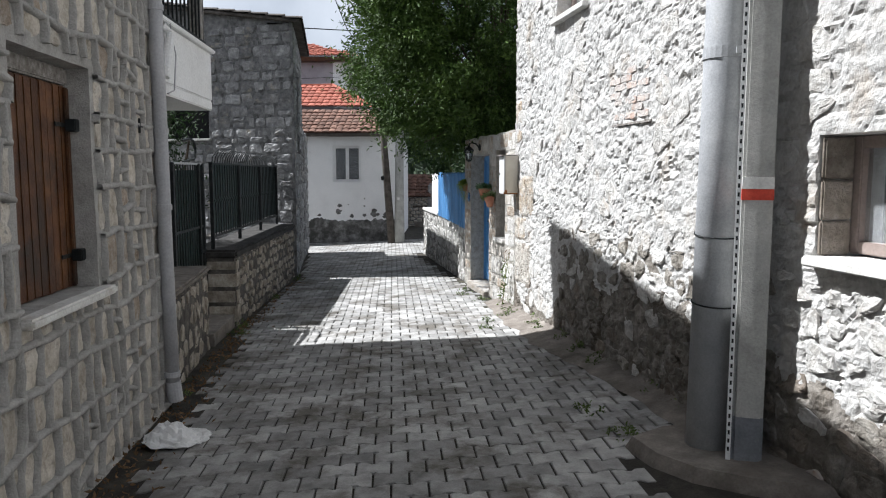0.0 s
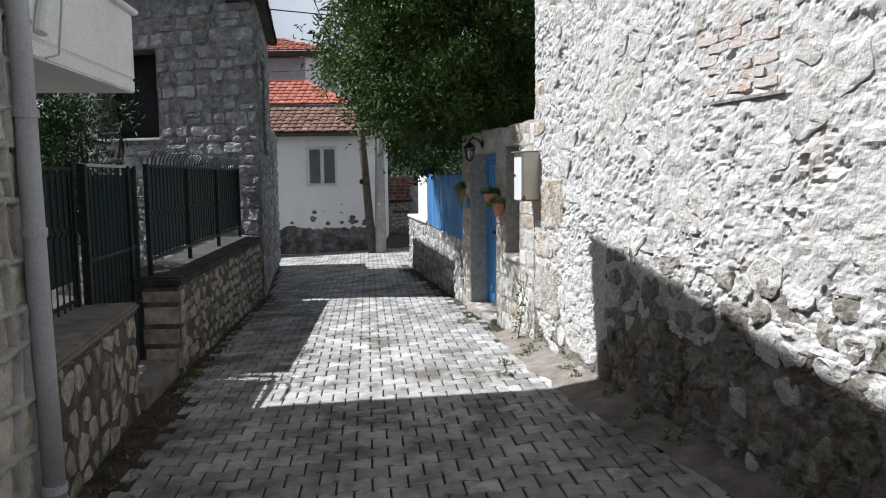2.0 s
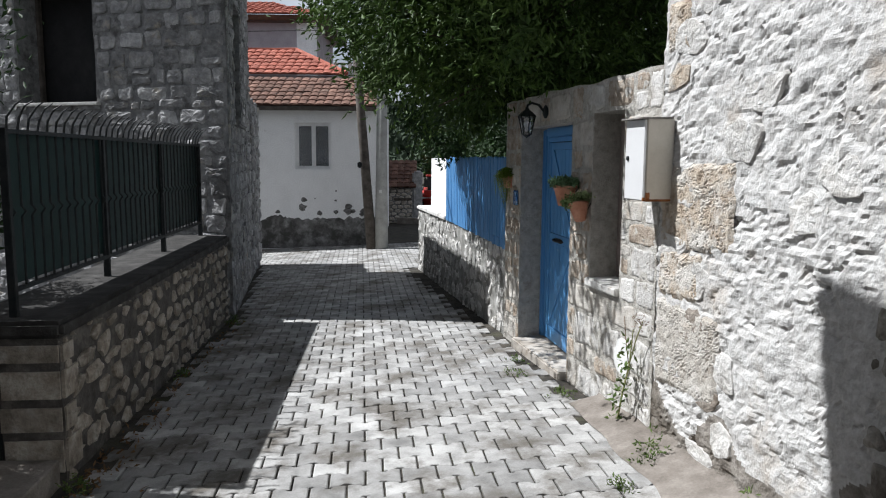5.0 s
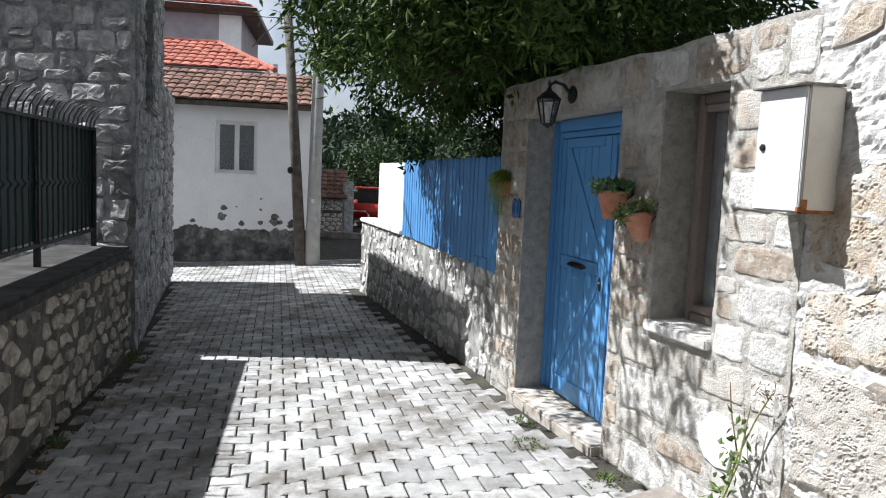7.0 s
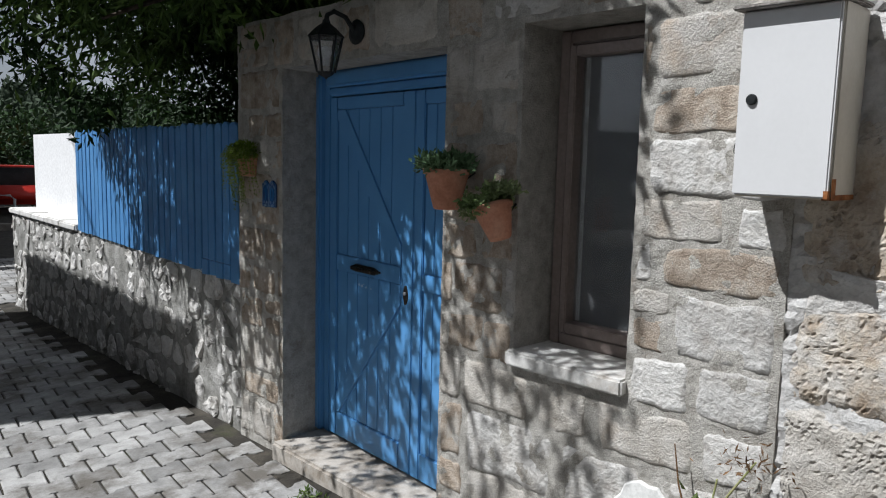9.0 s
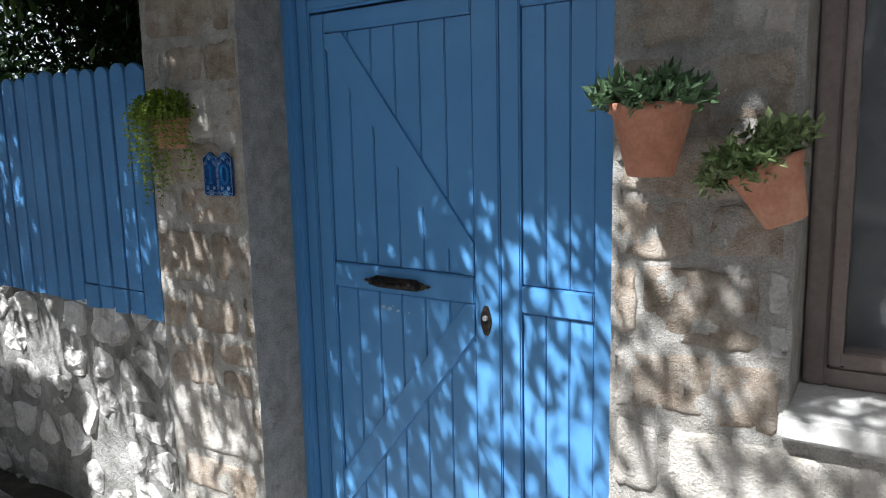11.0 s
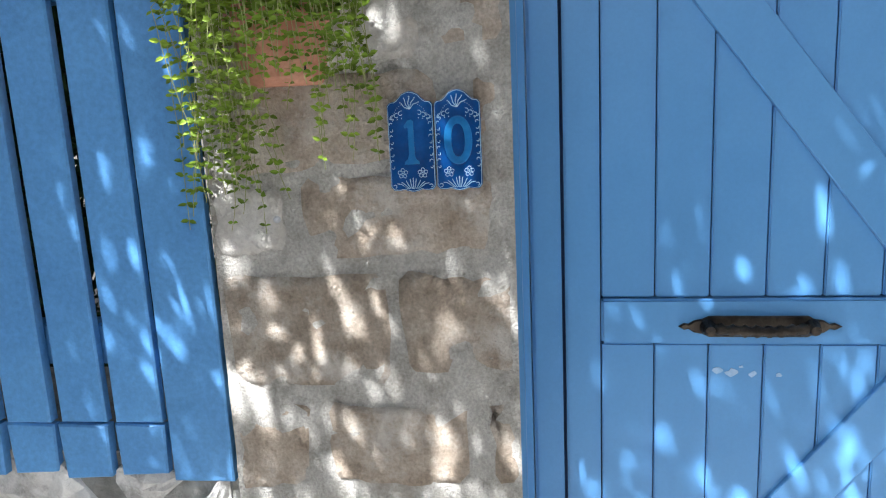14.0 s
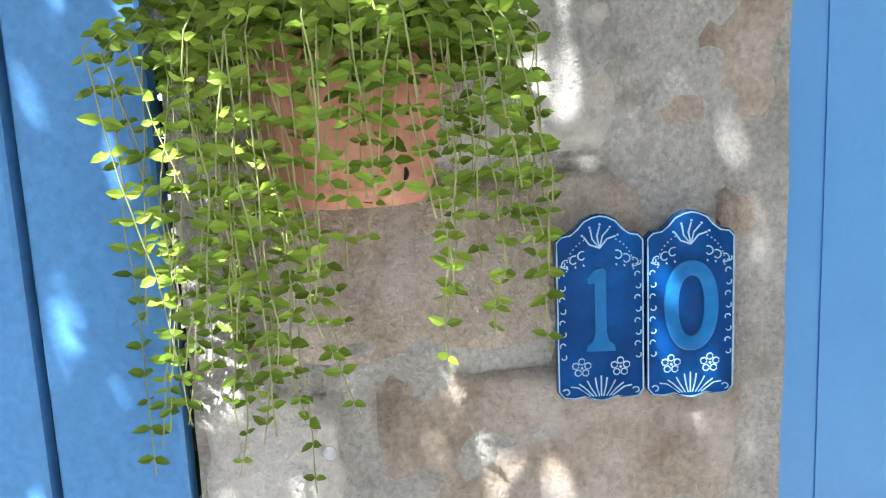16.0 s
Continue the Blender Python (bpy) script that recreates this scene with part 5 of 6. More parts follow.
# ---- pots ----
def trailing_planter():
    t = thing("trailing_planter", R @ Matrix.Translation((12.105, 0.0, 1.478)), "terracotta half pot with bright green trailing plant on the pillar", "planter")
    pot = lathe([(0.0, 0.0), (0.052, 0.0), (0.057, 0.006), (0.06, 0.012), (0.072, 0.085), (0.080, 0.087), (0.080, 0.115), (0.072, 0.115), (0.066, 0.09), (0.0, 0.09)], 32, True)
    part("pot", pot, TERRACOTTA, t)
    part("drain_hole", lathe([(0.0, 0.0), (0.005, 0.0), (0.005, 0.0015), (0.0, 0.0015)], 12, m=Matrix.Translation((-0.041, 0.0435, 0.022)) @ Matrix.Rotation(-math.pi / 2, 4, "X") @ Matrix.Rotation(0.75, 4, "Y")), IRON, t)
    part("soil", box((-0.06, 0.004, 0.085), (0.06, 0.055, 0.095)), SOIL, t)
    rng = np.random.default_rng(11)
    V, F = [], []
    stems = bmesh.new()

    def leaf(p, d, L, W):
        d = d / (np.linalg.norm(d) + 1e-9)
        s = np.cross(d, np.array([0.0, 1.0, 0.35]) + rng.normal(0, 0.4, 3))
        s /= np.linalg.norm(s) + 1e-9
        up = np.cross(s, d)
        k = len(V)
        V.extend([p, p + d * L * 0.3 + s * W * 0.46 + up * W * 0.12, p + d * L * 0.7 + s * W * 0.36 + up * W * 0.1, p + d * L - up * W * 0.1, p + d * L * 0.7 - s * W * 0.36 + up * W * 0.1, p + d * L * 0.3 - s * W * 0.46 + up * W * 0.12, p + d * L * 0.5 - up * W * 0.06])
        F.extend([(k, k + 1, k + 6), (k + 1, k + 2, k + 6), (k + 2, k + 3, k + 6), (k + 3, k + 4, k + 6), (k + 4, k + 5, k + 6), (k + 5, k, k + 6)])
    for i in range(92):
        side = rng.uniform(-1.0, 1.0)
        ang = math.pi / 2 - side * 1.45
        # long strands at both flanks, short ones over the middle of the pot
        if side > 0.2:
            hang = rng.uniform(0.10, 0.32)
        elif side < -0.4:
            hang = rng.uniform(0.08, 0.23)
        else:
            hang = rng.uniform(0.06, 0.2) if rng.random() < 0.3 else rng.uniform(0.02, 0.11)
        r0 = 0.03 + 0.05 * rng.random()
        start = np.array([r0 * math.cos(ang), 0.012 + r0 * max(0.15, math.sin(ang)), 0.112])
        out = np.array([math.cos(ang), max(0.2, math.sin(ang)), 0.0])
        pts = [start]
        over = 0.03 + 0.065 * rng.random()
        pts.append(start + out * over * 0.5 + np.array([0, 0, 0.02 + 0.03 * rng.random()]))
        pts.append(start + out * over + np.array([0, 0, -0.005]))
        n = max(2, int(hang / 0.02))
        drift = rng.normal(0, 0.0035, 2)
        for k in range(n):
            p = pts[-1].copy()
            p[2] -= hang / n
            p[0] = min(0.165, max(-0.138, p[0] + drift[0] + rng.normal(0, 0.002)))
            p[1] = max(0.008, p[1] - 0.004 + drift[1] * 0.5)
            pts.append(p)
        add_tube(stems, [tuple(p) for p in pts], 0.0006, 4, False)
        length = 0
        for a, b in zip(pts, pts[1:]):
            seg = np.linalg.norm(b - a)
            m = max(1, int(seg / 0.0115))
            for j in range(m):
                p = a + (b - a) * (j + rng.random() * 0.4) / m
                flip = 1 if rng.random() < 0.5 else -1
                o = np.array([flip * rng.uniform(0.5, 1.0), rng.uniform(0.05, 0.7), rng.uniform(-0.45, 0.5)])
                L = rng.uniform(0.0075, 0.0145)
                leaf(p, o, L, L * rng.uniform(0.5, 0.68))
                leaf(p, np.array([-o[0], rng.uniform(0.0, 0.6), rng.uniform(-0.45, 0.5)]), L * rng.uniform(0.75, 1.1), L * rng.uniform(0.5, 0.66))
    # bushy head
    for _ in range(1150):
        th, ph = rng.uniform(0, math.pi), rng.uniform(-0.35, 1.2)
        r = 0.105 * rng.uniform(0.45, 1.05)
        p = np.array([r * math.cos(th) * math.cos(ph) * 1.15, 0.01 + r * math.sin(th) * math.cos(ph), 0.115 + r * math.sin(ph) * 0.72])
        o = p - np.array([0, 0, 0.09]) + rng.normal(0, 0.05, 3)
        L = rng.uniform(0.011, 0.02)
        leaf(p, o, L, L * 0.58)
    tagged(part("trailing_stem", stems, STEM, t), kind="stuff")
    f = link("foliage", mesh_of("foliage", V, F, TRAIL), t, "small bright green paired leaves")
    tagged(f, kind="stuff")


trailing_planter()


def wall_pot(u, z, tilt, scale, leafmat, spread, label, seed, leaves, L, W):
    t = thing("wall_pot", R @ Matrix.Translation((u, 0.0, z)) @ Matrix.Rotation(radians(tilt), 4, "Y"), label, "flower pot", "pots beside the door")
    s = scale
    part("pot", lathe([(0.0, 0.0), (0.045 * s, 0.0), (0.05 * s, 0.006 * s), (0.082 * s, 0.13 * s), (0.09 * s, 0.132 * s), (0.092 * s, 0.152 * s), (0.084 * s, 0.152 * s), (0.074 * s, 0.125 * s), (0.0, 0.125 * s)], 30, m=Matrix.Translation((0, 0.095 * s, 0))), TERRACOTTA, t, smooth=True)
    part("hanger", tube([(-0.06 * s, 0.004, 0.14 * s), (0.0, 0.012, 0.10 * s), (0.06 * s, 0.004, 0.14 * s)], 0.004, 6), IRON, t)
    rng = random.Random(seed)
    spots = []
    for _ in range(spread[3]):
        a, r = rng.uniform(0, 2 * math.pi), rng.uniform(0, 1) ** 0.5
        spots.append(((spread[0] * r * math.cos(a), 0.1 * s + spread[1] * r * math.sin(a), 0.16 * s + spread[2] * rng.uniform(-0.5, 1) * (1 - 0.5 * r)), (math.cos(a) * r, math.sin(a) * r, 0.7), (0.012, 0.012, 0.01), leaves))
    tagged(leaf_cloud("foliage", leafmat, spots, t, seed, L, W, fold=0.3), kind="stuff")


wall_pot(10.465, 1.405, 0, 1.0, SUCCULENT, (0.11, 0.09, 0.045, 60), "terracotta pot of grey-green succulents beside the blue door", 21, 16, 0.034, 0.015)
wall_pot(10.20, 1.315, 22, 0.82, VARIEGATED, (0.10, 0.09, 0.07, 70), "tilted terracotta pot with a pale variegated plant", 22, 16, 0.026, 0.014)


def small_fixings():
    s = thing("wall_screw", R @ Matrix.Translation((12.135, 0.004, 1.285)), "small grey screw driven into the pillar", "screw")
    part("head", lathe([(0.0, 0.0), (0.0055, 0.0), (0.0055, 0.003), (0.003, 0.005), (0.0, 0.005)], 10, m=Matrix.Rotation(-math.pi / 2, 4, "X")), POLEGREY, s)
    h = thing("wire_loop", R @ Matrix.Translation((9.40, 0.006, 1.66)), "thin wire loop hanging from a nail in the wall", "wire")
    part("wire", tube([(0.0, 0.0, 0.06), (0.004, 0.004, 0.03), (-0.003, 0.004, 0.015), (0.006, 0.004, -0.01), (0.008, 0.004, -0.03), (0.0, 0.004, -0.04), (-0.008, 0.004, -0.03), (-0.005, 0.004, -0.008), (0.003, 0.004, 0.015)], 0.0012, 6), IRON, h)
    p = thing("lime_patch", R, "round smear of fresh white lime below the window", "patch", kind="structure")
    rng = random.Random(12)
    part("smear", plate([(9.62 + 0.12 * rng.uniform(0.85, 1.1) * math.cos(a), 0.46 + 0.13 * rng.uniform(0.85, 1.1) * math.sin(a)) for a in [2 * math.pi * k / 22 for k in range(22)]], -0.004, 0.012, 0.005), WHITEPAINT, p)


small_fixings()


# ---- blue fence ----
def blue_fence():
    f = thing("blue_fence", BR @ Matrix.Translation((0, -0.004, 0)), "blue painted board fence with rounded tops on the parapet", "fence")
    rng = random.Random(6)
    n, w = 31, 0.0965
    for i in range(n):
        u0 = 0.012 + i * w
        lean = rng.uniform(-0.006, 0.006)
        zb = 0.866 + 0.0014 * i + rng.uniform(-0.004, 0.004)
        if i in (1, 2, 3, 4):
            # broken feet, patched lower down
            dip = 0.005 * (i % 2)
            part("board_foot", plate([(u0 + 0.005, 0.862 + dip), (u0 + w - 0.012, 0.858 + dip), (u0 + w - 0.008, 0.955), (u0 + 0.002, 0.952)], 0.002, 0.024 - dip, 0.003), BLUEFENCE, f, "short patch board under a broken board")
            zb = 0.958
        if i == 0:
            zb = 0.855
        zt = 1.775 + rng.uniform(-0.008, 0.008)
        gp = 0.006 if i == 0 else rng.uniform(0.011, 0.017)
        out = [(u0 + (0.003 if i else -0.012), zb), (u0 + w - gp, zb), (u0 + w - gp + lean, zt - 0.03)]
        for k in range(1, 7):
            a = math.pi * k / 7
            out.append((u0 + lean + w / 2 + 0.0015 - gp / 2 + (w / 2 - 0.0015 - gp / 2) * math.cos(a), zt - 0.03 + 0.03 * math.sin(a)))
        out.append((u0 + (0.003 if i else -0.012) + lean, zt - 0.03))
        part("board", plate(out, 0.0 + rng.uniform(0, 0.006), 0.02 + rng.uniform(0, 0.006), 0.003), BLUEFENCE, f)
    for z in (1.05, 1.62):
        part("rail", box((0.0, -0.045, z), (n * w, -0.002, z + 0.07), 0.004), BLUEFENCE, f)
    for u in (0.05, 1.5, 2.95):
        part("post", box((u, -0.1, 0.86), (u + 0.06, -0.047, 1.7), 0.005), BLUEFENCE, f)


blue_fence()


# ---- left house things ----
def left_house():
    s = thing("wooden_shutter", LH @ Matrix.Translation((0, -0.13, 0)), "closed brown varnished plank shutter with iron hinges", "shutter")
    rng = random.Random(3)
    for i in range(11):
        u = 1.375 + i * 0.0837
        part("plank", box((u, -0.03, 1.115 + rng.uniform(0, 0.006)), (u + 0.0805, 0.0 + rng.uniform(-0.003, 0.003), 2.26), 0.006), WOOD, s)
    for u in (1.39, 2.26):
        part("stile", box((u - 0.012, 0.004, 1.12), (u + 0.03, 0.02, 2.25), 0.004), WOOD, s)
    for z in (1.30, 2.04):
        h = part("hinge", box((1.375, 0.004, z - 0.012), (1.55, 0.012, z + 0.012), 0.002), IRON, s)
        link("hinge_block", data_of("hinge_block", box((1.37, 0.012, z - 0.035), (1.43, 0.07, z + 0.035), 0.005), IRON), h)
    part("pull", box((2.2, 0.003, 1.62), (2.225, 0.025, 1.72), 0.004), IRON, s)
    # near-black sheet in place of the unlit room behind the shutter
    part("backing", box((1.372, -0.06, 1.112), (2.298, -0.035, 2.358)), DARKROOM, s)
    part("head", box((1.372, -0.03, 2.265), (2.298, 0.015, 2.358), 0.01), OLDWOOD, s, "grey timber head")
    w = thing("window_sill_left", LH, "projecting grey marble sill below the shutter", "sill", kind="structure")
    part("slab", box((1.29, -0.2, 1.058), (2.38, 0.085, 1.108), 0.012), MARBLE, w)
    p = thing("downpipe", LH, "grey plastic rain downpipe with clips", "downpipe")
    part("pipe", tube([(0.28, 0.075, 4.4), (0.27, 0.075, 2.6), (0.24, 0.075, 1.2), (0.225, 0.085, 0.18)], 0.05, 16), PIPEGREY, p, smooth=True)
    for z, k in ((2.92, 0.275), (1.5, 0.25), (2.05, 0.26), (0.24, 0.226)):
        part("clip", tube([(k, 0.075 + (0.007 if z < 1 else 0), z), (k, 0.075 + (0.007 if z < 1 else 0), z + 0.04)], 0.059, 16), PIPEGREY, p)
    part("shoe", tube([(0.225, 0.085, 0.2), (0.22, 0.1, 0.05)], 0.056, 16), PIPEGREY, p)
    hk = thing("iron_cross_tie", LH, "small black iron cross on the wall", "wall tie")
    part("bar", box((0.52, 0.02, 2.08), (0.64, 0.035, 2.092), 0.002), IRON, hk)
    part("upright", box((0.575, 0.02, 2.04), (0.587, 0.036, 2.14), 0.002), IRON, hk)


left_house()


def balcony():
    B = wall_frame((-2.24, 7.42), (-2.10, 5.72))
    b = thing("balcony", B, "white painted balcony parapet with black iron railing", "balcony")
    part("slab", box((0.0, -1.4, 2.38), (1.70, 0.0, 2.47), 0.01), BALCONYWHITE, b)
    part("parapet", box((0.0, -0.12, 2.472), (1.70, 0.002, 2.93), 0.01), BALCONYWHITE, b)
    part("side_parapet", box((0.0, -1.4, 2.472), (0.12, -0.122, 2.93), 0.01), BALCONYWHITE, b)
    part("coping", box((-0.03, -0.15, 2.932), (1.72, 0.04, 2.97), 0.008), BALCONYWHITE, b)
    r = link("railing", None, b, "black iron railing")
    part("top_rail", box((0.0, -0.08, 3.62), (1.70, -0.04, 3.65), 0.004), IRON, r)
    part("low_rail", box((0.0, -0.08, 3.02), (1.70, -0.04, 3.045), 0.004), IRON, r)
    for i in range(14):
        part("bar", box((0.03 + i * 0.125, -0.067, 2.97), (0.045 + i * 0.125, -0.052, 3.62)), IRON, r)
    part("spout", tube([(1.55, 0.0, 2.9), (1.5, 0.05, 2.85), (1.62, 0.03, 2.5)], 0.035, 10), BALCONYWHITE, b)
    part("hanging_wire", tube([(1.45, 0.03, 2.95), (1.38, 0.05, 2.7), (1.46, 0.05, 2.42), (1.6, 0.04, 2.38)], 0.006, 6), PIPEGREY, b)


balcony()


def yard_fence():
    G = FW @ Matrix.Translation((0, -0.27, 0))
    f = thing("iron_fence", G, "black iron bar fence backed with dark green sheet", "fence")
    part("sheet", box((0.12, -0.03, 1.02), (4.52, -0.022, 1.885)), GREENSHEET, f, "dark green sheet")
    for z in (0.98, 1.87):
        part("rail", box((0.1, -0.018, z), (4.58, 0.012, z + 0.025), 0.003), IRON, f)
    rng = random.Random(9)
    bars = bmesh.new()
    n = 36
    for i in range(n):
        u = 0.14 + i * 4.4 / (n - 1)
        add_tube(bars, [(u, 0, 0.99), (u, 0, 1.40), (u, 0.022, 1.43), (u, 0, 1.46), (u, 0, 1.88), (u + rng.uniform(-0.01, 0.01), 0.012, 1.96), (u + rng.uniform(-0.01, 0.01), 0.055, 2.03), (u, 0.10, 2.06)], [0.008] * 5 + [0.0075, 0.006, 0.003], 6)
        part("bar", bars, IRON, f)
        bars = bmesh.new()
    for u in (0.1, 1.6, 3.1, 4.56):
        part("post", box((u - 0.02, -0.03, 0.83), (u + 0.02, 0.012, 1.9), 0.003), IRON, f)
    # gate between the walls
    GT = wall_frame((-2.86, 8.84), (-2.76, 7.62))
    g = thing("yard_gate", GT, "black iron yard gate with dark green panels, closed", "gate")
    for u in (0.0, 0.17, 1.2):
        part("post", box((u - 0.03, -0.03, -0.05), (u + 0.03, 0.03, 1.88), 0.004), IRON, g)
    part("top_bar", box((-0.02, -0.015, 1.86), (1.22, 0.015, 1.885), 0.003), POLEGREY, g, "grey top bar")
    part("panel", box((0.2, -0.008, 0.3), (1.16, 0.0, 1.8)), GREENSHEET, g)
    part("mid_bar", box((0.03, 0.0, 1.12), (1.17, 0.02, 1.15), 0.002), IRON, g)
    for i in range(9):
        part("bar", tube([(0.29 + i * 0.1, 0.01, 0.1), (0.29 + i * 0.1, 0.01, 1.86)], 0.007, 6), IRON, g)
    for z in (0.62, 0.82):
        part("hinge", box((-0.02, 0.0, z), (0.2, 0.035, z + 0.03), 0.004), IRON, g)
    pts = [(0.75, 0.0, 1.885), (0.42, 0.0, 1.92)] + [(0.32 - 0.11 * math.sin(a), 0.0, 2.03 - 0.11 * math.cos(a)) for a in [math.pi * k / 10 for k in range(11)]] + [(0.45, 0.0, 2.15), (0.75, 0.0, 2.12)]
    part("scroll", tube(pts, 0.014, 6), IRON, g, "curved iron scroll")
    NF = wall_frame((-2.80, 7.55), (-2.56, 5.75))
    h = thing("iron_fence", NF, "black iron fence panel with dark green sheet", "fence")
    part("sheet", box((0.04, -0.02, 1.0), (1.78, -0.012, 1.80)), GREENSHEET, h, "dark green sheet")
    for z in (0.84, 1.83):
        part("rail", box((0.0, -0.012, z), (1.8, 0.015, z + 0.025), 0.003), IRON, h)
    for i in range(15):
        part("bar", tube([(0.06 + i * 0.122, 0, 0.80), (0.06 + i * 0.122, 0, 1.35), (0.06 + i * 0.122, 0.02, 1.38), (0.06 + i * 0.122, 0, 1.41), (0.06 + i * 0.122, 0, 1.86)], 0.008, 6), IRON, h)
    for u in (0.02, 1.78):
        part("post", box((u - 0.022, -0.022, 0.79), (u + 0.022, 0.022, 1.9), 0.003), IRON, h)


yard_fence()

# stone house windows
sw = thing("window_stone_house", SN @ Matrix.Translation((1.86, -0.3, 2.42)), "window opening with a pale sill, closed by a dark sheet", "window", kind="structure")
# near-black sheet painted for the shade of the room
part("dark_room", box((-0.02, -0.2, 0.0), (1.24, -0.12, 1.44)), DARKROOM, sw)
part("window_frame", add_box(add_box(bmesh.new(), (0, -0.08, 0), (0.05, -0.02, 1.42), 0.004), (1.17, -0.08, 0), (1.22, -0.02, 1.42), 0.004), POLEWOOD, sw)
part("window_sill", box((-0.05, -0.1, -0.04), (1.27, 0.36, 0.0), 0.008), MARBLE, sw)
part("lintel", box((-0.18, 0.18, 1.425), (1.4, 0.315, 1.52), 0.01), OLDWOOD, sw, "grey timber lintel")
bw = thing("window_boarded", SE @ Matrix.Translation((1.85, -0.22, 2.24)), "tall window closed with grey boards", "window", kind="structure")
for i in range(6):
    part("board", box((i * 0.183, -0.03, 0), (i * 0.183 + 0.18, 0.0, 1.5), 0.004), GREYBOARD, bw)
part("window_sill", box((-0.08, -0.05, -0.08), (1.2, 0.30, -0.002), 0.02), GREYSTONE, bw)


# ---- tree and plants ----
def courtyard_tree():
    t = thing("courtyard_tree", pose(1.35, 12.9, -0.05), "leafy narrow-leaved tree leaning over the courtyard wall", "tree")
    base = Vector((1.35, 12.9, -0.05))
    tr = bmesh.new()
    add_tube(tr, [(0, 0, 0), (-0.05, 0.02, 1.0), (-0.2, -0.05, 2.0), (-0.35, -0.1, 2.9)], [0.17, 0.14, 0.12, 0.09], 12)
    part("trunk", tr, BARK, t, smooth=True)
    rng = random.Random(17)
    spots = []
    centre = Vector((0.5, 12.45, 3.85)) - base
    n = 0
    while n < 1060:
        d = Vector((rng.gauss(0, 1), rng.gauss(0, 1), rng.gauss(0, 1))).normalized()
        r = rng.uniform(0.35, 1.0) ** 0.45
        lump = 1 + 0.34 * noise.noise(d * 2.1 + Vector((3, 1, 2))) + 0.22 * noise.noise(d * 5.0)
        p = centre + Vector((d.x * 2.05, d.y * 2.75, d.z * 2.05)) * r * lump
        w = p + base
        if w.z < 2.0 + 0.25 * max(0, 12.6 - w.y) or (w.x > 0.2 and w.z < 2.35) or w.y > 15.2 or w.x < max(-1.75 + 0.75 * max(0.0, 3.7 - w.z), 0.32 - 0.15 * w.y) or w.y < 9.9 or (w.y < 11.0 and w.x < -0.3 and w.z < 3.0) or (w.y < 10.4 and w.z < 2.75):
            continue
        # gaps between the boughs
        if noise.noise(w * 2.0 + Vector((4, 0, 7))) < -0.27 and r > 0.84:
            continue
        # clusters whose shadow would land on the fence or door are thinned for dapples
        s = 0.2 - w.x
        if 12.1 < w.y - 0.25 * s < 14.0 and 1.15 < w.z - 1.45 * s < 1.75 and rng.random() < 0.2:
            continue
        s = 0.75 - w.x
        if 9.4 < w.y - 0.25 * s < 11.2 and 0.1 < w.z - 1.45 * s < 1.75 and rng.random() < (0.75 if w.y - 0.25 * s < 10.8 else 0.4):
            continue
        n += 1
        s = 0.55 - w.x
        # looser clusters where the shadow falls round the door, for small dapples
        dapple_side = 9.4 < w.y - 0.25 * s < 12.2 and -0.2 < w.z - 1.45 * s < 1.6
        spots.append((tuple(p), tuple(d + Vector((0, 0, 0.15))), (0.2, 0.2, 0.16) if dapple_side else (0.115, 0.115, 0.085), 88 if dapple_side else 125))
        if n % 18 == 0:
            s = Vector((-0.35, -0.1, 2.7))
            mid = (s + p) / 2 + Vector((0, 0, 0.15))
            part("limb", tube([s, mid, p], [0.045, 0.025, 0.008], 6), BARK, t)
    # foliage added along the sun's rays to shade the lintel, wall and parapet
    for _ in range(200):
        s = rng.uniform(0.45, 1.7)
        q = (0.7 - s, rng.uniform(9.95, 12.2) + 0.25 * s, rng.uniform(1.85, 2.4) + 1.45 * s)
        spots.append((tuple(Vector(q) - base), (0, 0, -0.4), (0.13, 0.13, 0.11), 105))
    for _ in range(14):
        s = rng.uniform(1.5, 2.05)
        q = (0.78 - s, rng.uniform(9.75, 10.3) + 0.25 * s, rng.uniform(0.2, 1.4) + 1.45 * s)
        if q[2] > 2.9:
            spots.append((tuple(Vector(q) - base), (0, 0, -0.4), (0.13, 0.13, 0.11), 75))
    for _ in range(40):
        s = rng.uniform(1.0, 1.4)
        q = (0.3 - s, rng.uniform(12.0, 13.6) + 0.25 * s, rng.uniform(0.35, 0.95) + 1.45 * s)
        if q[2] < 2.6:
            continue
        spots.append((tuple(Vector(q) - base), (0, 0, -0.6), (0.11, 0.11, 0.09), 80))
    # longer shoots that break the outline
    for _ in range(130):
        d = Vector((rng.gauss(0, 1), rng.gauss(0, 1), rng.gauss(0, 0.8))).normalized()
        p = centre + Vector((d.x * 2.0, d.y * 2.5, d.z * 2.0)) * rng.uniform(0.98, 1.22)
        w = p + base
        if w.z < 2.6 or w.x < max(-1.9 + 0.75 * max(0.0, 3.7 - w.z), 0.12 - 0.15 * w.y) or w.y < 10.3 or w.y > 15.0:
            continue
        spots.append((tuple(p), tuple(d + Vector((0, 0, -0.4))), (0.07, 0.07, 0.09), 45))
    tagged(leaf_cloud("crown", LEAF, spots, t, 5, 0.09, 0.03, droop=0.15, aim=1.1, level=0.8, label="dense crown of narrow dark green leaves"), kind="stuff")
    # low foliage of the same tree: darker leaves carry its shade, stems are added
    b = thing("shaded_tree_foliage", pose(1.35, 14.2, -0.05), "low foliage of the courtyard tree, its shade put into darker leaves", "bush")
    base = Vector((1.35, 14.2, -0.05))
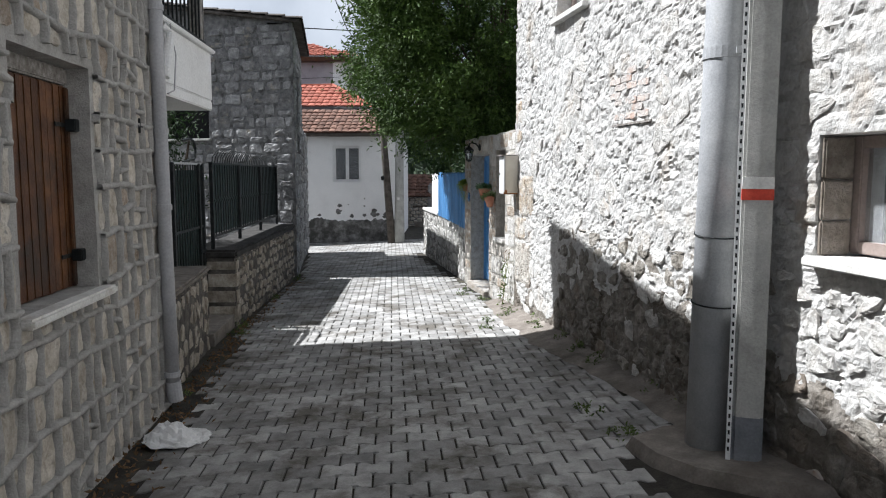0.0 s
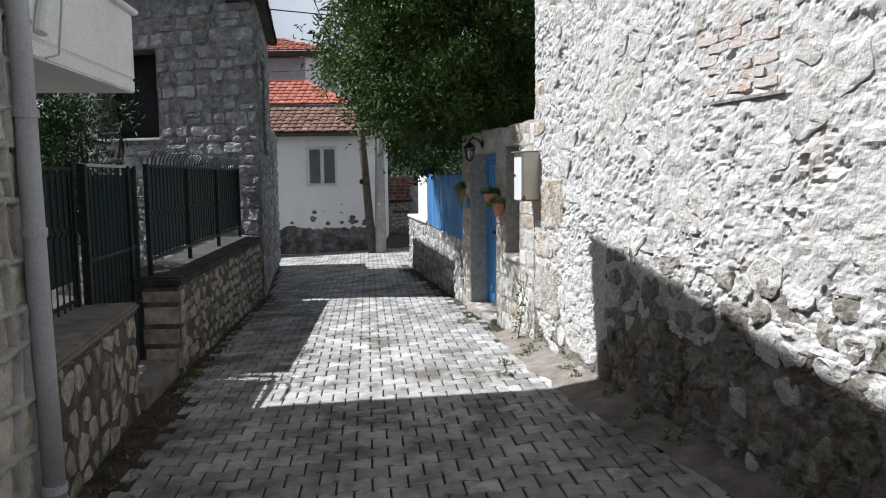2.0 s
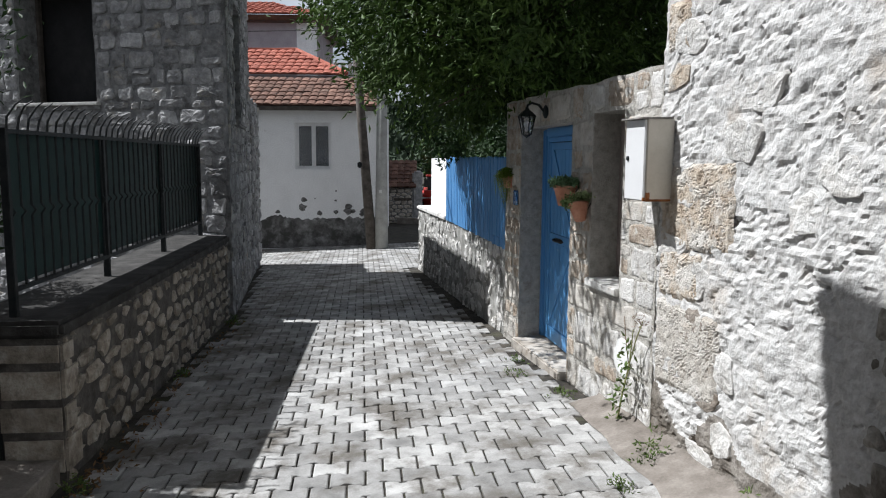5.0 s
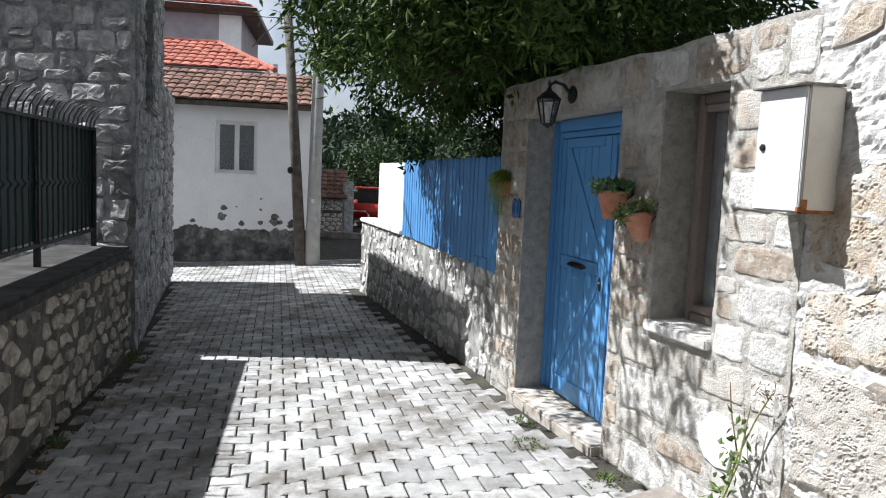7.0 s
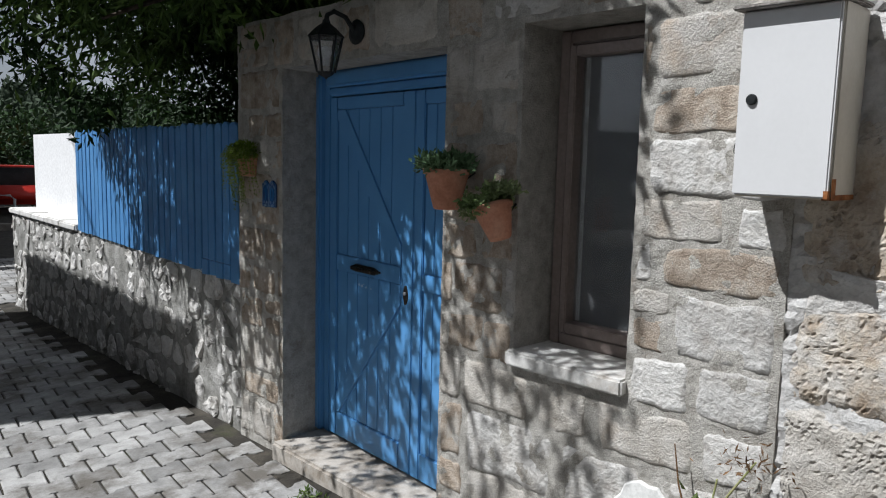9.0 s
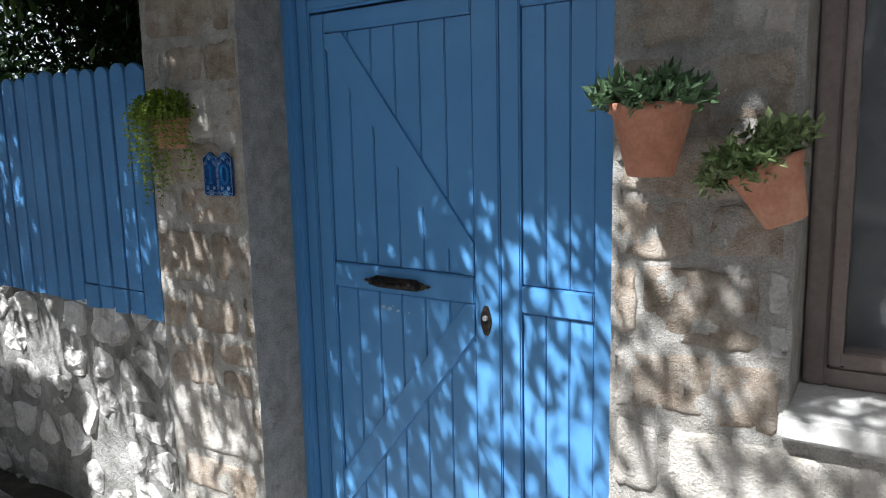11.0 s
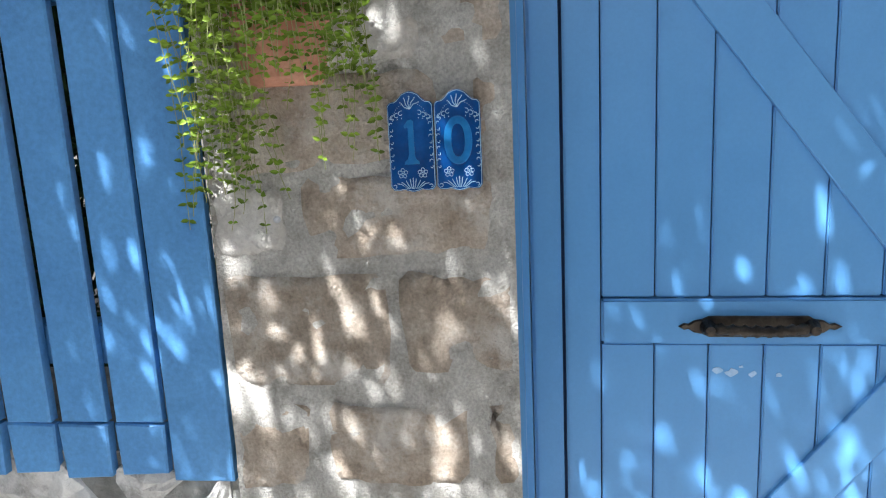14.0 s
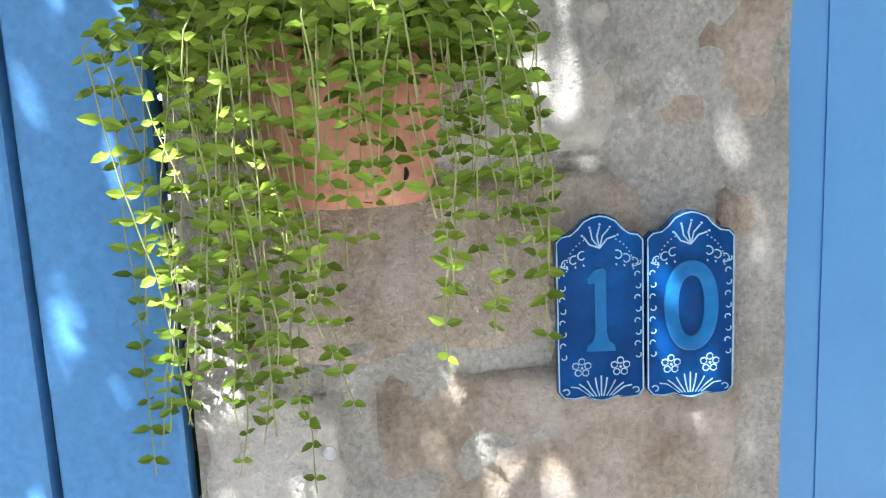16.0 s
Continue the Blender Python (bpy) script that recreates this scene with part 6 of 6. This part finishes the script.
    for k in range(5):
        part("stem", tube([(0.1 * k - 0.2, 0.5 * k - 1.0, 0.0), (0.15 * k - 0.3, 0.55 * k - 1.1, 1.4), (0.3 * k - 0.6, 0.7 * k - 1.4, 3.0)], [0.05, 0.035, 0.012], 7), BARK, b)
    spots = []
    for _ in range(330):
        q = (rng.uniform(0.35, 2.9), rng.uniform(12.2, 16.6), rng.uniform(1.45, 3.9))
        if q[2] < 2.45 and q[0] < 1.05 - 0.161 * (q[1] - 12.04):
            continue
        spots.append((tuple(Vector(q) - base), (0, 0, -0.2), (0.17, 0.17, 0.16), 120))
    # low hanging sprays over the fence
    for _ in range(70):
        q = (rng.uniform(0.45, 2.4), rng.uniform(12.6, 16.5), rng.uniform(1.5, 2.9))
        if q[2] < 2.4 and q[0] < 1.0 - 0.161 * (q[1] - 12.04):
            continue
        spots.append((tuple(Vector(q) - base), (0, 0, -0.2), (0.14, 0.14, 0.14), 110))
    for q in ((-0.10, 14.0, 1.95), (-0.15, 13.9, 1.85), (-0.05, 14.1, 1.98), (-0.45, 13.5, 2.1), (-0.6, 13.0, 2.25), (-0.3, 14.2, 2.1)):
        spots.append((tuple(Vector(q) - base), (0, 0, -1), (0.08, 0.12, 0.07), 130))
    tagged(leaf_cloud("foliage", SHRUBSHADE, spots, b, 6, 0.09, 0.032, droop=0.15, level=0.4), kind="stuff")


courtyard_tree()


def yard_shrub():
    t = thing("yard_shrub", pose(-3.55, 9.6, 0.3), "dark glossy oleander shrub behind the iron fence", "shrub")
    for k in range(5):
        a = k * 1.3
        part("stem", tube([(0, 0, 0), (0.12 * math.cos(a), 0.2 * math.sin(a), 0.9), (0.3 * math.cos(a), 0.6 * math.sin(a), 1.9)], [0.03, 0.022, 0.01], 6), BARK, t)
    rng = random.Random(23)
    spots = []
    for _ in range(120):
        spots.append(((rng.gauss(-0.25, 0.25), rng.gauss(-0.3, 0.5), rng.uniform(0.9, 2.35)), (0, 0, 0.8), (0.12, 0.12, 0.12), 75))
    tagged(leaf_cloud("foliage", SHRUBSHADE, spots, t, 24, 0.09, 0.024), kind="stuff")


yard_shrub()


# shrub added behind the boards so that the fence gaps stay dark
def fence_shrub():
    t = thing("courtyard_shrub", pose(0.75, 13.6, 0.0), "dense dark green shrub added behind the blue fence to darken its gaps", "shrub")
    rng = random.Random(29)
    spots = []
    for k in range(7):
        y = -1.3 + 0.6 * k
        part("stem", tube([(0.25 - 0.161 * y, y, -0.1), (0.22 - 0.161 * y, y + 0.1, 0.9), (0.30 - 0.161 * y, y + 0.2, 1.75)], [0.025, 0.018, 0.008], 6), BARK, t)
    for _ in range(190):
        y = rng.uniform(-1.45, 3.0)
        spots.append(((rng.uniform(-0.02, 0.5) - 0.161 * y, y, rng.uniform(0.75, 1.72)), (-0.3, 0, 0.5), (0.09, 0.1, 0.1), 60))
    tagged(leaf_cloud("foliage", SHRUBSHADE, spots, t, 30, 0.09, 0.034), kind="stuff")


fence_shrub()


def weed(x, y, r, h, n, label, mat=WEED, z=None, L=0.03, W=0.011):
    t = thing("weed_tuft", pose(x, y, ground_z(x, y) - 0.005 if z is None else z), label, "weed", "weeds along the walls")
    rng = random.Random(int(x * 977 + y * 131))
    spots = []
    for _ in range(n):
        a, q = rng.uniform(0, 6.28), rng.uniform(0, 1)
        spots.append(((r * q * math.cos(a), r * q * math.sin(a), h * rng.uniform(0.0, 1) * (1.1 - q)), (math.cos(a) * 0.5, math.sin(a) * 0.5, 0.8), (0.012, 0.012, 0.01), 7))
    tagged(leaf_cloud("foliage", mat, spots, t, int(x * 100 + y * 7) % 999, L, W), kind="stuff")


for x, y, r, h, n in ((1.02, 8.0, 0.1, 0.16, 26), (1.06, 7.78, 0.08, 0.13, 18), (0.82, 8.75, 0.13, 0.2, 34), (1.22, 7.2, 0.1, 0.13, 24), (1.3, 6.7, 0.14, 0.14, 34), (1.42, 6.25, 0.16, 0.15, 40), (1.62, 5.3, 0.14, 0.12, 30), (1.7, 4.95, 0.1, 0.1, 20), (0.55, 8.4, 0.1, 0.06, 16), (0.5, 8.05, 0.1, 0.05, 14), (0.35, 11.0, 0.09, 0.05, 12), (0.3, 10.6, 0.1, 0.05, 14), (0.55, 10.0, 0.12, 0.07, 18), (-2.62, 13.2, 0.14, 0.12, 26), (-2.52, 11.0, 0.1, 0.08, 18), (-2.35, 8.7, 0.12, 0.09, 18), (-2.3, 8.3, 0.12, 0.1, 20), (1.2, 4.5, 0.14, 0.06, 22), (1.05, 5.0, 0.12, 0.06, 16), (-2.03, 5.75, 0.1, 0.1, 14)):
    weed(x, y, r, h, n, "low green weed tuft growing in the joint by the wall")


def wall_weed():
    t = thing("climbing_weed", R @ Matrix.Translation((9.42, 0.03, 0.05)), "straggling green weed with a dry brown head against the wall", "weed")
    pts = [(0.1, 0.05, 0.0), (0.06, 0.04, 0.2), (0.0, 0.03, 0.42), (-0.09, 0.03, 0.62), (-0.16, 0.03, 0.74)]
    part("stem", tube(pts, [0.008, 0.007, 0.005, 0.004, 0.003], 6), STEM, t)
    part("stem", tube([(0.06, 0.04, 0.2), (-0.02, 0.04, 0.4), (-0.06, 0.04, 0.66)], [0.005, 0.004, 0.003], 6), STEM, t)
    part("stem", tube([(0.0, 0.03, 0.42), (0.06, 0.03, 0.6), (0.08, 0.03, 0.72)], [0.004, 0.003, 0.002], 6), DRYLEAF, t)
    tagged(leaf_cloud("leaves", WEED, [(p, (0.2, 0.7, -0.3), (0.035, 0.02, 0.05), 14) for p in ((0.1, 0.06, 0.05), (0.08, 0.05, 0.15), (0.05, 0.05, 0.25), (0.02, 0.05, 0.35), (0.0, 0.05, 0.45), (-0.06, 0.05, 0.52))], t, 31, 0.05, 0.024), kind="stuff")
    tagged(leaf_cloud("dry_head", DRYLEAF, [((-0.15, 0.04, 0.72), (0, 0.3, 0.5), (0.05, 0.015, 0.03), 70)], t, 32, 0.03, 0.006), kind="stuff")


wall_weed()


def litter():
    rng = random.Random(44)
    spots = []
    for _ in range(420):
        y = rng.uniform(3.6, 9.5) if rng.random() < 0.8 else rng.uniform(9.5, 13.3)
        x = (-1.85 - 0.125 * (y - 4)) + abs(rng.gauss(0, 0.13)) if y < 8.3 else -2.38 - 0.06 * (y - 8.3) + abs(rng.gauss(0, 0.1))
        spots.append(((x, y, ground_z(x, y) + 0.006), (0.3, 0.3, 0.05), (0.02, 0.02, 0.002), 2))
    w = leaf_cloud("fallen_leaves", DRYLEAF, spots, None, 45, 0.045, 0.018, label="dry fallen leaves and twigs along the wall foot")
    tagged(w, kind="stuff", category="leaves")
    # crumpled bag
    b = thing("plastic_bag", pose(-1.66, 4.72, ground_z(-1.66, 4.72)), "crumpled white plastic bag with dark print on the paving", "bag")
    bm = bmesh.new()
    bmesh.ops.create_icosphere(bm, subdivisions=4, radius=1.0)
    for v in bm.verts:
        p = v.co.copy()
        s = 1 + 0.18 * noise.noise(p * 1.6)
        crease = abs(noise.noise(p * 1.9 + Vector((7, 0, 0)))) * 0.10 + abs(noise.noise(p * 4.1 + Vector((2, 5, 0)))) * 0.11
        heap = 0.10 * max(0.0, 1 - ((p.x + 0.35) ** 2 + p.y ** 2) * 1.5)
        s += 0.12 * noise.noise(p * 4.5)
        v.co = Vector((p.x * 0.21 * s + 0.03 * p.y, p.y * 0.17 * s, max(0.0, (p.z * 0.5 + 0.5) * (0.055 + heap) * max(0.12, 1 - 6.0 * crease) + 0.004)))
    part("film", bm, BAG, b)


litter()

# ---- stones, tiles and pavers ----
def gate_stone(u, z, rng):
    r = rng.random()
    if u < 9.6 and z < 1.2:
        return LIMEWASH if r < 0.75 else PALESTONE
    if u < 10.25:
        return LIMEWASH if r < 0.45 else PALESTONE if r < 0.8 else PINKSTONE
    return PINKSTONE if r < 0.72 else PALESTONE


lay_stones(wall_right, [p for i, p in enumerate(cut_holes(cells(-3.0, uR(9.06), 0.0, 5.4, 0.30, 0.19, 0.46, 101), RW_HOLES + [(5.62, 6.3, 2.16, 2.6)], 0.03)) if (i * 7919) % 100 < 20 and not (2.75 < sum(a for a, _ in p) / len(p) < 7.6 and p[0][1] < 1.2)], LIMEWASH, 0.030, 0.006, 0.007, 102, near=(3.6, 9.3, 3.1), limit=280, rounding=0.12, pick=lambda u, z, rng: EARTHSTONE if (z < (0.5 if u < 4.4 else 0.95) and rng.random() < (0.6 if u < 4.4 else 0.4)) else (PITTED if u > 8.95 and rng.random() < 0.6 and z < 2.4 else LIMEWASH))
# stones of the worn foot, picked darker where the roof's shadow lies
def worn_shade_stone(u, z, rng):
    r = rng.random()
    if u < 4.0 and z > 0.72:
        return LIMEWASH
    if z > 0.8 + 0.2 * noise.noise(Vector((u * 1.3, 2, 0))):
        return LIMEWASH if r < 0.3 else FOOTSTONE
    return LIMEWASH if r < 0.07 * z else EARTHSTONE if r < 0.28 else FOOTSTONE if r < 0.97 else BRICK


lay_stones(wall_right, cut_holes(cells(2.9, 7.6, 0.0, 1.25, 0.21, 0.15, 0.47, 103), RW_HOLES, 0.03), EARTHSTONE, 0.010, 0.009, 0.010, 104, near=(3.6, 7.6, 1.3), limit=200, rounding=0.15, wild=0.4, drop=0.10, pick=worn_shade_stone, fine=0.03)
lay_stones(wall_gate, cut_holes(courses(uR(9.08), uR(12.03), 0.0, 2.28, 0.27, 0.19, 111), GW_HOLES, 0.004), PINKSTONE, 0.008, 0.0016, 0.003, 112, near=(9, 13, 3), rounding=0.10, wild=0.14, pick=gate_stone, fine=0.02, smooth=True)
lay_stones(wall_parapet, cells(0.01, 5.47, -0.2, 0.89, 0.21, 0.17, 0.40, 121), WHITERUBBLE, 0.007, 0.009, 0.011, 122, near=(0, 6, 2), rounding=0.16, wild=0.4, drop=0.08, fine=0.03)
lay_stones(wall_fence, cells(0.02, 4.65, -0.15, 0.73, 0.27, 0.13, 0.25, 131), YARDSTONE, 0.013, 0.014, 0.010, 132, near=(0, 6, 2), rounding=0.12, wild=0.45, drop=0.14)
lay_stones(wall_low, cells(0.02, 2.01, -0.1, 0.73, 0.22, 0.22, 0.42, 141), YARDSTONE, 0.014, 0.010, 0.006, 142, rounding=0.14, wild=0.35, drop=0.06)
def house_masonry(u1, z1):
    """Rough courses of upright stones; also gives the joint lines that carry the raised pointing."""
    rng = random.Random(151)
    zs, stones, joints = [0.0], [], []
    while zs[-1] < z1 - 0.2:
        zs.append(zs[-1] + rng.uniform(0.15, 0.27))
    zs[-1] = z1
    line = lambda r, u: zs[r] + (0.045 * noise.noise(Vector((u * 1.5, r * 3.7, 1))) + 0.02 * noise.noise(Vector((u * 5.0, r * 3.7, 9))) if 0 < r < len(zs) - 1 else 0.0)
    for r in range(len(zs) - 1):
        us = [(0.02, 0.02)]
        while us[-1][0] < u1 - 0.25:
            u = us[-1][0] + rng.uniform(0.10, 0.27)
            us.append((u + rng.uniform(-0.03, 0.03), u + rng.uniform(-0.03, 0.03)))
        joints.append([(u, line(r, u)) for u in [0.02 + 0.045 * i for i in range(int((u1 - 0.02) / 0.045))]])
        for (b0, t0), (b1, t1) in zip(us, us[1:]):
            lo0, lo1, hi0, hi1 = line(r, b0), line(r, b1), line(r + 1, t0), line(r + 1, t1)
            bow = rng.uniform(-0.02, 0.02)
            joints.append([(b1 + (t1 - b1) * q / 5 + bow * math.sin(math.pi * q / 5), lo1 + (hi1 - lo1) * q / 5) for q in range(6)])
            if rng.random() < 0.22 and hi0 - lo0 > 0.18:
                m0, m1 = (lo0 + hi0) / 2 + rng.uniform(-0.03, 0.03), (lo1 + hi1) / 2 + rng.uniform(-0.03, 0.03)
                c0, c1 = (b0 + t0) / 2, (b1 + t1) / 2
                stones += [[(b0, lo0), (b1, lo1), (c1, m1), (c0, m0)], [(c0, m0), (c1, m1), (t1, hi1), (t0, hi0)]]
                joints.append([(c0 + (c1 - c0) * q / 4, m0 + (m1 - m0) * q / 4) for q in range(5)])
            else:
                um, tm = (b0 + b1) / 2, (t0 + t1) / 2
                stones.append([(b0, lo0), (um, line(r, um)), (b1, lo1), (t1, hi1), (tm, line(r + 1, tm)), (t0, hi0)])
    return stones, joints


LHS, LHJ = house_masonry(6.0, 4.6)
lay_stones(wall_left, cut_holes(LHS, LH_HOLES, 0.04), HOUSESTONE, 0.020, 0.006, 0.007, 152, near=(0, 3.2, 3.3), rounding=0.2, fine=0.035, pick=lambda u, z, rng: PINKSTONE if rng.random() < 0.12 else HOUSESTONE)
lay_stones(wall_stone_end, cut_holes(courses(0.02, 4.2, -0.2, 4.45, 0.27, 0.17, 161, 0.02), SN_HOLES, 0.01), GREYSTONE, 0.010, 0.016, 0.010, 162, near=(0, 2.6, 4.6), limit=270, rounding=0.15, wild=0.2, drop=0.05)
lay_stones(wall_stone_side, cut_holes(courses(0.02, 3.92, -0.2, 4.4, 0.27, 0.17, 171, 0.02), SE_HOLES, 0.01), GREYSTONE, 0.010, 0.016, 0.010, 172, rounding=0.15, wild=0.2, drop=0.05)
lay_stones(wall_annex, cells(0.02, 1.6, -0.2, 2.7, 0.3, 0.2, 0.38, 181), GREYSTONE, 0.014, 0.035, 0.012, 182)


def pitted_block(u0, u1, z0, z1, mat, seed):
    """A large weathered block with a pitted face and worn edges."""
    n, m = max(4, round((u1 - u0) / 0.008)), max(4, round((z1 - z0) / 0.008))
    V, F = [], []
    for j in range(m + 1):
        for i in range(n + 1):
            a, b = i / n, j / m
            e = min(a, 1 - a) * (u1 - u0), min(b, 1 - b) * (z1 - z0)
            q = Vector((u0 + a * (u1 - u0), z0 + b * (z1 - z0), seed))
            d = 0.016 * min(1.0, min(e) / 0.03) - 0.006 + 0.005 * noise.noise(q * 9) + 0.006 * noise.noise(q * 24)
            pit = noise.noise(q * 85 + Vector((3, 3, 0))) + 0.5 * noise.noise(q * 14)
            limit = 0.25 + 0.5 * noise.noise(q * 6 + Vector((1, 5, 0)))
            if pit > limit:
                d -= 0.008 * min(1.0, (pit - limit) * 4)
            wob = 0.020 * noise.noise(q * 9 + Vector((7, 0, 0)))
            V.append((q.x + wob, d, q.y + 0.020 * noise.noise(q * 9 + Vector((0, 7, 0)))))
    for j in range(m):
        for i in range(n):
            k = j * (n + 1) + i
            F.append((k + n + 1, k + n + 2, k + 1, k))
    link("stone", mesh_of("stone", V, F, mat), wall_right, "large pitted ochre block" if mat is PITTED else "")


pitted_block(8.50, 9.21, 1.27, 1.73, PITTED, 1)
pitted_block(8.78, 9.21, 0.97, 1.25, PITTED, 2)
pitted_block(8.58, 9.22, 0.45, 0.95, PALESTONE, 3)
pitted_block(8.97, 9.22, 2.34, 2.62, PITTED, 4)


def pointing():
    """Raised cement pointing round the stones of the house wall."""
    V, F = [], []
    rng = random.Random(77)
    h0, h1, g0, g1 = LH_HOLES[0]
    for run in LHJ:
        start = None
        for i, (u, z) in enumerate(run):
            if h0 - 0.03 < u < h1 + 0.03 and g0 - 0.03 < z < g1 + 0.03:
                start = None
                continue
            a, b = run[max(0, i - 1)], run[min(len(run) - 1, i + 1)]
            n = Vector((-(b[1] - a[1]), b[0] - a[0])).normalized()
            w, h = 0.0175 + rng.uniform(-0.004, 0.004), 0.038 + rng.uniform(-0.005, 0.005)
            c = Vector((u, z)) + n * rng.uniform(-0.004, 0.004)
            k = len(V)
            for e, d in ((-1.0, -0.006), (-0.8, h * 0.9), (0.0, h), (0.8, h * 0.9), (1.0, -0.006)):
                V.append((c.x + n.x * w * e, d, c.y + n.y * w * e))
            if start is not None:
                for q in range(4):
                    F.append((start + q, start + q + 1, k + q + 1, k + q))
            start = k
    tagged(link("pointing", mesh_of("pointing", V, F, RIDGE, True), wall_left, "raised grey cement pointing"), kind="stuff")


pointing()

# brick infill and a grey strip drawn for a crack in the limewashed wall
for r in range(7):
    for c in range(3):
        u = 5.66 + c * 0.21 + (0.1 if r % 2 else 0)
        if u < 6.2 and (r * 5 + c * 3) % 7 not in (1, 4):
            link("brick", mesh_of("brick", *stone_shape([(u, 2.19 + r * 0.058), (u + 0.2, 2.19 + r * 0.058), (u + 0.2, 2.242 + r * 0.058), (u, 2.242 + r * 0.058)], 0.002, 0.0015, 0.002, random.Random(r * 7 + c), 0.12), BRICK), wall_right)
link("timber_strip", data_of("timber_strip", box((5.6, -0.02, 2.138), (6.32, 0.010, 2.162), 0.006), OLDWOOD), wall_right, "thin grey strip drawn for a dark crack in the wall")


def paver_shape(L=0.2, W=0.165, a=0.015, joint=0.006, h=0.0, drop=0.02):
    """One bone-shaped paver: wide ends, a waist, a chamfered rim."""
    prof = [(0.0, a), (0.055, a), (0.085, -a), (0.115, -a), (0.145, a), (0.2, a)]
    top = [(x, W / 2 + e) for x, e in prof]
    bot = [(x, -W / 2 - e) for x, e in prof]
    out = bot + top[::-1]
    cx = L / 2
    ring = []
    for k, z in ((joint, -drop), (joint, -0.004), (joint + 0.006, 0.0)):
        for x, y in out:
            ring.append((cx + (x - cx) * (1 - 2 * k / L) - cx, y * (1 - 2 * k / W), z))
    n = len(out)
    faces = []
    for r in (0, 1):
        for i in range(n):
            j = (i + 1) % n
            faces.append((r * n + i, r * n + j, r * n + n + j, r * n + n + i))
    t = 2 * n
    # the top in convex pieces
    m = len(prof)
    for i in range(m - 1):
        faces.append((t + i, t + i + 1, t + n - 2 - i, t + n - 1 - i))
    return ring, faces


def lay_pavers():
    L, W = 0.2, 0.165
    ring, faces = paver_shape(L, W)
    shared = mesh_of("paver", ring, faces, PAVER)
    ring_a = np.array(ring)
    rng = random.Random(91)
    turn = radians(4.5)
    ct, st = math.cos(turn), math.sin(turn)
    V, F, count = [], [], 0
    for j in range(-24, 150):
        for i in range(-40, 40):
            u, v = (i + (0.5 if j % 2 else 0)) * L, j * W
            x, y = u * ct - v * st - 0.1, u * st + v * ct
            if y < -3 or y > 22.0:
                continue
            if y < 8.0:
                xl = -1.62 - 0.13 * (y - 4) if y > 3 else -1.42
                xl = max(xl, -2.2)
            else:
                xl = -2.33 - 0.062 * (y - 8.4) if y < 13.4 else (-2.6 - 0.155 * (y - 13.4) if y < 18.9 else -7.0)
            xr = 2.613 - 0.1874 * y - (0.20 if 6.2 < y < 9.8 else 0.12)
            if y > 17.6:
                xr = 4.0
            if 3.5 < y < 4.5:
                xr = min(xr, 1.18)
            if x < xl or x > xr or (y > 12 and y < 17.5 and x > 0.372 - 0.161 * (y - 12.04) - 0.12):
                continue
            z = ground_z(x, y) + 0.010 * noise.noise(Vector((x * 0.9, y * 0.9, 2))) + rng.uniform(-0.0025, 0.0025)
            m = Matrix.Translation((x, y, z)) @ Euler((radians(rng.uniform(-0.7, 0.7)) - 0.017, radians(rng.uniform(-0.7, 0.7)) - 0.045, turn + radians(rng.uniform(-0.8, 0.8)))).to_matrix().to_4x4()
            if 3.9 < y < 6.6 and -2 < x < 1.35 and count < 295:
                link("paver", shared, ground, m=m)
                count += 1
            else:
                k = len(V)
                mm = np.array(m)
                V.extend((ring_a @ mm[:3, :3].T + mm[:3, 3]).tolist())
                F.extend(tuple(q + k for q in f) for f in faces)
    tagged(link("paving", mesh_of("paving", V, F, PAVERS), ground, "bone-shaped grey concrete pavers"), kind="stuff")


lay_pavers()
# cement strip at the foot of the limewashed wall
def wall_foot():
    V, F = [], []
    n = 60
    for i in range(n + 1):
        y = 4.6 + 5.2 * i / n
        xw = 2.613 - 0.1874 * y
        w = (0.20 + 0.14 * max(0, math.sin((y - 5.6) / 4.2 * math.pi))) * (1 + 0.25 * noise.noise(Vector((y * 3, 0, 0))))
        for k, (s, h) in enumerate(((-0.05, 0.09), (0.06, 0.055), (0.6, 0.028), (1.0, 0.004))):
            x = xw - w * s
            V.append((x, y, ground_z(x, y) + h + 0.012 * noise.noise(Vector((x * 6, y * 6, 0))) * (1 if k < 3 else 0)))
    for i in range(n):
        for k in range(3):
            F.append((i * 4 + k, i * 4 + k + 1, i * 4 + 5 + k, i * 4 + 4 + k))
    tagged(link("cement_strip", mesh_of("cement_strip", V, F, CEMENT, True), None, "dusty sloping cement strip at the wall foot"), kind="structure", category="kerb")


wall_foot()
